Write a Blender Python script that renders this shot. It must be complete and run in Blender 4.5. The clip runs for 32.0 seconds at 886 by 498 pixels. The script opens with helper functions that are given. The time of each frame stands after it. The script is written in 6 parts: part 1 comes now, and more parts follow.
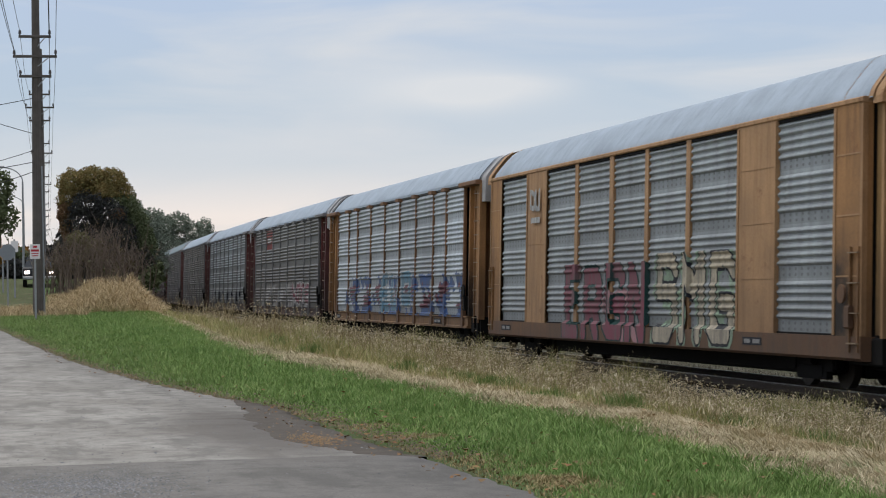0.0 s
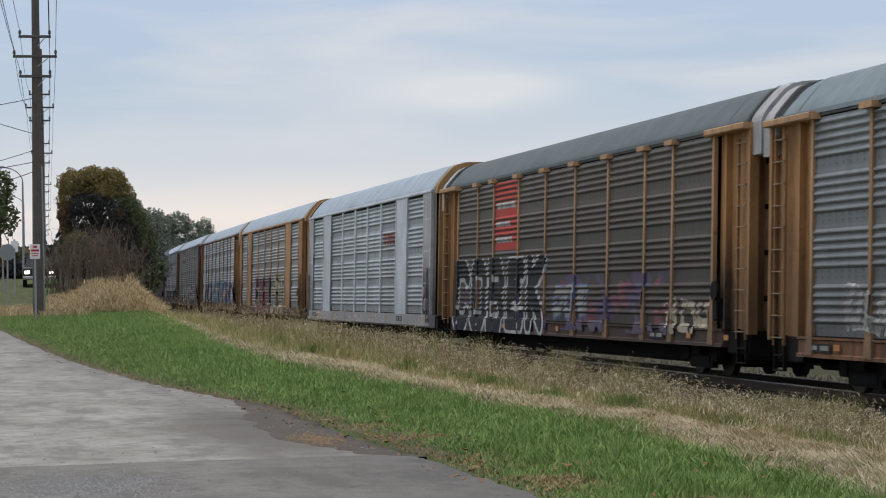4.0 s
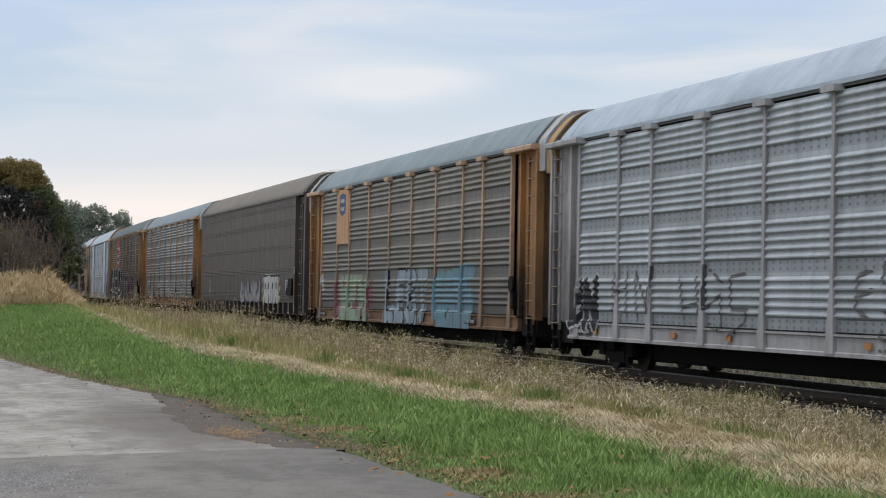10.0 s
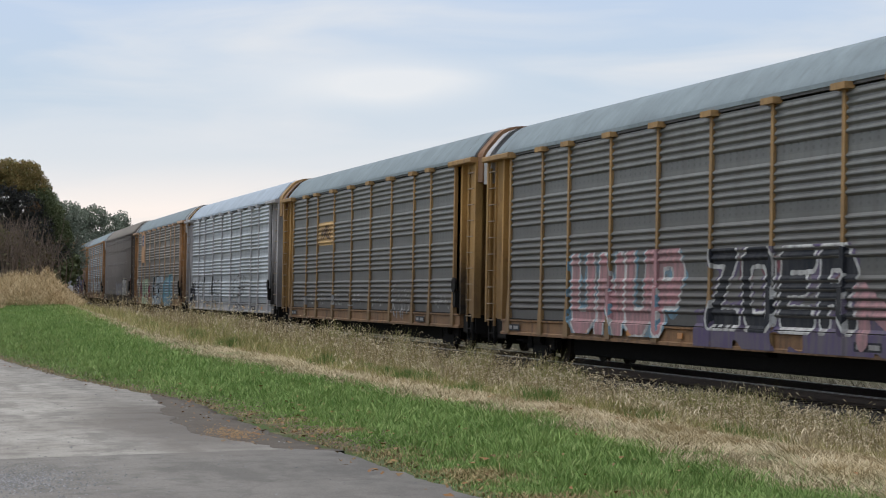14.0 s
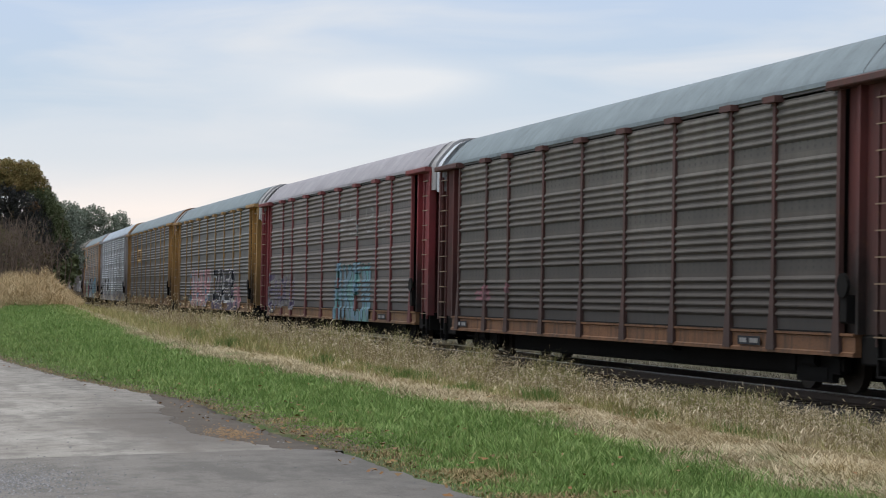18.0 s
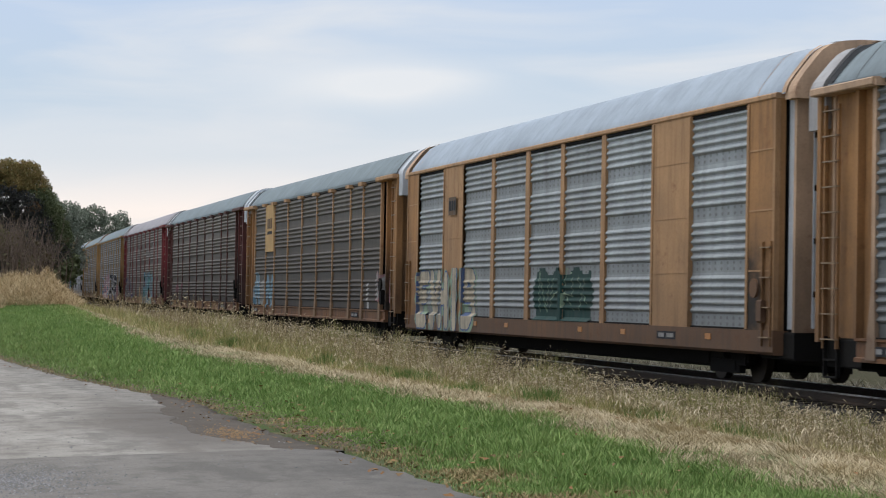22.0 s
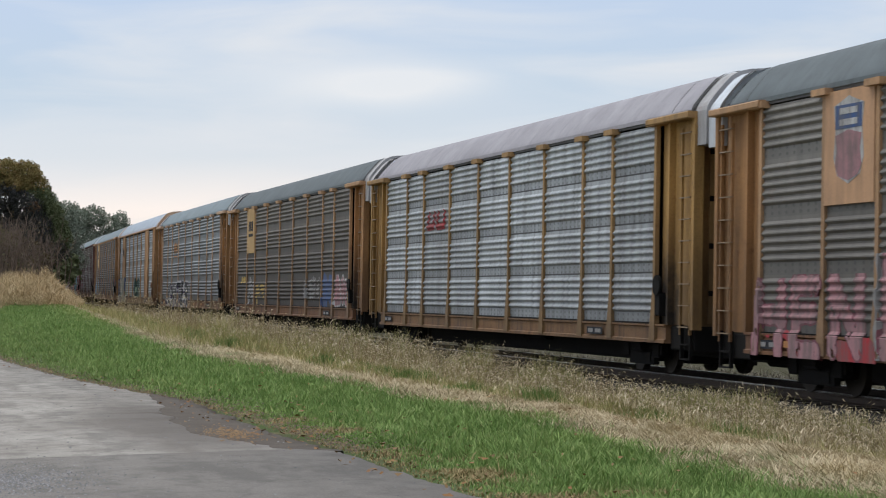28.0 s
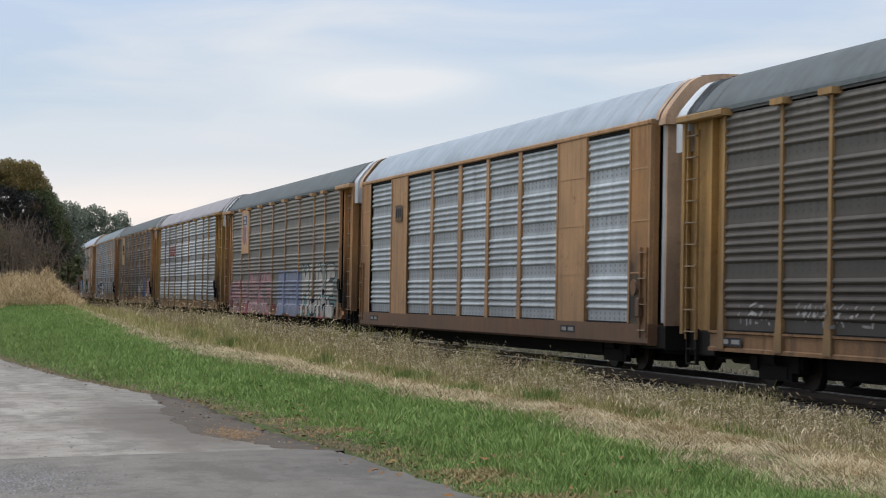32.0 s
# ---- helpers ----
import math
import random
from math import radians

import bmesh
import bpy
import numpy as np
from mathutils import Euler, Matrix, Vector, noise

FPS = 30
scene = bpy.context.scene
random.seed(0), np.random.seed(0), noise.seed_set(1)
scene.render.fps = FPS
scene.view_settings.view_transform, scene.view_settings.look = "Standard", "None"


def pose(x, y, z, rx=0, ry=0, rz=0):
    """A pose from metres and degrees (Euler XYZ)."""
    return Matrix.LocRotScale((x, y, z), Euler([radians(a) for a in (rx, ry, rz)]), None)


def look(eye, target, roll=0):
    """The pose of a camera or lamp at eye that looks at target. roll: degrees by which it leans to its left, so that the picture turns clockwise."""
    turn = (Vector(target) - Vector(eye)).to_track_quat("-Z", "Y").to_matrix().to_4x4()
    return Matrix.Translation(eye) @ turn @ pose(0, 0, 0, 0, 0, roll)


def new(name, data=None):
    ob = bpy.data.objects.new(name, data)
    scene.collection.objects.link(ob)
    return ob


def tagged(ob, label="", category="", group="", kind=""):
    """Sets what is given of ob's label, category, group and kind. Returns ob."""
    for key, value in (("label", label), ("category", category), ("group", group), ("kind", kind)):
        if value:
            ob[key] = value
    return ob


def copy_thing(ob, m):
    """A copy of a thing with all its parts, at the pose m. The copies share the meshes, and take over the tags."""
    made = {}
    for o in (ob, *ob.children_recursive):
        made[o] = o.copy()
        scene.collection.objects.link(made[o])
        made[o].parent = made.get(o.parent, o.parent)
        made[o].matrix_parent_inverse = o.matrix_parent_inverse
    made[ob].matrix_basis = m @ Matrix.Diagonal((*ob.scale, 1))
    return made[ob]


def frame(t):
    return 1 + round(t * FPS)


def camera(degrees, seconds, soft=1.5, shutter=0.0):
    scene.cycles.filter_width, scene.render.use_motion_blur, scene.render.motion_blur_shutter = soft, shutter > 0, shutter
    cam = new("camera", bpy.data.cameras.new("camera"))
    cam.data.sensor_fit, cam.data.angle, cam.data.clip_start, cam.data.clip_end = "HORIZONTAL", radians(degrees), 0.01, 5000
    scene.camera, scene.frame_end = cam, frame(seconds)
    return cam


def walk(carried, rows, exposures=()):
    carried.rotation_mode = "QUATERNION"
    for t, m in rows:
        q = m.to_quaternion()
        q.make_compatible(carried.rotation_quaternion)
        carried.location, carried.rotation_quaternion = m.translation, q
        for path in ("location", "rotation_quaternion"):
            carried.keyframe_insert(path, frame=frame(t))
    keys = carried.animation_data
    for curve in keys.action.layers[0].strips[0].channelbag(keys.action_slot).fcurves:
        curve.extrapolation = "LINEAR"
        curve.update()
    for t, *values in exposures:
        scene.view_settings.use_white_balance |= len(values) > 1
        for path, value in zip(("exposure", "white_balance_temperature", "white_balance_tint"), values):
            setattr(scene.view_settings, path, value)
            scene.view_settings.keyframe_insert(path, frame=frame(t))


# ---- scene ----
EXPOSURE, SKY_GAIN = 0.0, 0.95

# Poses of the camera: it stands by the road and turns once, to its right.
EYE = (0.0, 0.0, 1.65)
TURN_A, TILT_A, ROLL_A = -77.314, 1.042, -0.99
TURN_B, TILT_B, ROLL_B = -75.160, 0.848, -0.91


def aim(w, wt=None, dx=0.0, dy=0.0):
    """Camera pose: w runs from the first aim (0) to the second (1); dx, dy are small sways in hundredths of a degree."""
    wt = w if wt is None else wt
    a = radians(TURN_A + (TURN_B - TURN_A) * w - dx * 0.0149)
    p = radians(TILT_A + (TILT_B - TILT_A) * wt + dy * 0.0149)
    way = Vector((math.sin(a) * math.cos(p), math.cos(a) * math.cos(p), math.sin(p)))
    return look(EYE, Vector(EYE) + way, ROLL_A + (ROLL_B - ROLL_A) * w)


cam = camera(23.0, 32.0, soft=1.05, shutter=0.14)
walk(cam, [
    (0.0, aim(0)), (3.0, aim(0)), (6.0, aim(0)), (6.2, aim(0.005)), (6.3, aim(0.025)), (6.4, aim(0.068)), (6.5, aim(0.19, 0.28)),
    (6.6, aim(0.63, 0.8)), (6.7, aim(0.98, 1.25)), (6.8, aim(1.29, 1.45)), (6.9, aim(1.285, 1.4)), (7.0, aim(1.07, 1.08)),
    (7.1, aim(1.035)), (7.2, aim(1.015)), (7.3, aim(1.0)), (7.5, aim(1.0)), (8.5, aim(1.0)), (9.0, aim(1, 1, 1.5, -1.5)),
    (10.5, aim(1, 1, 1.5, -1.5)), (11.0, aim(1.0)), (16.5, aim(1.0)), (17.0, aim(1, 1, 1.5, -1.5)), (17.5, aim(1, 1, -1.5)),
    (20.0, aim(1, 1, -1.5)), (20.6, aim(1.0)), (25.5, aim(1.0)), (27.5, aim(1, 1, -1.5)), (31.5, aim(1, 1, -1.5)), (32.0, aim(1.0))],
    exposures=[(0.0, EXPOSURE), (6.6, EXPOSURE), (7.4, EXPOSURE + 0.17), (32.0, EXPOSURE + 0.17)])

# ---- world and light: an even, lightly broken overcast late in the day ----
world = bpy.data.worlds.new("overcast_sky")
scene.world = world
world.use_nodes = True
SUN_EL, SUN_AZ = radians(68), radians(-138)  # behind and to the left of the camera


def sky_nodes():
    nt = world.node_tree
    nt.nodes.clear()
    n, l = nt.nodes, nt.links
    out, bg = n.new("ShaderNodeOutputWorld"), n.new("ShaderNodeBackground")
    sky = n.new("ShaderNodeTexSky")
    sky.sky_type, sky.sun_disc = "NISHITA", False
    sky.sun_elevation, sky.sun_rotation = SUN_EL, SUN_AZ
    sky.dust_density = 2.0
    gain = n.new("ShaderNodeMixRGB")
    gain.blend_type, gain.inputs[0].default_value = "MULTIPLY", 1.0
    gain.inputs[2].default_value = (0.09, 0.09, 0.09, 1)
    l.new(sky.outputs[0], gain.inputs[1])
    co = n.new("ShaderNodeTexCoord")
    sep = n.new("ShaderNodeSeparateXYZ")
    l.new(co.outputs["Generated"], sep.inputs[0])
    ramp = n.new("ShaderNodeValToRGB")
    e = ramp.color_ramp.elements
    e[0].position, e[0].color = 0.0, (1.0, 0.87, 0.79, 1)
    e[1].position, e[1].color = 1.0, (1.3, 1.35, 1.45, 1)
    for pos, c in ((0.035, (1.0, 0.91, 0.86, 1)), (0.058, (0.71, 0.755, 0.81, 1)), (0.09, (0.54, 0.65, 0.78, 1)), (0.14, (0.53, 0.64, 0.83, 1)), (0.35, (0.74, 0.80, 0.92, 1))):
        k = e.new(pos)
        k.color = c
    l.new(sep.outputs[2], ramp.inputs[0])
    mp = n.new("ShaderNodeMapping")
    mp.inputs["Scale"].default_value = (3.0, 6.0, 34.0)
    mp.inputs["Location"].default_value = (1.3, 0.4, 0.2)
    l.new(co.outputs["Generated"], mp.inputs[0])
    nz = n.new("ShaderNodeTexNoise")
    nz.inputs["Scale"].default_value, nz.inputs["Detail"].default_value, nz.inputs["Roughness"].default_value = 1.1, 5.0, 0.5
    nz.inputs["Distortion"].default_value = 0.4
    l.new(mp.outputs[0], nz.inputs["Vector"])
    cr = n.new("ShaderNodeValToRGB")
    cr.color_ramp.elements[0].position, cr.color_ramp.elements[0].color = 0.42, (0, 0, 0, 1)
    cr.color_ramp.elements[1].position, cr.color_ramp.elements[1].color = 0.72, (1, 1, 1, 1)
    l.new(nz.outputs[0], cr.inputs[0])
    cl = n.new("ShaderNodeMixRGB")
    cl.inputs[2].default_value = (0.74, 0.77, 0.82, 1)
    l.new(cr.outputs[0], cl.inputs[0])
    l.new(ramp.outputs[0], cl.inputs[1])

    def calc(op, a, b=None):
        m = n.new("ShaderNodeMath")
        m.operation = op
        for i, v in enumerate((a, b)):
            if isinstance(v, (int, float)):
                m.inputs[i].default_value = v
            elif v is not None:
                l.new(v, m.inputs[i])
        return m.outputs[0]

    # one thin bright cloud low in the west
    cy, cz = calc("DIVIDE", calc("SUBTRACT", sep.outputs[1], 0.224), 0.05), calc("DIVIDE", calc("SUBTRACT", sep.outputs[2], 0.0915), 0.0105)
    fall = calc("ADD", calc("ADD", calc("MULTIPLY", cy, cy), calc("MULTIPLY", cz, cz)), calc("MULTIPLY", calc("SUBTRACT", nz.outputs[0], 0.5), 2.4))
    thin = n.new("ShaderNodeMixRGB")
    thin.inputs[2].default_value = (0.95, 0.92, 0.90, 1)
    l.new(calc("MULTIPLY", calc("EXPONENT", calc("MULTIPLY", calc("MAXIMUM", fall, 0.0), -1.0)), 0.62), thin.inputs[0])
    l.new(cl.outputs[0], thin.inputs[1])
    mix = n.new("ShaderNodeMixRGB")
    mix.inputs[0].default_value = 0.9
    l.new(gain.outputs[0], mix.inputs[1])
    l.new(thin.outputs[0], mix.inputs[2])
    l.new(mix.outputs[0], bg.inputs[0])
    bg.inputs[1].default_value = SKY_GAIN
    l.new(bg.outputs[0], out.inputs[0])


sky_nodes()
sun = new("sun", bpy.data.lights.new("sun", "SUN"))
sun.data.energy, sun.data.angle, sun.data.color = 1.5, radians(40), (1.0, 0.95, 0.88)
sun.matrix_world = look((0, 0, 0), (0.25, 0.28, -0.93))

# ---- small builders ----
class Geo:
    """Collects vertices and faces of one mesh."""

    def __init__(self):
        self.v, self.f = [], []

    def add(self, vs, fs):
        o = len(self.v)
        self.v += [tuple(p) for p in vs]
        self.f += [tuple(i + o for i in q) for q in fs]
        return self

    def box(self, x0, x1, y0, y1, z0, z1, bev=0.0):
        if bev <= 0:
            vs = [(x, y, z) for x in (x0, x1) for y in (y0, y1) for z in (z0, z1)]
            fs = [(0, 1, 3, 2), (4, 6, 7, 5), (0, 4, 5, 1), (2, 3, 7, 6), (0, 2, 6, 4), (1, 5, 7, 3)]
            return self.add(vs, fs)
        b = bev
        ring = [(y0 + b, z0), (y1 - b, z0), (y1, z0 + b), (y1, z1 - b), (y1 - b, z1), (y0 + b, z1), (y0, z1 - b), (y0, z0 + b)]
        return self.prism(ring, x0, x1)

    def prism(self, ring, x0, x1):
        """A closed (y, z) outline drawn out along x."""
        n = len(ring)
        vs = [(x0, y, z) for y, z in ring] + [(x1, y, z) for y, z in ring]
        fs = [(i, (i + 1) % n, n + (i + 1) % n, n + i) for i in range(n)]
        return self.add(vs, fs + [tuple(range(n))[::-1], tuple(range(n, 2 * n))])

    def sheet(self, line, x0, x1):
        """An open (y, z) line drawn out along x."""
        n = len(line)
        vs = [(x0, y, z) for y, z in line] + [(x1, y, z) for y, z in line]
        return self.add(vs, [(i, n + i, n + i + 1, i + 1) for i in range(n - 1)])

    def tube(self, a, b, r0, r1=None, n=6):
        r1 = r0 if r1 is None else r1
        a, b = Vector(a), Vector(b)
        q = (b - a).to_track_quat("Z", "Y")
        vs = []
        for p, r in ((a, r0), (b, r1)):
            vs += [p + q @ Vector((r * math.cos(6.28319 * i / n), r * math.sin(6.28319 * i / n), 0)) for i in range(n)]
        fs = [(i, (i + 1) % n, n + (i + 1) % n, n + i) for i in range(n)]
        return self.add(vs, fs + [tuple(range(n))[::-1], tuple(range(n, 2 * n))])

    def disc(self, cx, y0, y1, cz, r, n=20):
        """A wheel-like drum whose axle lies along y."""
        vs = [(cx + r * math.cos(6.28319 * i / n), y, cz + r * math.sin(6.28319 * i / n)) for y in (y0, y1) for i in range(n)]
        fs = [(i, (i + 1) % n, n + (i + 1) % n, n + i) for i in range(n)]
        return self.add(vs, fs + [tuple(range(n))[::-1], tuple(range(n, 2 * n))])

    def mesh(self, name, mat, smooth=False):
        me = bpy.data.meshes.new(name)
        me.from_pydata(self.v, [], self.f)
        if isinstance(mat, (list, tuple)):
            for m in mat:
                me.materials.append(m)
        else:
            me.materials.append(mat)
        if smooth:
            me.polygons.foreach_set("use_smooth", [True] * len(me.polygons))
        me.update()
        return me


def part(name, geo, mat, parent=None, label="", smooth=False):
    """One mesh object, under a thing or a part."""
    ob = new(name, geo if isinstance(geo, bpy.types.Mesh) else geo.mesh(name, mat, smooth))
    ob.parent = parent
    if label:
        tagged(ob, label)
    return ob


def thing(name, label, category, group="", kind=""):
    return tagged(new(name), label, category, group, kind)


# ---- materials ----
def shader(name):
    m = bpy.data.materials.new(name)
    m.use_nodes = True
    nt = m.node_tree
    return m, nt, nt.nodes["Principled BSDF"]


def node(nt, kind, **kw):
    n = nt.nodes.new(kind)
    for k, v in kw.items():
        n.inputs[k.replace("_", " ")].default_value = v
    return n


def noise_tex(nt, scale, detail=4.0, rough=0.55, stretch=(1, 1, 1), coord="Object"):
    co, mp = nt.nodes.new("ShaderNodeTexCoord"), nt.nodes.new("ShaderNodeMapping")
    mp.inputs["Scale"].default_value = stretch
    nt.links.new(co.outputs[coord], mp.inputs[0])
    n = node(nt, "ShaderNodeTexNoise", Scale=scale, Detail=detail, Roughness=rough)
    nt.links.new(mp.outputs[0], n.inputs["Vector"])
    return n.outputs[0]


def ramp(nt, src, a, b, ca=(0, 0, 0, 1), cb=(1, 1, 1, 1)):
    r = nt.nodes.new("ShaderNodeValToRGB")
    r.color_ramp.elements[0].position, r.color_ramp.elements[0].color = a, ca
    r.color_ramp.elements[1].position, r.color_ramp.elements[1].color = b, cb
    nt.links.new(src, r.inputs[0])
    return r.outputs[0]


def blend(nt, fac, a, b, mode="MIX"):
    m = nt.nodes.new("ShaderNodeMixRGB")
    m.blend_type = mode
    for i, x in enumerate((fac, a, b)):
        if isinstance(x, (int, float)):
            m.inputs[i].default_value = x
        elif isinstance(x, tuple):
            m.inputs[i].default_value = (*x, 1) if len(x) == 3 else x
        else:
            nt.links.new(x, m.inputs[i])
    return m.outputs[0]


def maths(nt, op, a, b=0.0):
    m = nt.nodes.new("ShaderNodeMath")
    m.operation = op
    for i, x in enumerate((a, b)):
        if isinstance(x, (int, float)):
            m.inputs[i].default_value = x
        else:
            nt.links.new(x, m.inputs[i])
    return m.outputs[0]


def bump(nt, bsdf, src, strength, dist=0.02):
    b = node(nt, "ShaderNodeBump", Strength=strength, Distance=dist)
    nt.links.new(src, b.inputs["Height"])
    nt.links.new(b.outputs[0], bsdf.inputs["Normal"])


def paint(name, rgb, grime=(0.05, 0.045, 0.04), rough=0.6, metal=0.0, dirt=0.5, rust=0.15, dots=False, seam=0.0, low_dark=0.0, grease_shade=0.0, spec=0.3, dark_rise=4.0):
    """Weathered railway paint: blotches, vertical streaks, rust flecks; dots: rows of punched holes in the perforated bands; seam: open joints."""
    m, nt, bs = shader(name)
    big = noise_tex(nt, 0.9, 5, 0.6)
    streak = noise_tex(nt, 3.0, 4, 0.6, (1.6, 1.0, 0.16))
    fine = noise_tex(nt, 26, 3, 0.6)
    c = blend(nt, ramp(nt, big, 0.35, 0.7), tuple(x * 0.84 for x in rgb), tuple(min(1, x * 1.1) for x in rgb))
    c = blend(nt, maths(nt, "MULTIPLY", ramp(nt, streak, 0.45, 0.75), dirt), c, grime)
    c = blend(nt, maths(nt, "MULTIPLY", ramp(nt, fine, 0.45, 0.75), dirt * 0.45), c, grime)
    r1 = noise_tex(nt, 2.2, 8, 0.72)
    if dots:
        # sheets of different age, and stains that run down from the ribs
        info = nt.nodes.new("ShaderNodeObjectInfo")
        c = blend(nt, maths(nt, "MULTIPLY", info.outputs["Random"], 0.34), c, grime)
        runs = noise_tex(nt, 2.6, 6, 0.7, (1.0, 1.0, 0.12))
        c = blend(nt, maths(nt, "MULTIPLY", ramp(nt, runs, 0.5, 0.68), dirt * 0.6), c, grime)
    c = blend(nt, maths(nt, "MULTIPLY", ramp(nt, r1, 0.58, 0.68), rust), c, (0.16, 0.06, 0.025))
    if low_dark or grease_shade:
        co, sp = nt.nodes.new("ShaderNodeTexCoord"), nt.nodes.new("ShaderNodeSeparateXYZ")
        nt.links.new(co.outputs["Object"], sp.inputs[0])
    if low_dark:
        # brake dust and shade painted as one darkening, with a ragged, streaky upper limit
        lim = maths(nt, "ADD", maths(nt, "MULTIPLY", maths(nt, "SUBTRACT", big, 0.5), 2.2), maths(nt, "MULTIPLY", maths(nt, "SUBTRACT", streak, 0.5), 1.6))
        up = maths(nt, "DIVIDE", maths(nt, "SUBTRACT", maths(nt, "ADD", sp.outputs[2], lim), 0.6), dark_rise)
        c = blend(nt, maths(nt, "MULTIPLY", maths(nt, "SUBTRACT", 1.0, ramp(nt, up, 0.0, 0.8)), low_dark), c, (0.027, 0.020, 0.017))
    if grease_shade:
        # black smear round the hand brake, widened to paint in the shaded car end
        gx, gz = maths(nt, "ADD", sp.outputs[0], 12.0), maths(nt, "MULTIPLY", maths(nt, "SUBTRACT", sp.outputs[2], 1.3), 0.75)
        gd = maths(nt, "SQRT", maths(nt, "ADD", maths(nt, "MULTIPLY", gx, gx), maths(nt, "MULTIPLY", gz, gz)))
        gd = maths(nt, "ADD", gd, maths(nt, "MULTIPLY", maths(nt, "SUBTRACT", r1, 0.5), 1.6))
        c = blend(nt, maths(nt, "MULTIPLY", maths(nt, "SUBTRACT", 1.0, ramp(nt, gd, 0.3, 1.25)), grease_shade), c, (0.012, 0.010, 0.009))
    if dots:
        co, sp = nt.nodes.new("ShaderNodeTexCoord"), nt.nodes.new("ShaderNodeSeparateXYZ")
        nt.links.new(co.outputs["Object"], sp.inputs[0])
        fx = maths(nt, "ABSOLUTE", maths(nt, "SUBTRACT", maths(nt, "FRACT", maths(nt, "DIVIDE", sp.outputs[0], 0.3)), 0.5))
        zz = maths(nt, "FRACT", maths(nt, "SUBTRACT", sp.outputs[2], dots))
        rows = None
        for zc in (0.065, 0.175):
            dz = maths(nt, "MULTIPLY", maths(nt, "SUBTRACT", zz, zc), 5.0)
            dd = maths(nt, "ADD", maths(nt, "MULTIPLY", dz, dz), maths(nt, "MULTIPLY", fx, fx))
            hit = maths(nt, "LESS_THAN", dd, 0.024)
            rows = hit if rows is None else maths(nt, "MAXIMUM", rows, hit)
        c = blend(nt, maths(nt, "MULTIPLY", rows, 0.5), c, (0.03, 0.03, 0.03))
        band = maths(nt, "LESS_THAN", zz, 0.235)
        c = blend(nt, maths(nt, "MULTIPLY", band, 0.22), c, (0.03, 0.034, 0.036))
        if seam:
            c = blend(nt, maths(nt, "MULTIPLY", maths(nt, "LESS_THAN", zz, 0.035), seam), c, (0.01, 0.01, 0.01))
    nt.links.new(c, bs.inputs["Base Color"])
    bs.inputs["Metallic"].default_value = metal
    bs.inputs["Specular IOR Level"].default_value = spec
    nt.links.new(maths(nt, "ADD", maths(nt, "MULTIPLY", big, 0.3), rough - 0.05), bs.inputs["Roughness"])
    bump(nt, bs, fine, 0.15, 0.004)
    return m


def plain(name, rgb, rough=0.7, metal=0.0, vary=0.25, scale=8.0, bmp=0.2, emit=0.0):
    m, nt, bs = shader(name)
    nz, n2 = noise_tex(nt, scale, 6, 0.6), noise_tex(nt, scale * 7, 3, 0.6)
    c = blend(nt, nz, tuple(x * (1 - vary) for x in rgb), tuple(min(1, x * (1 + vary)) for x in rgb))
    c = blend(nt, maths(nt, "MULTIPLY", n2, vary), c, tuple(x * 0.5 for x in rgb))
    nt.links.new(c, bs.inputs["Base Color"])
    bs.inputs["Roughness"].default_value, bs.inputs["Metallic"].default_value = rough, metal
    bs.inputs["Specular IOR Level"].default_value = 0.5 if rough < 0.5 else 0.2
    if emit:
        bs.inputs["Emission Color"].default_value = (*rgb, 1)
        bs.inputs["Emission Strength"].default_value = emit
    else:
        bump(nt, bs, n2, bmp, 0.01)
    return m


def islands(name, cols, rough=0.75, trans=0.0):
    """Blades, leaves and the like: each piece takes its own tint."""
    m, nt, bs = shader(name)
    g = nt.nodes.new("ShaderNodeNewGeometry")
    r = nt.nodes.new("ShaderNodeValToRGB")
    r.color_ramp.interpolation = "LINEAR"
    e = r.color_ramp.elements
    e[0].position, e[0].color = 0.0, (*cols[0], 1)
    e[1].position, e[1].color = 1.0, (*cols[-1], 1)
    for i, c in enumerate(cols[1:-1]):
        e.new((i + 1) / (len(cols) - 1)).color = (*c, 1)
    nt.links.new(g.outputs["Random Per Island"], r.inputs[0])
    nz = noise_tex(nt, 0.5, 3, 0.5)
    c = blend(nt, 0.35, r.outputs[0], blend(nt, nz, tuple(x * 0.5 for x in cols[0]), tuple(min(1, x * 1.3) for x in cols[-1])))
    nt.links.new(c, bs.inputs["Base Color"])
    bs.inputs["Roughness"].default_value = rough
    bs.inputs["Specular IOR Level"].default_value = 0.2
    return m


# ---- the line of the track: curvature by distance, then heading and place ----
STEP = 0.5
LINE = np.arange(-560.0, 900.0, STEP)
BEND = np.interp(LINE, [-64, -63.5, 42.35, 95.3, 148.2, 211.8, 275.3, 330, 900], [0, 0.000342, 0.000004, 0.000426, 0.000429, 0.000202, 0.000202, 0.0005, 0.0005])
HEAD = np.cumsum(BEND) * STEP
HEAD -= np.interp(0, LINE, HEAD)
LX, LY = np.cumsum(-np.cos(HEAD)) * STEP, np.cumsum(np.sin(HEAD)) * STEP
LX, LY = LX - np.interp(0, LINE, LX), LY - np.interp(0, LINE, LY) + 16.37
LEAN = 1.97


def rail_z(s):
    return -0.44 + 0.00276 * min(max(s, -60.0), 420.0)


def on_line(s, off=0.0):
    """Point of the track's middle at distance s, moved by off to the right of the way of travel, and the heading."""
    h = float(np.interp(s, LINE, HEAD))
    return float(np.interp(s, LINE, LX)) + off * math.sin(h), float(np.interp(s, LINE, LY)) + off * math.cos(h), h


def track_y(x):
    return float(np.interp(-x, -LX, LY))


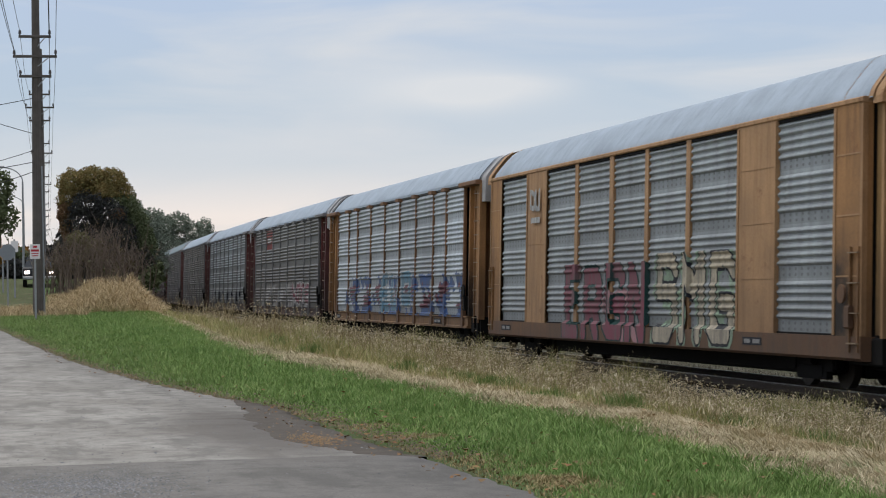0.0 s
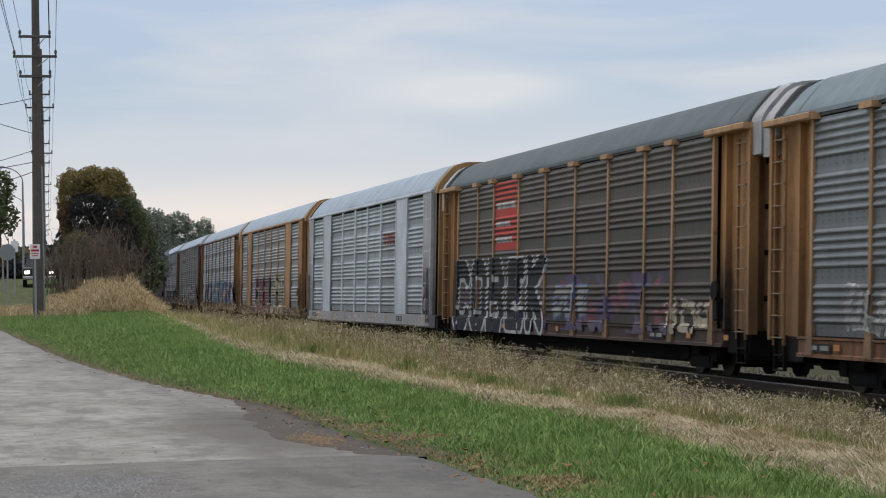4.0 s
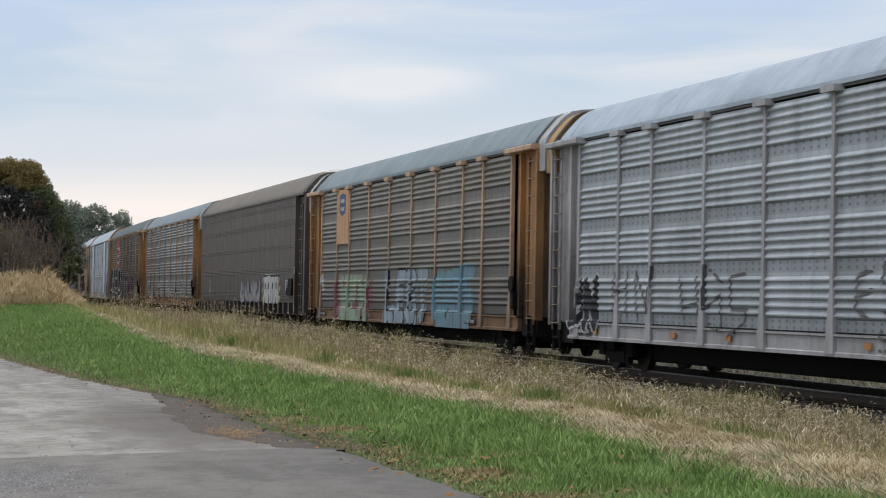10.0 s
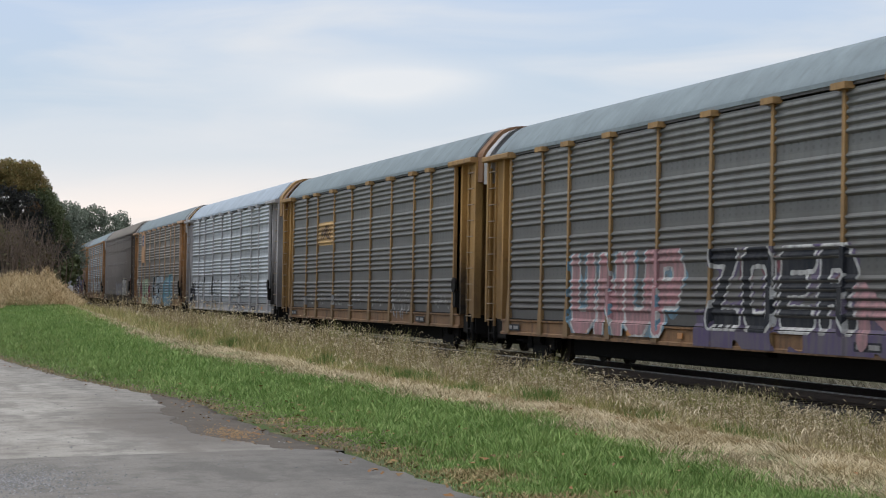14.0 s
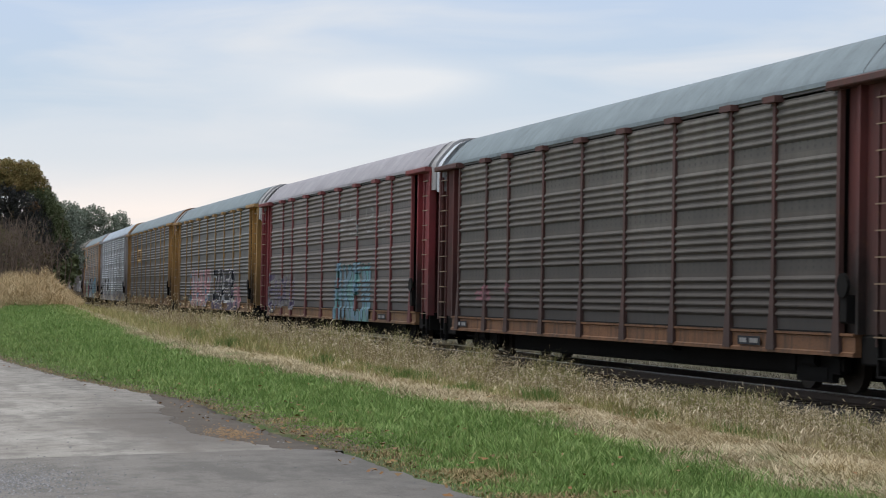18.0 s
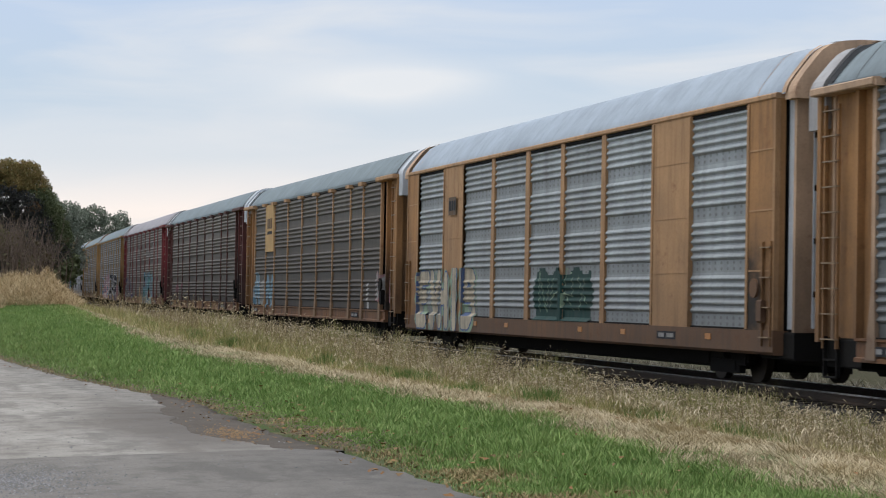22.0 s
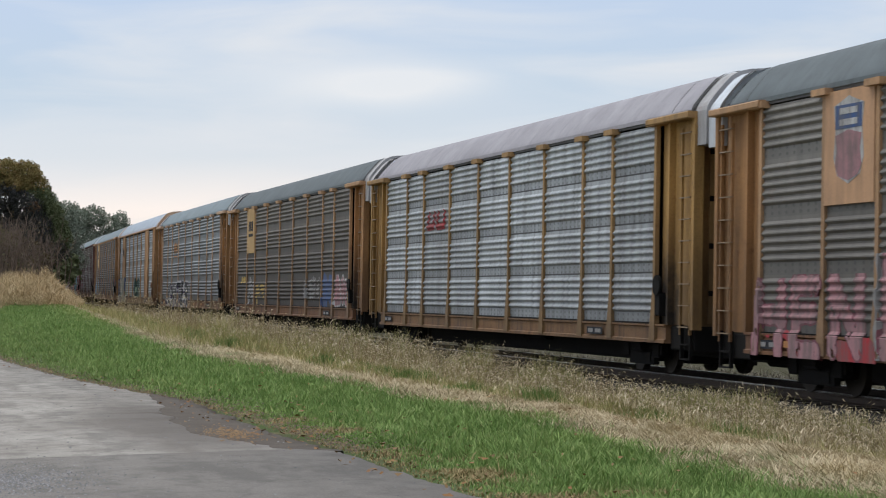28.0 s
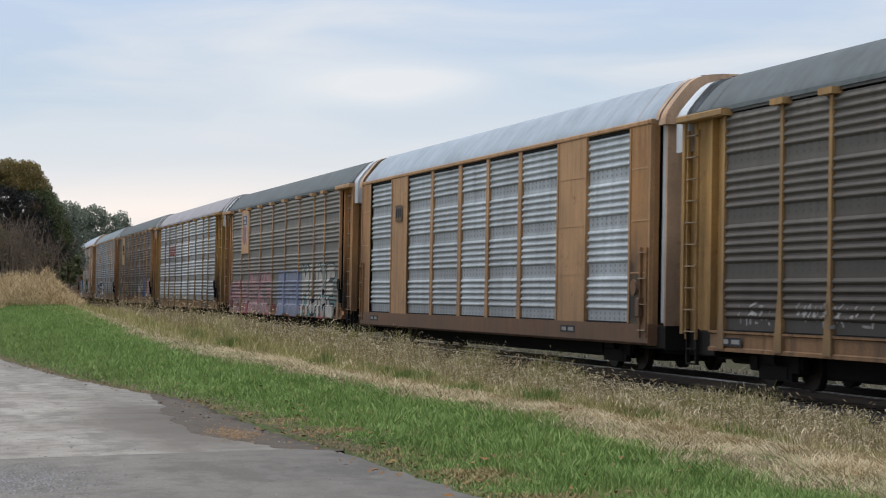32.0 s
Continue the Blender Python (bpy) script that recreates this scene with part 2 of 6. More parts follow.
def soft(v, k=6.0):
    return k * math.log1p(math.exp(min(v / k, 40)))


def ramp01(v, a, b):
    t = min(max((v - a) / (b - a), 0.0), 1.0)
    return t * t * (3 - 2 * t)


def ground_z(x, y):
    """The lie of the land: level by the road, rising slowly down the road, sunk a little beside the track."""
    d = -x
    road = 0.0125 * soft(min(d, 170.0) - 42.0) + 0.040 * (soft(d - 108.0, 5.0) - soft(d - 145.0, 5.0))
    off = y - track_y(x)
    bed = rail_z(d) - 0.62
    side = ramp01(off, -8.2, -3.6)
    far = ramp01(off, 4.0, 16.0)
    z = road * (1 - side) + bed * side
    z = z * (1 - far) + (bed + 0.25) * far
    return z + 0.035 * noise.noise(Vector((x * 0.35, y * 0.35, 0))) * (1 if y > 5 else 0.25)


def bearing(deg, dist):
    """A place on the ground at a compass bearing from the camera."""
    a = radians(deg)
    x, y = math.sin(a) * dist, math.cos(a) * dist
    return x, y, ground_z(x, y)

# ---- ground, road, track ----
def ground_material():
    m, nt, bs = shader("lawn_and_soil")
    co, sp = nt.nodes.new("ShaderNodeTexCoord"), nt.nodes.new("ShaderNodeSeparateXYZ")
    nt.links.new(co.outputs["Object"], sp.inputs[0])
    wob = noise_tex(nt, 0.5, 4, 0.6)
    n1, n2, n3 = noise_tex(nt, 1.3, 6, 0.65), noise_tex(nt, 14, 5, 0.7), noise_tex(nt, 60, 3, 0.6)
    green = blend(nt, n2, (0.035, 0.075, 0.018), (0.085, 0.15, 0.04))
    straw = blend(nt, n2, (0.24, 0.19, 0.105), (0.47, 0.39, 0.25))
    soil = blend(nt, n3, (0.05, 0.04, 0.03), (0.13, 0.10, 0.07))
    yy = maths(nt, "ADD", sp.outputs[1], maths(nt, "MULTIPLY", maths(nt, "SUBTRACT", wob, 0.5), 2.6))
    dry = maths(nt, "MULTIPLY", ramp(nt, maths(nt, "DIVIDE", yy, 20.0), 0.375, 0.42), ramp(nt, n1, 0.25, 0.6, (0.6, 0.6, 0.6, 1)))
    c = blend(nt, dry, green, straw)
    c = blend(nt, ramp(nt, n1, 0.56, 0.72), c, straw)
    c = blend(nt, ramp(nt, maths(nt, "DIVIDE", yy, 20.0), 0.575, 0.66), c, soil)
    c = blend(nt, ramp(nt, maths(nt, "DIVIDE", sp.outputs[1], 40.0), 0.47, 0.52), c, blend(nt, n2, (0.03, 0.03, 0.016), (0.075, 0.07, 0.04)))
    edge = maths(nt, "SUBTRACT", 1.0, ramp(nt, maths(nt, "DIVIDE", yy, 20.0), 0.215, 0.262))
    c = blend(nt, maths(nt, "MULTIPLY", edge, ramp(nt, n2, 0.35, 0.6)), c, soil)
    nt.links.new(c, bs.inputs["Base Color"])
    bs.inputs["Roughness"].default_value = 0.95
    bs.inputs["Specular IOR Level"].default_value = 0.1
    bump(nt, bs, n2, 0.6, 0.05)
    return m


def spread(a, b, near_a, near_b, step, grow=1.25):
    """Grid lines: even steps between near_a and near_b, growing outside."""
    xs = list(np.arange(near_a, near_b + 1e-6, step))
    d = step
    while xs[0] > a:
        d *= grow
        xs.insert(0, max(a, xs[0] - d))
    d = step
    while xs[-1] < b:
        d *= grow
        xs.append(min(b, xs[-1] + d))
    return xs


GROUND = ground_material()
gx, gy = spread(-2500, 2500, -130, 4, 1.0), spread(-2500, 2500, -4, 26, 0.5)
g = Geo()
g.v = [(x, y, ground_z(x, y) - 0.03) for x in gx for y in gy]
ny = len(gy)
g.f = [(i * ny + j, (i + 1) * ny + j, (i + 1) * ny + j + 1, i * ny + j + 1) for i in range(len(gx) - 1) for j in range(ny - 1)]
tagged(part("ground", g, GROUND, smooth=True), "mown grass verge with dry straw patches and bare soil", "ground", kind="structure")


def road_material(name, base, patch, gritty):
    m, nt, bs = shader(name)
    n1, n2, n3 = noise_tex(nt, 0.35, 5, 0.6, (1, 2.2, 1)), noise_tex(nt, 2.4, 5, 0.65), noise_tex(nt, 45, 3, 0.7)
    c = blend(nt, ramp(nt, n1, 0.35, 0.68), base, patch)
    c = blend(nt, maths(nt, "MULTIPLY", ramp(nt, n2, 0.46, 0.66), 0.7), c, tuple(x * 0.55 for x in base))
    n4 = noise_tex(nt, 0.9, 6, 0.7, (0.5, 1.6, 1))
    c = blend(nt, maths(nt, "MULTIPLY", ramp(nt, n4, 0.5, 0.62), 0.75), c, tuple(x * 0.62 for x in base))
    c = blend(nt, maths(nt, "MULTIPLY", ramp(nt, n3, 0.4, 0.7), gritty), c, tuple(x * 0.4 for x in base))
    # brown film washed out of the soil at the broken edge
    co2, sp2 = nt.nodes.new("ShaderNodeTexCoord"), nt.nodes.new("ShaderNodeSeparateXYZ")
    nt.links.new(co2.outputs["Object"], sp2.inputs[0])
    ex, ey = maths(nt, "DIVIDE", maths(nt, "ADD", sp2.outputs[0], 25.5), 5.2), maths(nt, "DIVIDE", maths(nt, "SUBTRACT", sp2.outputs[1], 3.35), 1.05)
    wash = maths(nt, "ADD", maths(nt, "ADD", maths(nt, "MULTIPLY", ex, ex), maths(nt, "MULTIPLY", ey, ey)), maths(nt, "MULTIPLY", maths(nt, "SUBTRACT", n4, 0.5), 2.6))
    c = blend(nt, maths(nt, "MULTIPLY", maths(nt, "SUBTRACT", 1.0, ramp(nt, wash, 0.2, 1.2)), 0.85), c, (0.118, 0.102, 0.087))
    vor = node(nt, "ShaderNodeTexVoronoi", Scale=0.28)
    vor.feature = "DISTANCE_TO_EDGE"
    co = nt.nodes.new("ShaderNodeTexCoord")
    wob = blend(nt, 0.12, co.outputs["Object"], noise_tex(nt, 1.5, 4, 0.6))
    nt.links.new(wob, vor.inputs["Vector"])
    crack = maths(nt, "LESS_THAN", vor.outputs[0], 0.004)
    c = blend(nt, maths(nt, "MULTIPLY", crack, 0.22), c, (0.07, 0.065, 0.06))
    nt.links.new(c, bs.inputs["Base Color"])
    bs.inputs["Roughness"].default_value = 0.85
    bump(nt, bs, n3, 0.5, 0.01)
    return m


def strip(pts, left, lift, step=0.2):
    """A sheet between an edge line (x falling) and the straight line y = left, over the ground."""
    ex, ey = [p[0] for p in pts][::-1], [p[1] for p in pts][::-1]
    xs = np.arange(ex[0], ex[-1] + 1e-6, (ex[-1] - ex[0]) / max(1, round((ex[-1] - ex[0]) / step)))
    g, n = Geo(), 7
    for i, x in enumerate(xs):
        e = float(np.interp(x, ex, ey)) + 0.12 * noise.noise(Vector((x * 1.1, 3, 0))) + 0.09 * noise.noise(Vector((x * 3.3, 9, 0))) + 0.04 * noise.noise(Vector((x * 9, 5, 0)))
        rowy = [left + (e - left) * j / (n - 1) for j in range(n)]
        g.v += [(x, y, ground_z(x, y) + lift + 0.004 * noise.noise(Vector((x, y, 0)))) for y in rowy]
        g.v.append((x, e + 0.03, ground_z(x, e) - 0.08))
    n += 1
    g.f = [(i * n + j, (i + 1) * n + j, (i + 1) * n + j + 1, i * n + j + 1) for i in range(len(xs) - 1) for j in range(n - 1)]
    return g


ROAD_PALE = road_material("pale_worn_pavement", (0.225, 0.208, 0.184), (0.36, 0.34, 0.308), 0.42)
ROAD_GREY = road_material("grey_gritty_asphalt", (0.148, 0.136, 0.121), (0.195, 0.182, 0.165), 0.55)
SOIL = plain("dark_wet_soil", (0.10, 0.086, 0.073), 0.95, vary=0.5, scale=3, bmp=0.8)
tagged(part("road", strip([(-20.3, 4.38), (-20.7, 4.33), (-21.2, 4.02), (-22.2, 3.75), (-23.9, 3.45), (-27.7, 3.6), (-29.3, 3.8), (-32.4, 4.05), (-35.3, 3.75), (-39.2, 3.35), (-44.5, 3.0), (-50.8, 2.55), (-62, 2.1), (-78, 1.55), (-110, 0.6), (-150, -1.5)], -7.0, 0.022), ROAD_PALE, smooth=True), "pale worn pavement road with a ragged edge", "road", kind="structure")
tagged(part("road_crossing", strip([(14, 4.4), (-14, 4.4), (-18.2, 4.4), (-20.0, 4.4), (-20.67, 4.36), (-21.1, 4.05)], -9.0, 0.026), ROAD_GREY, smooth=True), "grey gritty asphalt side road", "road", kind="structure")

# base colour lowered to hold the shade that the train casts
BALLAST = plain("shade_dark_ballast", (0.02, 0.0185, 0.0175), 0.95, vary=0.6, scale=9, bmp=1.0)
RAIL = plain("rusty_rail_steel", (0.055, 0.040, 0.032), 0.55, 0.5, 0.3)
RAIL_TOP = plain("polished_rail_head", (0.62, 0.62, 0.63), 0.42, 1.0, 0.1)
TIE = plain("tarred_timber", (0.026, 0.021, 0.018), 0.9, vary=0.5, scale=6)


def along(line, s0, s1, step, mat, name, label, category):
    """A cross-section of (off, z over the rail head) drawn along the track."""
    g = Geo()
    ss = np.arange(s0, s1 + 1e-6, step)
    tilt = math.tan(radians(LEAN))
    for s in ss:
        for off, z in line:
            x, y, h = on_line(s, off)
            g.v.append((x, y, rail_z(s) + z - off * tilt))
    n = len(line)
    g.f = [(i * n + j, i * n + j + 1, (i + 1) * n + j + 1, (i + 1) * n + j) for i in range(len(ss) - 1) for j in range(n - 1)]
    return tagged(part(name, g, mat), label, category, kind="structure")


along([(-3.4, -0.66), (-2.9, -0.6), (-1.75, -0.2), (1.75, -0.2), (2.9, -0.6), (3.6, -0.7)], -560, 780, 4.0, BALLAST, "ballast_bed", "stone ballast bed under the track, coloured dark for the train's shade", "ballast")
for side in (-1, 1):
    c = 0.755 * side
    along([(c - 0.07, -0.17), (c - 0.07, -0.155), (c - 0.012, -0.13), (c - 0.012, -0.045), (c - 0.036, -0.035), (c - 0.036, -0.004), (c + 0.036, -0.004), (c + 0.036, -0.035), (c + 0.012, -0.045), (c + 0.012, -0.13), (c + 0.07, -0.155), (c + 0.07, -0.17)], -560, 780, 4.0, RAIL, "rail", "rusty steel rail on timber ties", "rail")
    along([(c - 0.039, -0.016), (c - 0.028, 0.0), (c + 0.028, 0.0), (c + 0.039, -0.016)], -560, 780, 4.0, RAIL_TOP, "rail_head", "bright worn running surface of the rail", "rail")
tie = Geo().box(-0.11, 0.11, -1.3, 1.3, -0.17, 0.0, 0.02)
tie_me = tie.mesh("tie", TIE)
ties = thing("railway_ties", "tarred timber railway ties", "railway ties", kind="structure")
for i in range(150):
    s = 16 + 0.54 * i
    x, y, h = on_line(s)
    o = new("tie", tie_me)
    o.parent = ties
    o.matrix_basis = Matrix.Translation((x, y, rail_z(s) - 0.172)) @ pose(0, 0, 0, 0, 0, 180 - math.degrees(h)) @ pose(0, 0, 0, LEAN, 0, random.uniform(-1, 1))
g = Geo()
for i in range(560):
    s = 97.1 + 0.54 * i if i < 380 else 16 - 0.54 * (i - 379)
    x, y, h = on_line(s)
    m = Matrix.Translation((x, y, rail_z(s) - 0.172)) @ pose(0, 0, 0, 0, 0, 180 - math.degrees(h)) @ pose(0, 0, 0, LEAN)
    g.add([m @ Vector(v) for v in tie.v], tie.f)
tagged(part("far_tie", g, TIE, ties), kind="stuff")

# ---- the train ----
PITCH, LEAD = 28.6, 284.52
# near-black base colour takes in the deep shade under the cars
DARK = plain("shade_black_gear", (0.007, 0.0066, 0.0063), 0.95, 0.0, 0.4)
RUNG = plain("worn_bare_rung_steel", (0.25, 0.185, 0.12), 0.5, 0.3, 0.3)
WHEEL = plain("worn_wheel_steel", (0.03, 0.024, 0.02), 0.6, 0.4, 0.3)
INNER = plain("unlit_inside", (0.03, 0.03, 0.03), 0.9)
POSTS = (-9.07, -7.1, -4.25, -1.41, 1.41, 4.25, 7.1, 9.07)
PANEL_END, BODY_END = 11.72, 13.72
SILL_Z, PANEL_LO, PANEL_HI, EAVE = 0.62, 0.98, 4.93, 5.02


def rib_line(y, lo, hi, rib=0.042, first=0.0):
    """Panel cross-section: groups of five horizontal ribs with flat perforated bands between."""
    line = [(y, lo)]
    top = hi
    z0 = hi - 4 * 0.985
    for k in range(4):
        base = z0 + k * 0.985 + 0.24
        for j in range(5):
            a = base + j * 0.148
            if a + 0.12 < top:
                line += [(y, a), (y + rib, a + 0.044), (y + rib, a + 0.066), (y, a + 0.118)]
    line.append((y, hi))
    return line


def roof_ring(y, eave, crown, n=12):
    """Roof outline from one eave to the other: a plane slope on each side, rounded into a flat crown."""
    half = [(1.0, 0.0), (0.985, 0.10), (0.955, 0.20), (0.86, 0.41), (0.74, 0.65), (0.66, 0.79), (0.55, 0.90), (0.40, 0.965), (0.20, 0.995), (0.0, 1.0)]
    half = half if n > 8 else half[::2] + half[-1:]
    pts = half + [(-a, b) for a, b in half[-2::-1]]
    return [(y * a, eave + (crown - eave) * b) for a, b in pts]


def running_gear(car, mats):
    """Two trucks with side frames and four wheels each side pair, couplers, brake rigging; bulked out so no light shows
    through.
    """
    for sx in (-1, 1):
        cx = 10.05 * sx
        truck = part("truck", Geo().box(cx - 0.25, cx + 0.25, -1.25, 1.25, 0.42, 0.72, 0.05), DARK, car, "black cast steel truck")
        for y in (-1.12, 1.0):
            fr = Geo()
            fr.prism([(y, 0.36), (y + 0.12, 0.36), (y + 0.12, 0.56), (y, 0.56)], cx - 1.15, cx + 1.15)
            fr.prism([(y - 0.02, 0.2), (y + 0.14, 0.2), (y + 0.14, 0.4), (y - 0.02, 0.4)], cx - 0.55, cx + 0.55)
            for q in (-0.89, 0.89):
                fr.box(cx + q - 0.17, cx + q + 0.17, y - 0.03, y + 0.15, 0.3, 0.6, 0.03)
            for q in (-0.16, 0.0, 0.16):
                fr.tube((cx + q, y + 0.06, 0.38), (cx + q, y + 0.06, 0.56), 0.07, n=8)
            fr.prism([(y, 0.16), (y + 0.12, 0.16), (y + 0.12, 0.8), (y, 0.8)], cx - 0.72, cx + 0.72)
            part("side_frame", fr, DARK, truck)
        # added blocks that stop the light between the wheels
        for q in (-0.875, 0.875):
            part("wheel_gap_block", Geo().box(cx + q - 0.37, cx + q + 0.37, -0.6, 0.6, 0.2, 0.5, 0.04), DARK, truck)
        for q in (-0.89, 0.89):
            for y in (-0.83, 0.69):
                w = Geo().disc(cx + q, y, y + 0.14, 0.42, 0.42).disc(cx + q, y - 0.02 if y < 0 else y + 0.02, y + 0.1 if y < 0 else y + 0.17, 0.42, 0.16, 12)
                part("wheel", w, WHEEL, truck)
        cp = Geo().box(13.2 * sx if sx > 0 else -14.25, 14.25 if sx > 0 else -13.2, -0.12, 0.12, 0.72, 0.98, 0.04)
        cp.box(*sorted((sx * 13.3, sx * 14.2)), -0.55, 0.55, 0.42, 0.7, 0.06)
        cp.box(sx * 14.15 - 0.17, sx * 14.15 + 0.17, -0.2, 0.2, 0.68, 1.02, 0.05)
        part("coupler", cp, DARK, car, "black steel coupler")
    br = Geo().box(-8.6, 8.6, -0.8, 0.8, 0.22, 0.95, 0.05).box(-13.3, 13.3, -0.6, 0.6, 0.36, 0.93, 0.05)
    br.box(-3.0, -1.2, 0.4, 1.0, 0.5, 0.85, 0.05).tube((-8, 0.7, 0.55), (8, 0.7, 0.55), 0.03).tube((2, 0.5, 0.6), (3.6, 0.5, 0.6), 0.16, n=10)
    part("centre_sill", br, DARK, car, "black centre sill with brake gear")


def ladder(car, x, y, z0, z1, mat, w=0.42, name="ladder"):
    g = Geo()
    for q in (-w / 2, w / 2):
        g.box(x + q - 0.025, x + q + 0.025, y, y + 0.05, z0, z1)
    ld = part(name, g, mat, car, "steel end ladder")
    n = max(2, int((z1 - z0) / 0.38))
    rung = Geo().box(x - w / 2 - 0.03, x + w / 2 + 0.03, y + 0.02, y + 0.08, -0.011, 0.011).mesh("rung", RUNG)
    for i in range(n):
        part("rung", rung, RUNG, ld).location.z = z0 + 0.15 + i * (z1 - z0 - 0.25) / (n - 1)


def end_door(car, mat, x, sx, crown=5.78, frame=None):
    """Arched end frame with a pair of tall door leaves set into it."""
    lo, hi = sorted((x, x - 0.1 * sx))
    pts = [(-1.36, 0.95), (1.36, 0.95)] + roof_ring(1.36, 4.95, crown, 8)
    fr = part("end_frame", Geo().prism(pts, lo, hi), frame or mat, car)
    a, b = sorted((x, x + 0.05 * sx))
    for y0, y1 in ((-1.05, -0.02), (0.02, 1.05)):
        leaf = part("end_door", Geo().box(a, b, y0, y1, 1.02, 4.75), mat, fr)
        for z in (1.6, 2.5, 3.4, 4.3):
            part("hinge", Geo().box(*sorted((x + 0.05 * sx, x + 0.09 * sx)), y1 - 0.14 if y1 > 0.5 else y0, y1 if y1 > 0.5 else y0 + 0.14, z - 0.05, z + 0.05), DARK, leaf)


def roof(car, mat, trim, y, eave, crown, seams, ends=13.55):
    g = Geo()
    ring = roof_ring(y, eave, crown)
    n = len(ring)
    stations = [(-ends, 0.9, -0.16), (-ends + 0.5, 0.975, -0.05), (-ends + 1.1, 1.0, 0.0), (ends - 1.1, 1.0, 0.0), (ends - 0.5, 0.975, -0.05), (ends, 0.9, -0.16)]
    for x, ky, dz in stations:
        g.v += [(x, yy * (1 - (1 - ky) * 0.6), eave + (zz - eave) * ky + dz * 0.0) for yy, zz in ring]
    for i in range(len(stations) - 1):
        g.f += [(i * n + j, (i + 1) * n + j, (i + 1) * n + j + 1, i * n + j + 1) for j in range(n - 1)]
    g.f += [tuple(range(n)), tuple(range((len(stations) - 1) * n, len(stations) * n))[::-1]]
    rf = part("roof", g, mat, car, smooth=True)
    lip = Geo()
    for i in range(seams):
        x = -ends + 1.2 + (2 * ends - 2.4) * i / (seams - 1)
        lip.sheet([(a * 1.001, b + 0.002) for a, b in ring], x - 0.012, x + 0.012)
    part("roof_seams", lip, mat, rf)
    for sx in (-1, 1):
        arch = Geo()
        for x0, x1, k in ((ends - 0.05, ends + 0.13, 0.985), (ends - 1.12, ends - 1.1, 0.985)):
            out = [(a * (k + 0.02), eave + (b - eave) * (k + 0.02)) for a, b in ring]
            arch.sheet(out, sx * x0, sx * x1)
        part("end_arch", arch, trim, rf)
    return rf


def car_posted(car, c):
    """Rack car with flared outside posts between nine ribbed panel bays."""
    y = 1.43
    edges = (-PANEL_END,) + POSTS + (PANEL_END,)
    for a, b in zip(edges, edges[1:]):
        a2, b2 = a + (0.06 if a > -11 else 0), b - (0.06 if b < 11 else 0)
        part("side_panel", Geo().sheet(rib_line(y, PANEL_LO, PANEL_HI - random.uniform(0, 0.02)), a2, b2), c["panel"], car)
    for x in POSTS + (-PANEL_END + 0.05, PANEL_END - 0.05):
        g = Geo()
        g.box(x - 0.062, x + 0.062, y - 0.03, y + 0.057, 1.75, PANEL_HI - 0.02)
        lo = [(x - 0.17, y - 0.03, 0.66), (x + 0.17, y - 0.03, 0.66), (x + 0.17, y + 0.09, 0.66), (x - 0.17, y + 0.09, 0.66)]
        hi = [(x - 0.062, y - 0.03, 1.75), (x + 0.062, y - 0.03, 1.75), (x + 0.062, y + 0.057, 1.75), (x - 0.062, y + 0.057, 1.75)]
        g.add(lo + hi, [(0, 1, 5, 4), (1, 2, 6, 5), (2, 3, 7, 6), (3, 0, 4, 7), (0, 3, 2, 1)])
        g.box(x - 0.27, x + 0.27, y - 0.02, y + 0.17, PANEL_HI - 0.04, PANEL_HI + 0.07)
        part("side_post", g, c["post"], car)
    for sx in (-1, 1):
        x0, x1 = sorted((sx * (PANEL_END + 0.02), sx * BODY_END))
        g = Geo().box(x0, x1, y - 0.16, y - 0.1, 0.98, PANEL_HI)
        g.box(sx * 12.35 - 0.05, sx * 12.35 + 0.05, y - 0.1, y + 0.03, 0.98, PANEL_HI)
        part("end_plate", g, c["end"], car)
        g = Geo().box(sx * BODY_END - 0.07, sx * BODY_END + 0.07, y - 0.14, y + 0.05, 0.9, PANEL_HI)
        part("corner_post", g, c["end"], car)
        xa, xb = sorted((sx * (PANEL_END - 0.25), sx * (BODY_END + 0.06)))
        part("end_bracket", Geo().box(xa, xb, y - 0.1, y + 0.2, PANEL_HI - 0.03, PANEL_HI + 0.1, 0.02), c["post"], car)
        ladder(car, sx * 13.3, y - 0.02, 0.8, 4.75, c["end"], 0.5)
        end_door(car, c["door"], sx * 13.45, sx, 5.72, c["post"])
        hb = Geo().box(sx * 12.05 - 0.12, sx * 12.05 + 0.12, y - 0.06, y + 0.12, 1.15, 1.6, 0.03).disc(sx * 12.05, y + 0.1, y + 0.15, 1.75, 0.2, 14)
        if sx < 0:
            part("hand_brake", hb, DARK, car, "dark hand brake wheel and gearbox")
    # solid dark strips stand in for the shaded gap under each panel
    for a, b in zip(edges, edges[1:]):
        part("gap_strip", Geo().box(a + 0.2, b - 0.2, y - 0.01, y + 0.064, 0.992, 1.016), DARK, car)
    g = Geo().prism([(y - 0.3, 0.62), (y + 0.06, 0.62), (y + 0.06, 0.68), (y + 0.02, 0.7), (y + 0.02, 0.93), (y + 0.06, 0.95), (y + 0.06, 0.99), (y - 0.3, 0.99)], -12.3, 12.3)
    part("side_sill", g, c["sill"], car)
    for sx in (-1, 1):
        xa, xb = sorted((sx * 12.32, sx * 13.6))
        # full-width block added so that the joint between cars stays dark
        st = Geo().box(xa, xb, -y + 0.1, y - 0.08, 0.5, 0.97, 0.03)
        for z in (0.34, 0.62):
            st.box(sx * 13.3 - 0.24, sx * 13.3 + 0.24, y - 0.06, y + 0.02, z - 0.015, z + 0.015)
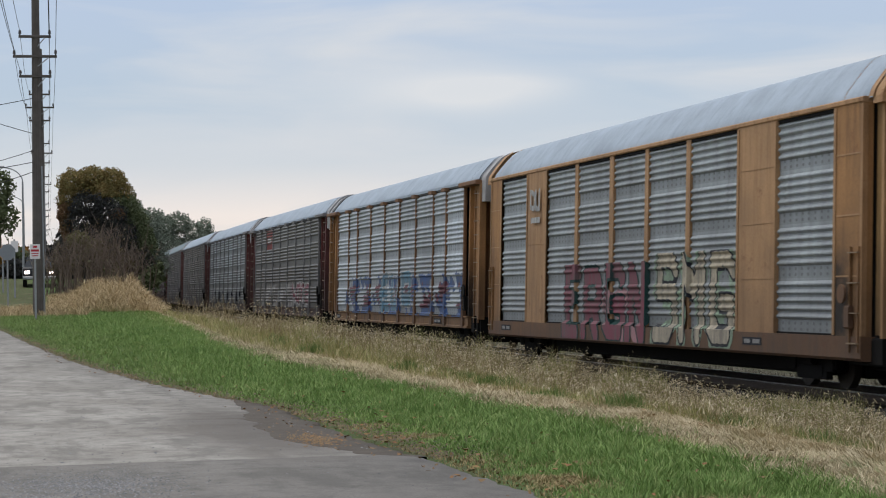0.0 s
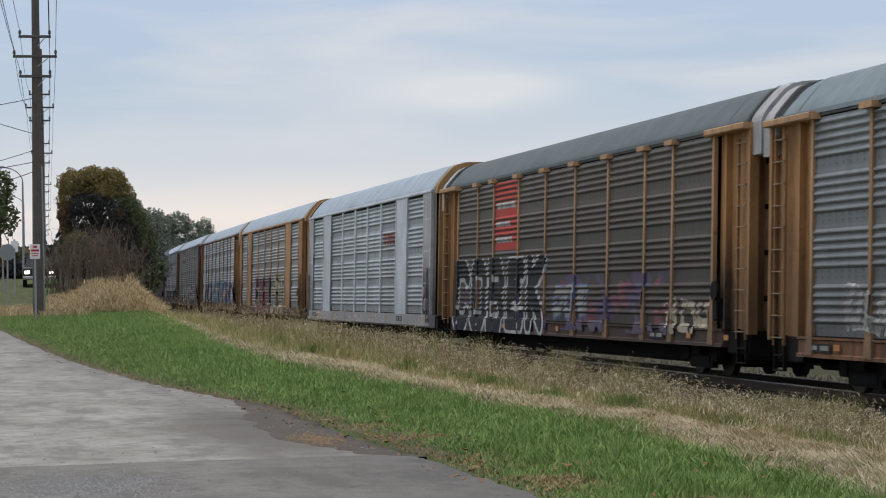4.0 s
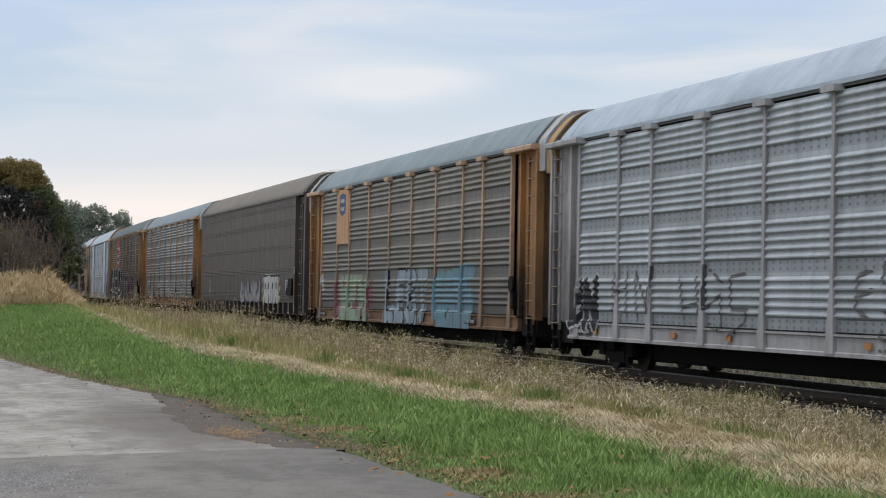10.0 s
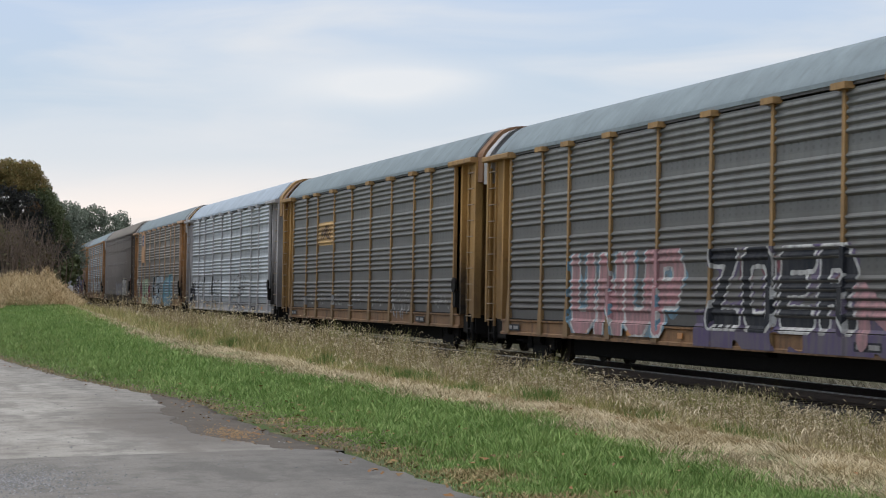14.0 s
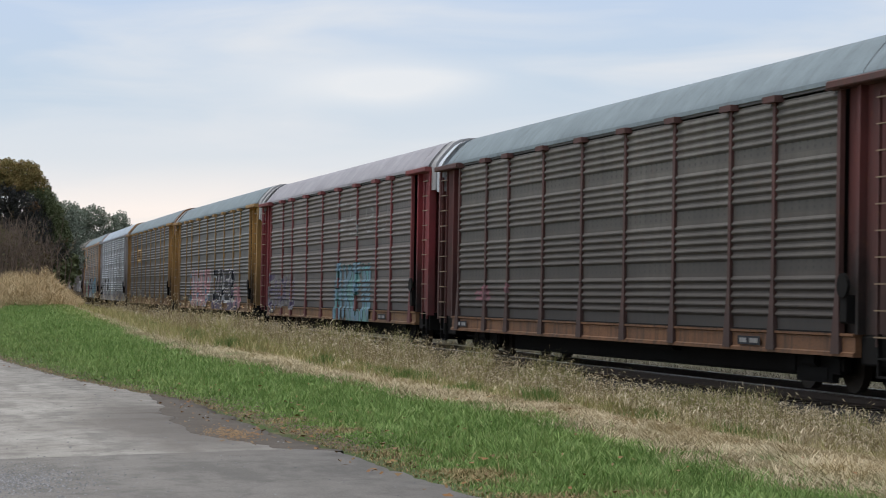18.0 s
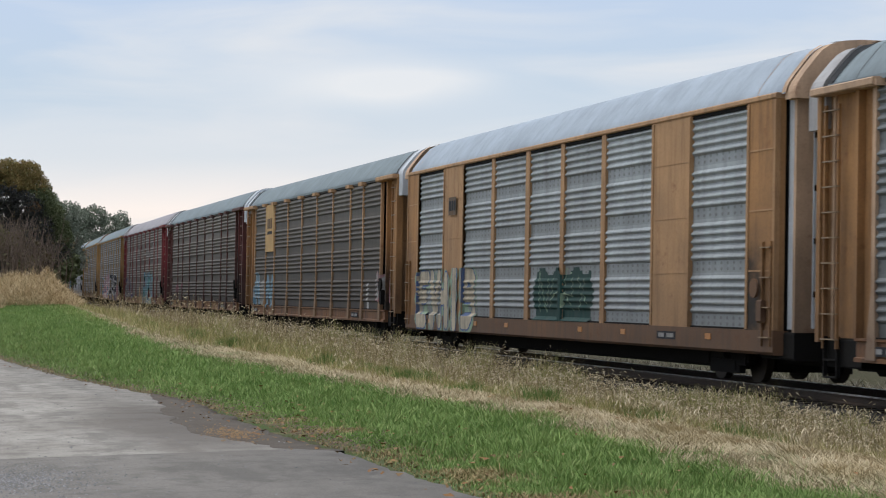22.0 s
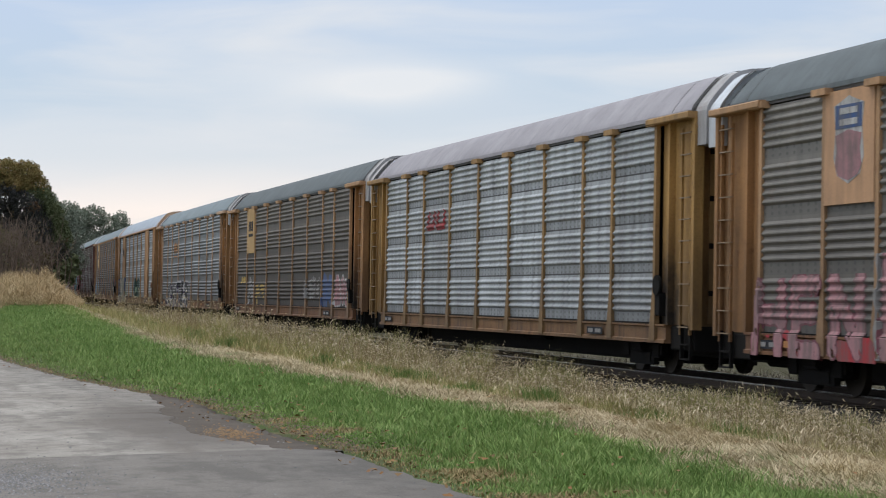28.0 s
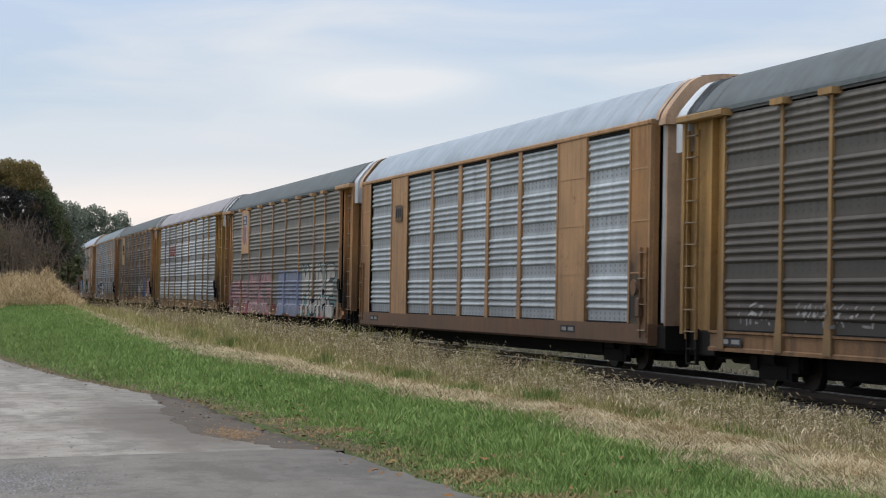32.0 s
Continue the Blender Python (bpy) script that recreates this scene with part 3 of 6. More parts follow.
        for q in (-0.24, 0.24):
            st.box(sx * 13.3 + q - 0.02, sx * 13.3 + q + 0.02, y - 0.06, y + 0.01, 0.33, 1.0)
        part("end_sill", st, DARK, car, "black end sill, widened to close the car joint, with step irons")
    rf = roof(car, c["roof"], c["arch"], 1.45, EAVE, 5.86, 22)
    for sx in (-1, 1):
        ring = [(a * 0.985, EAVE + (b - EAVE) * 0.985) for a, b in roof_ring(1.45, EAVE, 5.86)]
        lo, hi = sorted((sx * 13.58, sx * 14.24))
        part("end_hood", Geo().prism([(ring[-1][0], 4.38), (ring[0][0], 4.38)] + ring, lo, hi), c["hood"], rf)
    g = Geo().box(-BODY_END, BODY_END, y - 0.06, y + 0.02, PANEL_HI + 0.02, EAVE - 0.02)
    er = part("eave_rail", g, c["eave"], car)
    part("drip_edge", Geo().box(-13.4, 13.4, y - 0.02, y + 0.05, EAVE - 0.02, EAVE + 0.06), c["roof"], er)


def car_flush(car, c):
    """Rack car with flush wide posts and recessed ribbed panels."""
    y = 1.45
    bays = [(-11.98, -9.2), (-7.12, -4.22), (-3.95, -1.38), (-1.12, 1.28), (1.6, 4.28), (4.55, 7.15), (9.2, 11.98)]
    for a, b in bays:
        part("side_panel", Geo().sheet(rib_line(y, PANEL_LO, PANEL_HI), a, b), c["panel"], car)
        # dark strips painted in for the shaded gaps below and above the panel
        part("gap_strip", Geo().box(a + 0.04, b - 0.04, y - 0.01, y + 0.05, 0.972, 1.005), DARK, car)
        part("top_gap_strip", Geo().box(a + 0.04, b - 0.04, y - 0.01, y + 0.05, PANEL_HI - 0.05, PANEL_HI + 0.015), DARK, car)
    solid = [(-13.25, -11.98), (-9.2, -7.12), (-4.22, -3.95), (-1.38, -1.12), (1.28, 1.6), (4.28, 4.55), (7.15, 9.2), (11.98, 13.25)]
    for a, b in solid:
        wide = b - a > 1
        g = Geo().box(a, b, y - 0.1, y + (0.075 if wide else 0.06), PANEL_LO - 0.02, PANEL_HI + 0.02)
        po = part("wide_post" if wide else "side_post", g, c["end"] if max(abs(a), abs(b)) > 13.2 else c["post"], car)
        for e in ((a, b - 0.1) if wide else ()):
            part("post_flange", Geo().box(e, e + 0.1, y, y + 0.095, PANEL_LO, PANEL_HI), c["post"], po)
        for z in ((2.0, 3.05, 4.1) if wide else ()):
            part("weld_strip", Geo().box(a + 0.11, b - 0.11, y, y + 0.083, z - 0.015, z + 0.015), c["post"], po)
    g = Geo().prism([(y - 0.3, 0.55), (y + 0.05, 0.55), (y + 0.1, 0.6), (y + 0.1, 0.97), (y - 0.3, 0.97)], -13.25, 13.25)
    part("side_sill", g, c["sill"], car)
    part("eave_rail", Geo().box(-13.25, 13.25, y - 0.1, y + 0.1, PANEL_HI + 0.02, EAVE + 0.03, 0.02), c["eave"], car)
    for sx in (-1, 1):
        ladder(car, sx * 12.98, y + 0.08, 0.7, 2.5, c["end"], 0.36, "grab_ladder")
        end_door(car, c["door"], sx * 13.72, sx, 5.85, c["arch"])
        a, b = sorted((sx * 13.27, sx * 13.7))
        part("end_plate", Geo().box(a, b, y - 0.24, y - 0.16, 1.0, 5.0), c["door"], car)
        part("end_sill", Geo().box(*sorted((sx * 12.3, sx * 13.7)), -1.3, y - 0.1, 0.48, 0.95, 0.03), DARK, car, "black end sill, widened to close the car joint")
        ring = [(p * 0.985, EAVE + (q - EAVE) * 0.985) for p, q in roof_ring(1.5, EAVE, 5.95)]
        a, b = sorted((sx * 13.5, sx * 13.9))
        part("end_hood", Geo().prism([(ring[-1][0], 4.9), (ring[0][0], 4.9)] + ring, a, b), c["arch"], car)
    part("hand_brake", Geo().box(-12.9, -12.7, y + 0.08, y + 0.18, 1.1, 1.5, 0.03).disc(-12.6, y + 0.16, y + 0.2, 1.7, 0.17, 14), c["sill"], car, "hand brake wheel and gearbox")
    roof(car, c["roof"], c["arch"], 1.5, EAVE, 5.95, 18, 13.45)


def car_smooth(car, c):
    """Enclosed rack car with a tall smooth side, narrow columns and louvre bands; its rear end is set back, with a ladder."""
    y, back = 1.46, -11.9
    n = 22
    w = (13.3 - back) / n
    for i in range(n):
        a = back + i * w
        line = [(y, 1.05)]
        for z0, k in ((1.15, 5), (2.15, 4), (3.1, 3), (3.95, 4), (4.62, 3)):
            for j in range(k):
                z = z0 + 0.062 * j
                line += [(y, z), (y + 0.014, z + 0.014), (y + 0.014, z + 0.03), (y, z + 0.042)]
        line.append((y, 4.98))
        g = Geo().sheet(line, a + 0.1, a + w - 0.1)
        g.box(a + w - 0.1, a + w + 0.1, y - 0.05, y + 0.005, 1.05, 4.98)
        part("side_panel", g, c["panel"], car)
    g = Geo().box(-13.6, 13.6, y - 0.3, y - 0.12, 0.6, 1.06)
    part("side_sill", g, c["sill"], car)
    for i in range(n + 1):
        x = back + i * w
        br = part("sill_bracket", Geo().box(x - 0.13, x + 0.13, y - 0.14, y + 0.02, 0.62, 1.06), c["panel"], car)
        if i % 3 != 1 and i < n:
            part("sill_plate", Geo().box(x + 0.2, x + w - 0.2, y - 0.12, y - 0.11, 0.8, 1.0), SILL if i % 2 else RED, br)
    part("eave_rail", Geo().box(-13.6, 13.6, y - 0.05, y + 0.05, 4.98, 5.06), c["eave"], car)
    part("end_plate", Geo().box(-13.6, back, y - 0.2, y - 0.14, 0.98, 4.98), c["panel"], car)
    edge = part("edge_post", Geo().box(back - 0.1, back + 0.02, y - 0.16, y + 0.03, 0.66, 4.98), c["post"], car)
    for z0, z1, m in ((0.72, 0.95, PALE), (0.95, 1.92, REFLECT), (1.92, 2.12, RED), (2.12, 2.36, WHITE)):
        part("reflective_strip", Geo().box(back - 0.09, back, y + 0.03, y + 0.036, z0, z1), m, edge)
    for sx in (-1, 1):
        a, b = sorted((sx * (13.3 if sx > 0 else 13.45), sx * 13.72))
        part("corner_post", Geo().box(a, b, y - 0.2, y - 0.02, 0.7, 4.98), c["post"], car)
        end_door(car, c["door"], sx * 13.5, sx)
    ladder(car, -12.75, y - 0.1, 0.75, 4.7, c["post"], 0.42)
    part("hand_brake", Geo().box(-11.7, -10.6, y, y + 0.1, 1.32, 1.62, 0.03).box(-11.6, -10.75, y, y + 0.07, 1.55, 1.95, 0.03), DARK, car, "dark hand brake gearbox")
    fr = Geo()
    for q in ((-10.5, -10.05, 1.5, 1.55), (-10.5, -10.05, 1.85, 1.9), (-10.5, -10.44, 1.55, 1.85), (-10.11, -10.05, 1.55, 1.85), (-10.5, -10.05, 1.6, 1.63)):
        fr.box(q[0], q[1], y, y + 0.018, q[2], q[3])
    part("card_frame", fr, WHITE, car, "small white card frame")
    roof(car, c["roof"], c["arch"], 1.47, 5.05, 5.9, 26)


def far_wall(car, c):
    g = Geo().sheet([(-a, b) for a, b in rib_line(1.44, PANEL_LO, PANEL_HI)], -13.5, 13.5).box(-13.6, 13.6, -1.5, -1.2, 0.62, 0.98)
    part("far_side", g, c["panel"], car)
    # added solid core; its dark grey stands for the unlit inside
    part("dark_core", Geo().box(-13.3, 13.3, -1.36, 1.27, 0.9, 5.0), INNER, car)


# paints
TAN = paint("tan_orange_paint", (0.43, 0.262, 0.14), dirt=0.45, rust=0.5, low_dark=0.65)
OCHRE = paint("yellow_ochre_paint", (0.34, 0.208, 0.085), dirt=0.45, rust=0.35, low_dark=0.6)
END_RUST = paint("rusty_tan_end_plate_paint", (0.35, 0.185, 0.075), grime=(0.08, 0.04, 0.022), dirt=0.6, rust=0.6, low_dark=0.6, grease_shade=0.97)
END_OCHRE = paint("grimy_ochre_end_plate_paint", (0.38, 0.225, 0.075), grime=(0.08, 0.045, 0.022), dirt=0.6, rust=0.5, low_dark=0.6, grease_shade=0.97)
END_PALE = paint("grimy_pale_end_plate_paint", (0.40, 0.39, 0.40), grime=(0.09, 0.06, 0.045), dirt=0.5, rust=0.4, low_dark=0.8, grease_shade=0.97)
END_RED = paint("grimy_maroon_end_plate_paint", (0.22, 0.035, 0.042), dirt=0.5, rust=0.3, low_dark=0.6, grease_shade=0.97)
END_DARK = paint("dark_maroon_end_paint", (0.11, 0.034, 0.032), dirt=0.5, rust=0.4, low_dark=0.8, grease_shade=0.97)
WORN = paint("worn_orange_paint", (0.41, 0.245, 0.125), grime=(0.13, 0.065, 0.03), dirt=0.6, rust=0.6, low_dark=0.35)
RUSTY = paint("rusty_brown_orange_paint", (0.215, 0.112, 0.056), dirt=0.6, rust=0.6, low_dark=0.55)
RED = paint("maroon_red_paint", (0.20, 0.055, 0.058), dirt=0.45, rust=0.3, low_dark=0.5)
MAROON = paint("dark_maroon_paint", (0.095, 0.042, 0.038), dirt=0.5, rust=0.4, low_dark=0.7)
BROWN = paint("dull_brown_paint", (0.078, 0.061, 0.052), dirt=0.6, rust=0.2, rough=0.5, low_dark=0.7, grease_shade=0.8, spec=0.5)
PEACH = paint("peach_tan_paint", (0.49, 0.335, 0.225), dirt=0.4, rust=0.45, low_dark=0.65)
SILL = paint("rust_brown_sill_paint", (0.29, 0.135, 0.058), grime=(0.03, 0.02, 0.015), dirt=0.9, rust=0.5, low_dark=0.5)
SILL_TAN = paint("rust_streaked_tan_sill_paint", (0.36, 0.195, 0.085), grime=(0.04, 0.022, 0.014), dirt=0.85, rust=0.6, low_dark=0.55)
WHITE = paint("off_white_paint", (0.52, 0.565, 0.62), dirt=0.3, rust=0.15, low_dark=0.15)
PALE = paint("pale_grey_paint", (0.36, 0.36, 0.37), dirt=0.4, rust=0.25, low_dark=0.15)
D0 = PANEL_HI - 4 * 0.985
SILVER = paint("bright_galvanised_panel", (0.475, 0.525, 0.57), rough=0.5, metal=0.35, dirt=0.3, rust=0.03, dots=D0, low_dark=0.2, spec=0.5)
STEEL = paint("dull_galvanised_panel", (0.24, 0.277, 0.30), rough=0.48, metal=0.3, dirt=0.4, rust=0.06, dots=D0, low_dark=0.6, spec=0.8)
GRIMY = paint("grimy_galvanised_panel", (0.13, 0.138, 0.134), rough=0.48, metal=0.25, dirt=0.45, rust=0.12, dots=D0, low_dark=0.88, spec=0.8)
SEAMED = paint("brown_stained_panel_with_open_joints", (0.15, 0.13, 0.12), rough=0.55, metal=0.2, dirt=0.5, rust=0.25, dots=D0, seam=0.9, low_dark=0.7, spec=0.8)
BROWN_STAINED = paint("brown_stained_panel", (0.128, 0.12, 0.108), rough=0.6, metal=0.1, dirt=0.5, rust=0.2, dots=D0, low_dark=0.97, spec=0.45, dark_rise=5.4)
DARK_STAINED = paint("dark_stained_panel", (0.15, 0.141, 0.127), rough=0.6, metal=0.05, dirt=0.5, rust=0.2, dots=D0, low_dark=0.97, spec=0.4, dark_rise=4.8)
STAINED = paint("faded_stained_panel", (0.215, 0.206, 0.186), rough=0.52, metal=0.25, dirt=0.42, rust=0.15, dots=D0, low_dark=0.68, spec=0.7)
ZINC = paint("grey_zinc_panel", (0.37, 0.41, 0.435), rough=0.48, metal=0.3, dirt=0.35, rust=0.05, dots=D0, low_dark=0.35, spec=0.7)
BATTERED = paint("battered_bright_panel", (0.48, 0.52, 0.55), rough=0.45, metal=0.4, dirt=0.55, rust=0.02, dots=D0, seam=0.9, low_dark=0.2, spec=0.5)
ROOF_PALE = paint("pale_roof_sheet", (0.355, 0.415, 0.485), rough=0.75, dirt=0.15, rust=0.03, spec=0.12)
ROOF_GREY = paint("grey_roof_sheet", (0.215, 0.262, 0.288), rough=0.75, dirt=0.2, rust=0.04, spec=0.12)
ROOF_DARK = paint("dark_grey_roof_sheet", (0.135, 0.158, 0.170), rough=0.75, dirt=0.2, rust=0.04, spec=0.12)
ROOF_BEIGE = paint("beige_roof_sheet", (0.195, 0.180, 0.162), rough=0.75, dirt=0.2, rust=0.05, spec=0.12)
ROOF_LILAC = paint("faded_lilac_grey_roof_sheet", (0.33, 0.325, 0.355), rough=0.75, dirt=0.15, rust=0.03, spec=0.12)
GREY_POST = paint("dull_grey_post_paint", (0.17, 0.172, 0.175), dirt=0.5, rust=0.3, low_dark=0.5)
REFLECT = plain("amber_reflector", (0.34, 0.14, 0.03), 0.4, vary=0.2, bmp=0.05)
ARCH_DARK = paint("black_rubber_arch_seal", (0.025, 0.025, 0.026), dirt=0.2, rust=0.05)
EAVE_DARK = paint("dark_eave_steel", (0.10, 0.10, 0.10), dirt=0.2, rust=0.1)
ENDS = {GREY_POST: END_DARK, WORN: END_RUST, WHITE: END_PALE, TAN: END_RUST, PEACH: END_RUST, RUSTY: END_RUST, OCHRE: END_OCHRE, PALE: END_PALE, RED: END_RED, MAROON: END_DARK}


def scheme(panel, post, roof_m, sill=None, door=None, eave=None, arch=None, hood=None):
    return {"end": ENDS.get(post, post), "hood": hood or PALE, "panel": panel, "post": post, "roof": roof_m, "sill": sill or post, "door": door or post, "eave": eave or EAVE_DARK, "arch": arch or ARCH_DARK}


# each car: shape, paints, label
CARS = {
    -8: (car_posted, scheme(GRIMY, MAROON, ROOF_GREY), "grimy rack car far up the line"),
    -7: (car_posted, scheme(GRIMY, MAROON, ROOF_GREY), "grimy rack car far up the line"),
    -6: (car_posted, scheme(GRIMY, MAROON, ROOF_GREY), "grimy rack car with dark posts and grey roof"),
    -5: (car_posted, scheme(BROWN_STAINED, GREY_POST, ROOF_GREY, MAROON, MAROON), "brown-stained rack car with dull grey posts"),
    -4: (car_posted, scheme(BROWN_STAINED, GREY_POST, ROOF_PALE, MAROON, MAROON), "brown-stained rack car with dark maroon ends"),
    -3: (car_posted, scheme(STEEL, GREY_POST, ROOF_PALE, MAROON, MAROON), "grey steel rack car with dull grey posts"),
    -2: (car_posted, scheme(GRIMY, GREY_POST, ROOF_PALE, MAROON, MAROON), "weathered brown rack car with a red sign plate"),
    -1: (car_posted, scheme(SILVER, RUSTY, ROOF_PALE, SILL_TAN, None, None, None, PALE), "silver rack car with blue and pink graffiti and orange ends"),
    0: (car_flush, scheme(ZINC, WORN, ROOF_PALE, RUSTY, OCHRE, WORN, WORN), "rusty orange flush-sided rack car with steel panels and graffiti"),
    1: (car_flush, scheme(SILVER, WHITE, ROOF_PALE, PALE, OCHRE, WHITE, OCHRE), "off-white flush-sided rack car with silver panels and a red mark"),
    2: (car_posted, scheme(BROWN_STAINED, TAN, ROOF_DARK, MAROON, None, None, None, PALE), "grimy rack car with tan posts, tall red sign and black graffiti"),
    3: (car_posted, scheme(STEEL, TAN, ROOF_GREY, SILL, TAN, None, None, PALE), "grey rack car with tan posts and faint white graffiti"),
    4: (car_smooth, scheme(BROWN, BROWN, ROOF_BEIGE, MAROON, WHITE, BROWN), "dull brown smooth-sided rack car with pale graffiti"),
    5: (car_posted, scheme(STAINED, PEACH, ROOF_GREY, SILL_TAN, TAN, None, None, PALE), "grimy rack car with tan posts and a blue shield sign"),
    6: (car_posted, scheme(SILVER, PALE, ROOF_PALE, PALE, WHITE, None, None, OCHRE), "pale grey rack car with silver panels and dark scribbles"),
    7: (car_posted, scheme(GRIMY, OCHRE, ROOF_GREY, SILL_TAN, OCHRE, None, None, RUSTY), "grimy rack car with yellow ochre posts and a sign plate"),
    8: (car_posted, scheme(GRIMY, OCHRE, ROOF_GREY, SILL_TAN, OCHRE, None, None, PALE), "grimy rack car with ochre posts, pink and black graffiti"),
    9: (car_posted, scheme(SEAMED, RED, ROOF_LILAC, SILL_TAN, RED, None, None, PALE), "brown-stained rack car with maroon red posts and turquoise graffiti"),
    10: (car_posted, scheme(DARK_STAINED, MAROON, ROOF_GREY, SILL, MAROON, None, None, WHITE), "brown-stained rack car with dark maroon posts"),
    11: (car_posted, scheme(BROWN_STAINED, TAN, ROOF_GREY, SILL, OCHRE, None, None, WHITE), "brown-stained rack car with tan posts and a yellow sign"),
    12: (car_flush, scheme(ZINC, WORN, ROOF_PALE, RUSTY, WHITE, TAN, PEACH), "rusty orange flush-sided rack car with white and green graffiti"),
    13: (car_posted, scheme(STEEL, PEACH, ROOF_GREY, SILL, TAN, None, None, PALE), "grey rack car with tan posts, orange mark and purple graffiti"),
    14: (car_posted, scheme(DARK_STAINED, TAN, ROOF_DARK, SILL, TAN, None, None, PALE), "brown-stained rack car with tan posts and a yellow sign"),
    15: (car_posted, scheme(BATTERED, OCHRE, ROOF_LILAC, SILL_TAN, OCHRE, None, None, PALE), "battered silver rack car with yellow ochre posts"),
    16: (car_posted, scheme(STAINED, TAN, ROOF_DARK, SILL, OCHRE, None, None, WHITE), "grimy rack car with a tan shield sign and pink graffiti"),
    17: (car_flush, scheme(SILVER, WORN, ROOF_PALE, RUSTY, WHITE, WORN, PEACH), "rusty orange flush-sided rack car with silver panels"),
    18: (car_posted, scheme(DARK_STAINED, OCHRE, ROOF_DARK, SILL_TAN, OCHRE, None, None, WHITE), "brown-stained rack car with yellow ochre posts"),
}
TRAIN = {}
for k, (build, colours, text) in CARS.items():
    car = thing("rack_car", text, "railway car", "cars of the passing train")
    random.seed(100 + k)
    build(car, colours)
    far_wall(car, colours)
    running_gear(car, colours)
    TRAIN[k] = car


def run(t):
    """Distance that the train has gone at t seconds."""
    u = (t - 16.0) / 16.0
    return 16.0 * (15.4768 * u - 0.6313 * u ** 2 / 2 - 0.2578 * u ** 3 / 3 + 0.011 * u ** 4 / 4)


def car_pose(k, t):
    s = LEAD - PITCH * (k - 0.5) + run(t)
    ax, ay, _ = on_line(s + 10.05)
    bx, by, _ = on_line(s - 10.05)
    rz = math.degrees(math.atan2(ay - by, ax - bx))
    return pose((ax + bx) / 2, (ay + by) / 2, rail_z(s) + 0.0, 0, 0, rz) @ pose(0, 0, 0, LEAN, 0, 0)

# ---- plants along the verge ----
rng = np.random.default_rng(7)
EDGE_X = np.array([-110, -78, -62, -50.8, -44.5, -39.2, -35.3, -32.4, -31.0, -21.0, -14.0])
EDGE_Y = np.array([0.6, 1.6, 2.15, 2.6, 3.05, 3.4, 3.8, 4.1, 4.4, 4.55, 4.5])
BLADE_GREEN = islands("lawn_blades", [(0.07, 0.148, 0.03), (0.125, 0.245, 0.053), (0.195, 0.33, 0.083), (0.36, 0.42, 0.17)])
BLADE_LEAFY = islands("leafy_weed_blades", [(0.07, 0.13, 0.03), (0.12, 0.20, 0.05), (0.20, 0.27, 0.09)])
BLADE_STRAW = islands("dry_blades", [(0.30, 0.235, 0.14), (0.50, 0.41, 0.275), (0.66, 0.56, 0.41), (0.40, 0.34, 0.20)])
BLADE_BROWN = islands("withered_blades", [(0.22, 0.15, 0.08), (0.36, 0.25, 0.13), (0.46, 0.35, 0.20), (0.20, 0.20, 0.08)])
BLADE_TAN = islands("tan_blades", [(0.22, 0.18, 0.08), (0.37, 0.30, 0.15), (0.50, 0.42, 0.245), (0.25, 0.25, 0.095)])
BLADE_WEED = islands("weed_leaves", [(0.125, 0.155, 0.037), (0.23, 0.25, 0.07), (0.345, 0.33, 0.12), (0.52, 0.45, 0.24)])
SEED = islands("seed_heads", [(0.30, 0.23, 0.12), (0.46, 0.38, 0.24), (0.68, 0.60, 0.45)])
# tints dimmed to paint in the shade of the train
FAR_STRAW = islands("far_side_dim_straw", [(0.14, 0.125, 0.09), (0.19, 0.175, 0.13), (0.24, 0.22, 0.17)])
STEMS = islands("weed_stems", [(0.12, 0.08, 0.05), (0.22, 0.16, 0.09), (0.36, 0.30, 0.15)])
ZG = np.vectorize(ground_z)


def gn(x, y, f, seed):
    """Patchy 0..1 pattern over the ground."""
    return np.array([noise.noise(Vector((a * f, b * f, seed))) * 0.5 + 0.5 for a, b in zip(x, y)])


def blades(x, y, h, w, lean, base_drop=0.03, az=None, up=0.0):
    """Bent two-part blades standing on the ground; az: the way each one leans, up: height of its foot."""
    n = len(x)
    z = ZG(x, y) - base_drop + up
    az = rng.uniform(0, 6.283, n) if az is None else az
    fa = rng.uniform(0, 6.283, n)
    dx, dy = np.cos(fa) * w / 2, np.sin(fa) * w / 2
    lx, ly = np.cos(az) * lean * h, np.sin(az) * lean * h
    P = np.empty((n, 5, 3))
    P[:, 0] = np.stack([x - dx, y - dy, z], 1)
    P[:, 1] = np.stack([x + dx, y + dy, z], 1)
    P[:, 2] = np.stack([x + dx * 0.7 + lx * 0.35, y + dy * 0.7 + ly * 0.35, z + h * 0.6], 1)
    P[:, 3] = np.stack([x - dx * 0.7 + lx * 0.35, y - dy * 0.7 + ly * 0.35, z + h * 0.6], 1)
    P[:, 4] = np.stack([x + lx, y + ly, z + h], 1)
    o = np.arange(n)[:, None] * 5
    return P.reshape(-1, 3), np.hstack([o, o + 1, o + 2, o + 3]), np.hstack([o + 3, o + 2, o + 4])


def grass_object(name, P, quads, tris, mat, label, category):
    me = bpy.data.meshes.new(name)
    nq, ntr = len(quads), len(tris)
    me.vertices.add(len(P))
    me.vertices.foreach_set("co", P.ravel())
    me.loops.add(nq * 4 + ntr * 3)
    me.loops.foreach_set("vertex_index", np.concatenate([quads.ravel(), tris.ravel()]).astype(np.int32))
    me.polygons.add(nq + ntr)
    me.polygons.foreach_set("loop_start", np.concatenate([np.arange(nq) * 4, nq * 4 + np.arange(ntr) * 3]).astype(np.int32))
    me.materials.append(mat)
    me.update(calc_edges=True)
    me.validate()
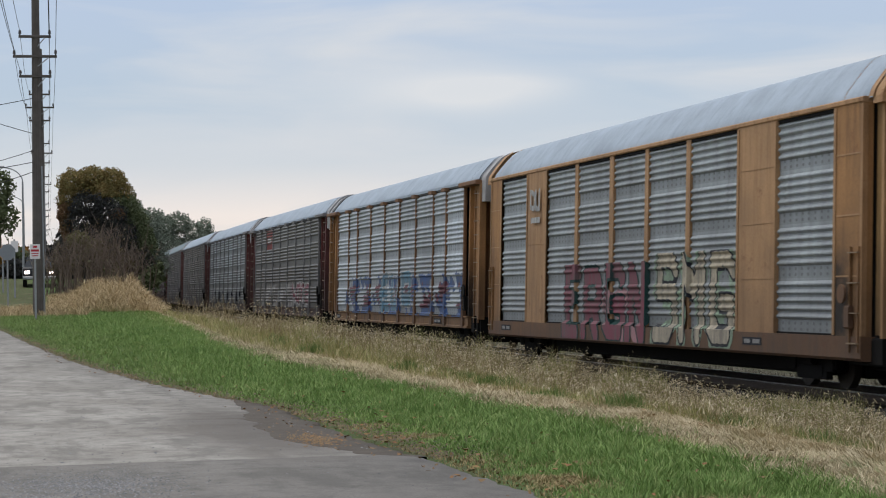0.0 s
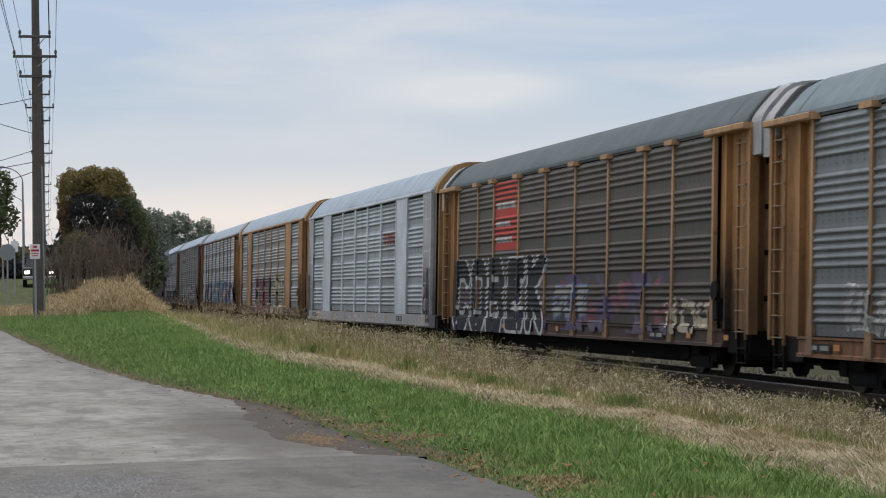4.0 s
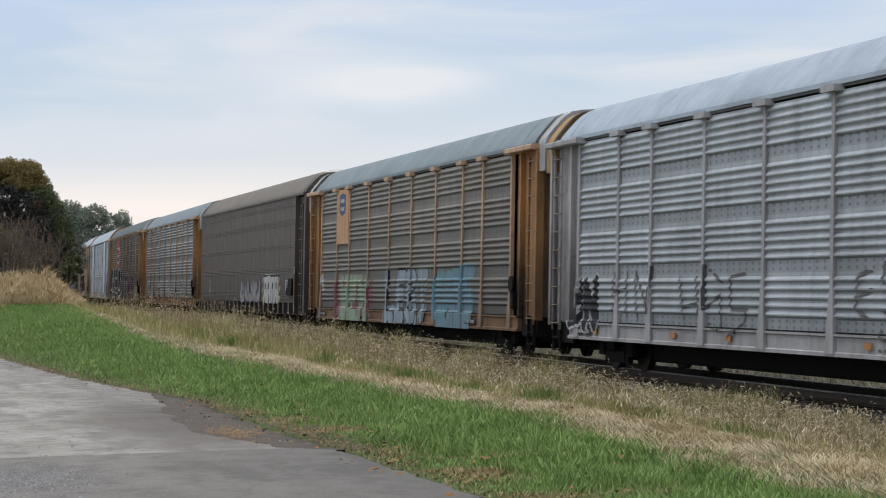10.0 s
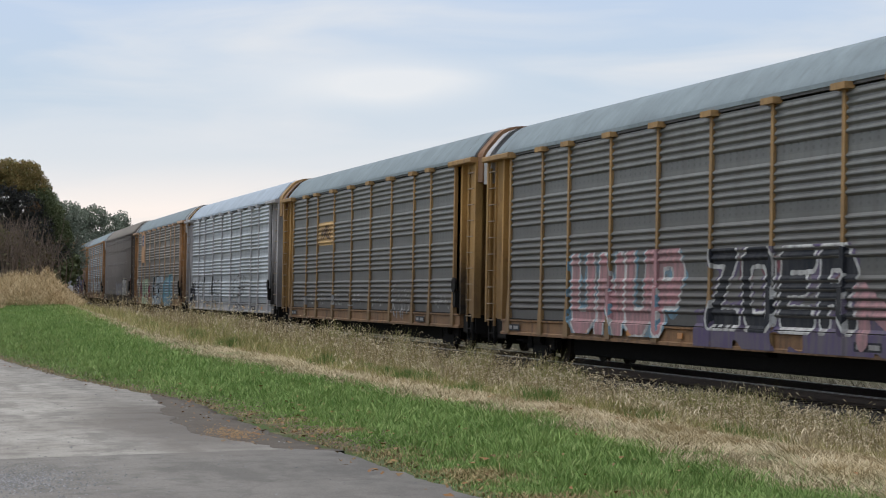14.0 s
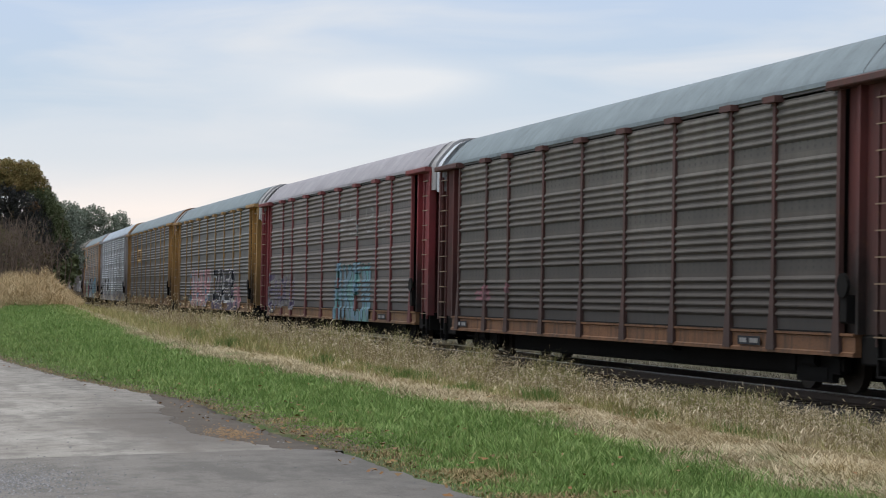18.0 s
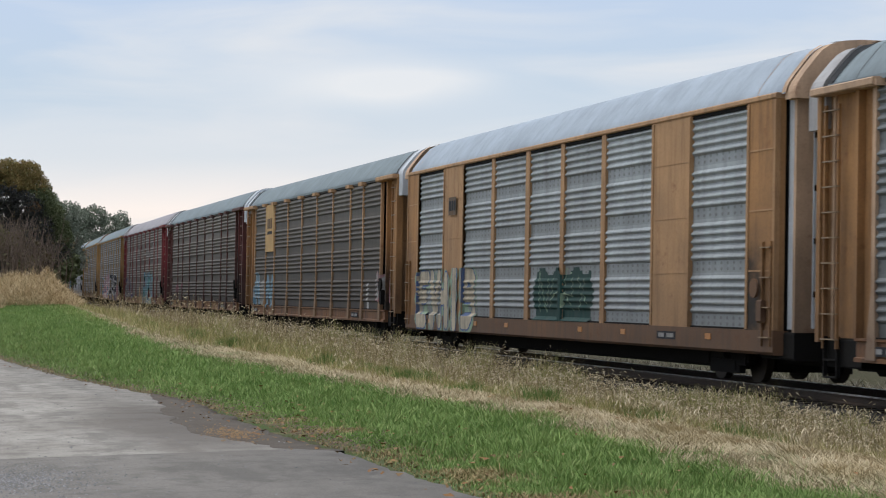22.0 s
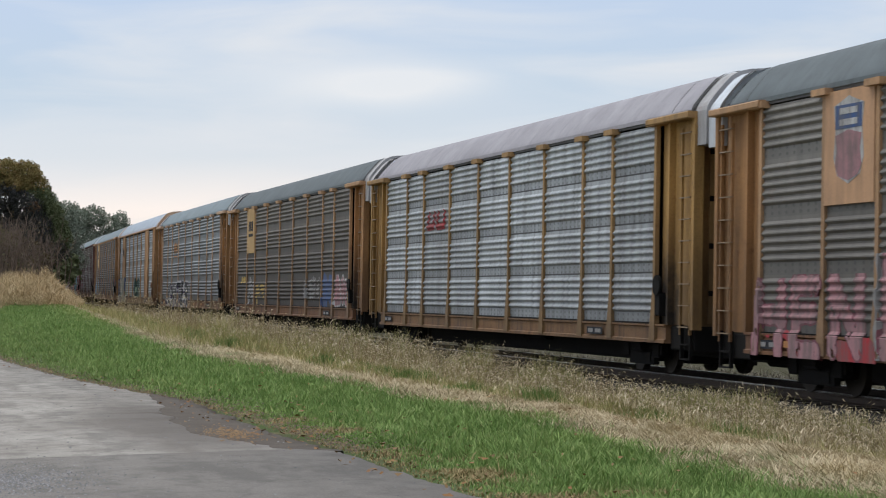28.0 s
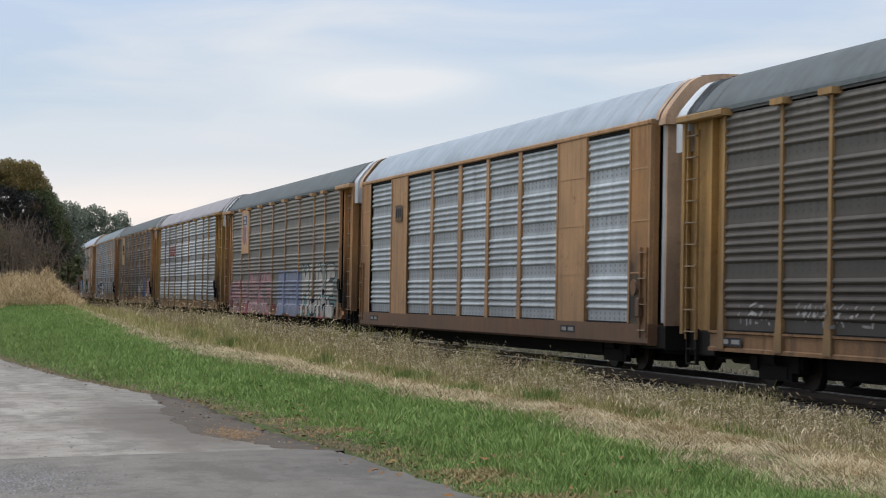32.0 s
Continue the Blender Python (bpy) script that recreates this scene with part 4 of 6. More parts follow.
    return tagged(new(name, me), label, category, kind="stuff")


def scatter(n, x0, x1, fall=1.0):
    """Distances from the camera, thinning with distance."""
    u = rng.uniform(0, 1, n)
    return -(x0 ** (1 - fall) + u * (x1 ** (1 - fall) - x0 ** (1 - fall))) ** (1 / (1 - fall)) if fall != 1 else -x0 * (x1 / x0) ** u


# limits of the mown lawn and of the rough growth, by distance along the road
def lawn_end(x):
    return np.interp(-x, [14, 16, 17.4, 18.7, 20.3, 22.8, 24.9, 28.6, 34, 38.6, 43, 47, 58.6, 78, 96, 112], [7.1, 7.0, 7.12, 7.25, 7.36, 7.6, 7.77, 7.67, 7.65, 7.6, 7.43, 7.1, 7.4, 8.3, 9.2, 9.8])


def rough_start(x):
    return np.interp(-x, [14, 20, 25, 30, 36, 40, 48, 51, 58, 64, 78, 112], [9.3, 9.5, 9.5, 8.9, 8.85, 8.55, 9.0, 8.5, 8.0, 8.1, 8.75, 10.2])


# mown lawn: tufts lean together, and the mower leaves longer wisps in places
n = 250000
x = scatter(n, 13.0, 112.0)
lo = np.interp(x, EDGE_X, EDGE_Y)
y = lo + rng.uniform(0, 1, n) * (lawn_end(x) + 0.5 - lo)
pat, fine, tuft = gn(x, y, 0.45, 1.0), gn(x, y, 2.2, 5.0), gn(x, y, 4.6, 9.0)
edge = np.clip((y - lo) / 1.1, 0, 1)
over = (y - lawn_end(x)) / 0.45 + (fine - 0.5) * 2.2 + (pat - 0.5) * 1.4
near = np.clip((x + 29) / 4, 0, 1)
brown = (1 - (y - lo) / (0.35 + 0.5 * near)) + (gn(x, y, 1.1, 3.0) - 0.5) * 3.0 + rng.normal(0, 0.25, n)
bald = (edge < 0.4) & (rng.uniform(0, 1, n) > edge * 1.6 + 0.15)
straw = (over > rng.normal(0, 0.35, n)) & ~bald
litter = (brown > 0.35) & ~straw & ~bald
green = ~straw & ~litter & ~bald & (rng.uniform(0, 1, n) < 0.35 + 0.9 * tuft)
h = rng.uniform(0.03, 0.10, n) * (0.55 + 1.0 * tuft) * (0.7 + 0.6 * fine) * (0.4 + 0.6 * edge)
h = np.where(rng.uniform(0, 1, n) > 0.985, h * 1.9, h)
w = rng.uniform(0.006, 0.012, n) * (1 + (-x) / 60)
comb = 12.0 * gn(x, y, 1.7, 13.0) + rng.normal(0, 1.5, n)
P, q, t3 = blades(x[green], y[green], h[green], w[green], rng.uniform(0.2, 1.0, green.sum()), az=comb[green])
grass_object("lawn_grass", P, q, t3, BLADE_GREEN, "green mown grass on the roadside verge", "grass")
P, q, t3 = blades(x[straw], y[straw], h[straw] * 0.9, w[straw], rng.uniform(0.4, 1.6, straw.sum()), az=comb[straw])
grass_object("dry_grass", P, q, t3, BLADE_STRAW, "dry straw-coloured grass along the lawn's edge", "grass")
P, q, t3 = blades(x[litter], y[litter], h[litter] * 0.7, w[litter], rng.uniform(0.5, 2.0, litter.sum()))
grass_object("withered_grass", P, q, t3, BLADE_BROWN, "withered brown grass along the road's edge", "grass")

# flattened straw between the lawn and the rough growth
n = 70000
x = scatter(n, 13.0, 108.0, 1.3)
lo, hi = lawn_end(x), rough_start(x)
y = lo - 0.15 + rng.beta(1.3, 1.1, n) * (hi - lo + 0.9)
fine = gn(x, y, 1.6, 45.0)
keep = rng.uniform(0, 1, n) < np.clip(0.55 + 3.0 * (gn(x, y, 0.6, 49.0) - 0.45) + np.clip((x + 31) / 3, 0, 1), 0.2, 1.0)
x, y, fine, n = x[keep], y[keep], fine[keep], int(keep.sum())
comb = 9.0 * gn(x, y, 1.2, 47.0) + rng.normal(0, 0.9, n)
P, q, t3 = blades(x, y, rng.uniform(0.025, 0.10, n) * (0.4 + 1.2 * fine), rng.uniform(0.005, 0.010, n) * (1 + (-x) / 80), rng.uniform(0.6, 2.6, n), az=comb)
grass_object("flattened_straw", P, q, t3, BLADE_STRAW, "pale flattened straw along the verge", "grass")

# rough growth between the straw and the track: low tangle, then clumps, taller farther up the line
TALL = lambda x: np.interp(-x, [14, 20, 26, 34, 42, 50, 62, 112], [0.95, 1.0, 1.05, 1.02, 1.18, 1.52, 1.78, 1.85])
n = 60000
x = scatter(n, 13.0, 112.0, 0.95)
lo, hi = rough_start(x), np.interp(-x, -LX, LY) - 2.2
y = lo - 0.2 + rng.beta(1.05, 0.95, n) * (hi - lo + 0.2)
fine = gn(x, y, 1.3, 15.0)
h = rng.uniform(0.06, 0.26, n) * (0.35 + 1.2 * fine) * TALL(x)
w = rng.uniform(0.005, 0.010, n) * (1 + (-x) / 60)
dry = fine + rng.normal(0, 0.2, n) + np.interp(-x, [24, 40], [0.12, -0.08]) > 0.42
for pick, mat, name, text in ((dry, BLADE_TAN, "tall_dry_grass", "dry grass tangle beside the track"), (~dry, BLADE_WEED, "low_weeds", "low green and tan weeds beside the track")):
    P, q, t3 = blades(x[pick], y[pick], h[pick], w[pick], rng.uniform(0.2, 1.3, pick.sum()))
    grass_object(name, P, q, t3, mat, text, "weeds")


PLUMES = []


def clumps(cx, cy, rad, height, count):
    """Tufts of arching blades that lean out of their middle."""
    i = np.repeat(np.arange(len(cx)), count)
    m = len(i)
    a, r = rng.uniform(0, 6.283, m), np.abs(rng.normal(0, 0.55, m))
    x, y = cx[i] + np.cos(a) * r * rad[i], cy[i] + np.sin(a) * r * rad[i]
    h = height[i] * np.clip(1.08 - 0.38 * r ** 2, 0.25, 1.1) * rng.uniform(0.45, 1.0, m)
    w = rng.uniform(0.005, 0.010, m) * (1 + (-x) / 55)
    PLUMES.append((x[::3], y[::3], h[::3] * rng.uniform(0.75, 1.0, len(x[::3]))))
    return blades(x, y, h, w, rng.uniform(0.05, 0.6, m) * (0.5 + 0.6 * r), az=a + rng.normal(0, 0.7, m))


n = 620
cx = scatter(n, 14.0, 110.0, 0.75)
lo, hi = rough_start(cx), np.interp(-cx, -LX, LY) - 2.3
v = rng.beta(1.3, 0.85, n)
cy = lo + 0.15 + v * (hi - lo - 0.15)
tall = rng.uniform(0.32, 0.66, n) * TALL(cx) * (0.42 + 0.72 * v) * np.clip(0.1 + 3.6 * (gn(cx, cy, 0.42, 61.0) - 0.2), 0.4, 1.22)
rad = rng.uniform(0.22, 0.55, n) * (0.8 + (-cx) / 90)
tint = gn(cx, cy, 0.33, 65.0) + rng.normal(0, 0.13, n) + np.interp(-cx, [20, 30, 45], [-0.16, -0.05, 0.12])
kinds = ((tint > 0.44, BLADE_WEED, "tall_weeds", "tall yellow-green weeds beside the track"), ((tint <= 0.44) & (tint > 0.2), BLADE_TAN, "tan_weeds", "tall tan seeding grass beside the track"), (tint <= 0.2, BLADE_STRAW, "straw_clumps", "pale straw clumps beside the track"))
own = {"tall_weeds": ((-33.6, 12.3, 0.7, 0.8), (-32.2, 11.9, 0.6, 0.66), (-31.0, 11.9, 0.6, 0.55)), "tan_weeds": ((-24.9, 11.8, 0.7, 0.5), (-23.6, 11.5, 0.6, 0.45), (-35.0, 11.6, 0.6, 0.6)), "straw_clumps": ()}
for pick, mat, name, text in kinds:
    extra = np.array(own[name]).reshape(-1, 4)
    args = [np.concatenate([a[pick], extra[:, j]]) for j, a in enumerate((cx, cy, rad, tall))]
    P, q, t3 = clumps(*args, 300)
    grass_object(name, P, q, t3, mat, text, "weeds")
# feathery seed plumes that nod over the clumps
px, py, pu = (np.concatenate([p[i] for p in PLUMES]) for i in range(3))
n = len(px)
P, q, t3 = blades(px + rng.normal(0, 0.04, n), py + rng.normal(0, 0.04, n), rng.uniform(0.03, 0.085, n), rng.uniform(0.008, 0.015, n) * (1 + (-px) / 90), rng.uniform(0.4, 2.2, n), up=pu)
grass_object("seed_plumes", P, q, t3, SEED, "feathery tan seed plumes over the weeds", "weeds")
# leafy green clumps low among the dry growth
gx2 = np.concatenate([[-28.9, -28.3, -29.6, -22.4, -22.9, -25.6, -36.5, -41.0, -45.0, -52.0], scatter(46, 19.0, 95.0, 0.8)])
gy2 = np.concatenate([[11.3, 11.1, 11.5, 9.9, 10.1, 10.4, 9.4, 9.3, 9.6, 9.2], np.zeros(46)])
gy2[10:] = rough_start(gx2[10:]) + rng.uniform(0.1, 2.6, 46)
P, q, t3 = clumps(gx2, gy2, rng.uniform(0.3, 0.6, 56), rng.uniform(0.2, 0.36, 56), 320)
grass_object("green_weed_clumps", P, q, t3, BLADE_LEAFY, "green leafy clumps among the dry weeds", "weeds")

# rough growth added on the far side of the track to hide the bright ground
n = 16000
d = scatter(n, 10.0, 130.0, 0.8)
o = rng.uniform(3.2, 5.5, n)
x, y = np.interp(-d, LINE, LX), np.interp(-d, LINE, LY) + o
P, q, t3 = blades(x, y, rng.uniform(0.1, 0.34, n), rng.uniform(0.02, 0.04, n), rng.uniform(0.4, 1.4, n))
grass_object("far_side_weeds", P, q, t3, FAR_STRAW, "rough weeds on the far side of the track", "weeds")


def foxtails(name, n, xa, xb, ylo, yhi, hlo, hhi, label):
    """Thin arching stems with drooping bristly heads."""
    x = scatter(n, xa, xb, 0.9)
    y = ylo(x) + rng.beta(1.9, 0.85, n) * (yhi(x) - ylo(x))
    fine = gn(x, y, 0.9, 21.0)
    ok = rng.uniform(0, 1, n) < 0.15 + 1.1 * fine
    x, y, fine = x[ok], y[ok], fine[ok]
    n = len(x)
    h = rng.uniform(hlo, hhi, n) * (0.6 + 0.75 * fine) * TALL(x) * np.interp(-x, [17, 30], [1.05, 1.0])
    z = ZG(x, y) - 0.02
    az = rng.uniform(0, 6.283, n)
    cx, cy = np.cos(az), np.sin(az)
    wd = 0.0008 + 0.00003 * (-x)
    px, py = -cy * wd, cx * wd
    lean = rng.uniform(0.15, 0.55, n) * h
    st = [(0.0, 0.0), (0.4, 0.6), (1.0, 1.0)]
    P = np.empty((n, 6 + 10, 3))
    for i, (a, b) in enumerate(st):
        bx, by, bz = x + cx * lean * a, y + cy * lean * a, z + h * b
        P[:, 2 * i] = np.stack([bx - px, by - py, bz], 1)
        P[:, 2 * i + 1] = np.stack([bx + px, by + py, bz], 1)
    L = rng.uniform(0.04, 0.095, n)
    droop = rng.uniform(-1.1, 0.6, n)
    r = rng.uniform(0.0025, 0.0055, n) * (1 + (-x) / 70)
    hx, hy, hz = x + cx * lean, y + cy * lean, z + h
    ax, azz = np.cos(droop), np.sin(droop)
    P[:, 6] = np.stack([hx, hy, hz], 1)
    for k, f in ((0, 0.35), (1, 0.75)):
        mx, my, mz = hx + cx * L * f * ax, hy + cy * L * f * ax, hz + L * f * azz
        rr = r * (1.0 if k == 0 else 0.8)
        P[:, 7 + 4 * k] = np.stack([mx - cy * rr, my + cx * rr, mz], 1)
        P[:, 8 + 4 * k] = np.stack([mx - cx * azz * rr, my - cy * azz * rr, mz + rr * ax], 1)
        P[:, 9 + 4 * k] = np.stack([mx + cy * rr, my - cx * rr, mz], 1)
        P[:, 10 + 4 * k] = np.stack([mx + cx * azz * rr, my + cy * azz * rr, mz - rr * ax], 1)
    P[:, 15] = np.stack([hx + cx * L * ax, hy + cy * L * ax, hz + L * azz], 1)
    o = np.arange(n)[:, None] * 16
    e = np.arange(n)[:, None] * 6
    grass_object(name + "_stems", P[:, :6].reshape(-1, 3), np.concatenate([np.hstack([e, e + 1, e + 3, e + 2]), np.hstack([e + 2, e + 3, e + 5, e + 4])]), np.zeros((0, 3), int), STEMS, "thin brown arching weed stems beside the track", "weeds")
    P = P[:, 6:]
    o = np.arange(n)[:, None] * 10 - 6
    quads, tris = [], []
    for i in range(4):
        j = (i + 1) % 4
        quads.append(np.hstack([o + 7 + i, o + 7 + j, o + 11 + j, o + 11 + i]))
        tris += [np.hstack([o + 6, o + 7 + j, o + 7 + i]), np.hstack([o + 15, o + 11 + i, o + 11 + j])]
    grass_object(name, P.reshape(-1, 3), np.concatenate(quads), np.concatenate(tris), SEED, label, "weeds")


foxtails("foxtail_weeds", 38000, 13.0, 112.0, lambda x: rough_start(x) + 0.1, lambda x: np.interp(-x, -LX, LY) - 2.15, 0.28, 0.66, "foxtail weeds with pale seed heads beside the track")

# tall dry growth heaped up far along the verge, with bare brush behind
BLADE_RUST = islands("rusty_straw_blades", [(0.30, 0.205, 0.105), (0.45, 0.335, 0.185), (0.64, 0.51, 0.33), (0.38, 0.30, 0.165)])


def heaped_growth(name, n, mid, half, spans, mat, label):
    """Matted stalks one above the other; spans: (bearing, height of the heap there)."""
    b, d = rng.uniform(spans[0][0], spans[-1][0], n), mid + half * rng.uniform(-1, 1, n)
    top = np.interp(b, [p[0] for p in spans], [p[1] for p in spans]) * np.sqrt(np.clip(1 - ((d - mid) / half) ** 2, 0.02, 1))
    a = np.radians(b)
    x, y = np.sin(a) * d, np.cos(a) * d
    top = top * (0.25 + 1.45 * gn(x, y, 0.95, 31.0) ** 1.3)
    up = top * rng.uniform(0, 1, n) ** 0.7
    P, q, t3 = blades(x, y, rng.uniform(0.1, 0.36, n), rng.uniform(0.014, 0.03, n), rng.uniform(0.3, 2.2, n), up=up)
    grass_object(name, P, q, t3, mat, label, "grass")


heaped_growth("tall_straw_growth", 30000, 112, 9.0, ((-87.6, 0.05), (-87.1, 0.3), (-86.7, 0.9), (-86.3, 1.2), (-85.8, 1.25), (-85.3, 1.0), (-84.9, 0.55), (-84.6, 0.25)), BLADE_RUST, "tall straw-coloured dead growth heaped on a bank")
heaped_growth("dry_growth_by_the_pole", 5000, 104, 5.0, ((-88.9, 0.03), (-88.3, 0.1), (-87.6, 0.22), (-87.0, 0.25), (-86.6, 0.1)), BLADE_RUST, "low dead growth round the foot of the pole")

# fallen leaves
LEAF_FALL = islands("fallen_leaves", [(0.17, 0.07, 0.03), (0.24, 0.12, 0.05), (0.13, 0.085, 0.05), (0.30, 0.19, 0.08)])
n = 480
x = scatter(n, 14.0, 60.0)
lo = np.interp(x, EDGE_X, EDGE_Y)
y = lo - 0.5 + rng.beta(0.8, 2.2, n) * 6.5
extra = 90
x[:extra], y[:extra] = rng.uniform(-31.5, -20.5, extra), rng.normal(4.25, 0.28, extra)
z = ZG(x, y) + rng.uniform(0.02, 0.06, n)
a, r = rng.uniform(0, 6.283, n), rng.uniform(0.010, 0.030, n)
P = np.empty((n, 4, 3))
for i in range(4):
    rr = r * (1.5 if i % 2 == 0 else 0.8)
    P[:, i] = np.stack([x + np.cos(a + i * 1.571) * rr, y + np.sin(a + i * 1.571) * rr, z + rng.uniform(0, 0.03, n)], 1)
o = np.arange(n)[:, None] * 4
grass_object("fallen_leaves", P.reshape(-1, 3), np.hstack([o, o + 1, o + 2, o + 3]), np.empty((0, 3), int), LEAF_FALL, "fallen brown and orange leaves on the verge", "leaves")
GRIT = islands("road_grit", [(0.05, 0.05, 0.055), (0.13, 0.13, 0.135), (0.27, 0.275, 0.285)])
CLOD = islands("edge_clods", [(0.04, 0.032, 0.025), (0.085, 0.062, 0.042), (0.17, 0.12, 0.075)])
LITTER = islands("leaf_litter", [(0.11, 0.065, 0.035), (0.20, 0.125, 0.06), (0.28, 0.18, 0.09)])


def pebbles(name, n, x, y, r, mat, label, category, flat=0.7):
    """Small angular bits lying on the ground."""
    z = ZG(x, y) + 0.024
    a = rng.uniform(0, 6.283, n)
    P = np.empty((n, 5, 3))
    for i in range(4):
        rr = r * rng.uniform(0.7, 1.2, n)
        P[:, i] = np.stack([x + np.cos(a + i * 1.571) * rr, y + np.sin(a + i * 1.571) * rr, z], 1)
    P[:, 4] = np.stack([x + rng.normal(0, 0.2, n) * r, y + rng.normal(0, 0.2, n) * r, z + r * flat], 1)
    o = np.arange(n)[:, None] * 5
    t3 = np.concatenate([np.hstack([o + i, o + (i + 1) % 4, o + 4]) for i in range(4)])
    grass_object(name, P.reshape(-1, 3), np.empty((0, 4), int), t3, mat, label, category)


n = 3600
pebbles("road_gravel", n, rng.normal(-18.9, 0.75, n), rng.normal(1.0, 0.5, n) + 0.0, rng.uniform(0.006, 0.016, n), GRIT, "loose pale gravel on the side road", "gravel")
n = 900
pebbles("road_crumbs", n, scatter(n, 15.0, 60.0), rng.uniform(-0.5, 4.3, n), rng.uniform(0.005, 0.018, n), GRIT, "loose stone crumbs on the road", "gravel")
n = 420
pebbles("leaf_litter", n, rng.normal(-23.5, 0.55, n), rng.normal(3.82, 0.13, n), rng.uniform(0.008, 0.02, n), LITTER, "brown leaf litter at the broken road edge", "leaves", 0.5)
n = 4000
xx = scatter(n, 20.5, 70.0)
pebbles("edge_debris", n, xx, np.interp(xx, EDGE_X, EDGE_Y) + rng.gamma(1.6, 0.2, n) - 0.12, rng.uniform(0.007, 0.022, n), CLOD, "brown litter and clods along the road edge", "litter", 0.6)
tagged(part("soil_patch", strip([(-20.9, 4.5), (-22, 4.35), (-25, 4.3), (-28, 4.35), (-31, 4.4), (-33, 4.15)], 3.1, 0.006), SOIL, smooth=True), "dark bare soil beside the broken road edge", "soil", kind="structure")

# ---- trees ----
BARK = plain("grey_brown_bark", (0.10, 0.08, 0.06), 0.95, vary=0.5, scale=5, bmp=0.8)
LEAF_AUTUMN = islands("olive_and_rust_leaves", [(0.15, 0.13, 0.05), (0.26, 0.20, 0.075), (0.37, 0.21, 0.085), (0.18, 0.175, 0.065)])
LEAF_RUST = islands("rust_brown_leaves", [(0.14, 0.075, 0.04), (0.22, 0.11, 0.055), (0.16, 0.12, 0.06)])
# dark tints paint in the shaded hollow of the crown
LEAF_SHADE = islands("shade_dark_leaves", [(0.030, 0.030, 0.036), (0.045, 0.043, 0.048), (0.048, 0.052, 0.038)])
LEAF_GREEN = islands("dull_green_leaves", [(0.06, 0.078, 0.036), (0.10, 0.125, 0.06), (0.15, 0.17, 0.085)])
LEAF_OLIVE = islands("olive_shrub_leaves", [(0.10, 0.10, 0.045), (0.15, 0.14, 0.06), (0.19, 0.16, 0.08)])
# greyed and lightened tints paint the haze of distance into the leaves
LEAF_HAZE = islands("hazed_grey_green_leaves", [(0.13, 0.16, 0.12), (0.185, 0.215, 0.165), (0.24, 0.27, 0.21)])
LEAF_ORANGE = islands("orange_leaves", [(0.16, 0.06, 0.015), (0.28, 0.12, 0.02), (0.12, 0.09, 0.02)])


def leaf_cloud(blobs, n, size):
    """Small leaf clumps spread over ragged lobes: (x, y, z, rx, rz)."""
    vol = np.array([b[3] ** 2 * b[4] for b in blobs])
    P, q = [], []
    pick = rng.choice(len(blobs), n, p=vol / vol.sum())
    B = np.array(blobs)[pick]
    d = rng.normal(0, 1, (n, 3))
    d /= np.linalg.norm(d, axis=1)[:, None]
    r = rng.uniform(0.25, 1.0, n) ** 0.5
    lump = np.array([noise.noise(Vector(v) * 2.3 + Vector((k * 3.1, 0, 0))) for v, k in zip(d, pick)])
    r *= 1 + 0.38 * lump
    C = B[:, :3] + d * r[:, None] * B[:, [3, 3, 4]]
    u = rng.normal(0, 1, (n, 3))
    u /= np.linalg.norm(u, axis=1)[:, None]
    v = np.cross(u, rng.normal(0, 1, (n, 3)))
    v /= np.linalg.norm(v, axis=1)[:, None]
    s = rng.uniform(0.6, 1.3, n)[:, None] * size
    Q = np.stack([C - u * s - v * s * 0.4, C + u * s * 0.2 - v * s, C + u * s + v * s * 0.5, C - u * s * 0.3 + v * s], 1)
    o = np.arange(n)[:, None] * 4
    return Q.reshape(-1, 3), np.hstack([o, o + 1, o + 2, o + 3])


def crown_part(name, blobs, n, size, mat, parent, label=""):
    P, q = leaf_cloud(blobs, n, size)
    me = bpy.data.meshes.new(name)
    me.from_pydata(P.tolist(), [], q.tolist())
    me.materials.append(mat)
    ob = new(name, me)
    ob.parent = parent
    if label:
        tagged(ob, label)
    return ob


def tree(deg, dist, height, crowns, label, trunk_r=0.22, bare=0):
    """crowns: (material, leaf count, leaf size, lobes) with lobes in metres from the foot: across, deep, up, width, height."""
    x, y, z = bearing(deg, dist)
    t = thing("tree", label, "tree")
    t.matrix_basis = pose(x, y, z - 0.1, 0, 0, -deg)
    g = Geo()
    g.tube((0, 0, 0), (0.1, 0, height * 0.35), trunk_r, trunk_r * 0.7, 8).tube((0.1, 0, height * 0.34), (0.0, 0.1, height * 0.72), trunk_r * 0.7, trunk_r * 0.25, 7)
    part("trunk", g, BARK, t)
    for mat, n, size, lobes in crowns:
        for b in lobes[:6]:
            a = Vector((0.08, 0, height * random.uniform(0.25, 0.5)))
            e = Vector(b[:3])
            m = a.lerp(e, 0.5) + Vector((0, 0, 0.3))
            part("limb", Geo().tube(a, m, trunk_r * 0.4, trunk_r * 0.25, 5).tube(m, e, trunk_r * 0.25, 0.03, 5), BARK, t)
        crown_part("crown", lobes, n, size, mat, t)
    return t


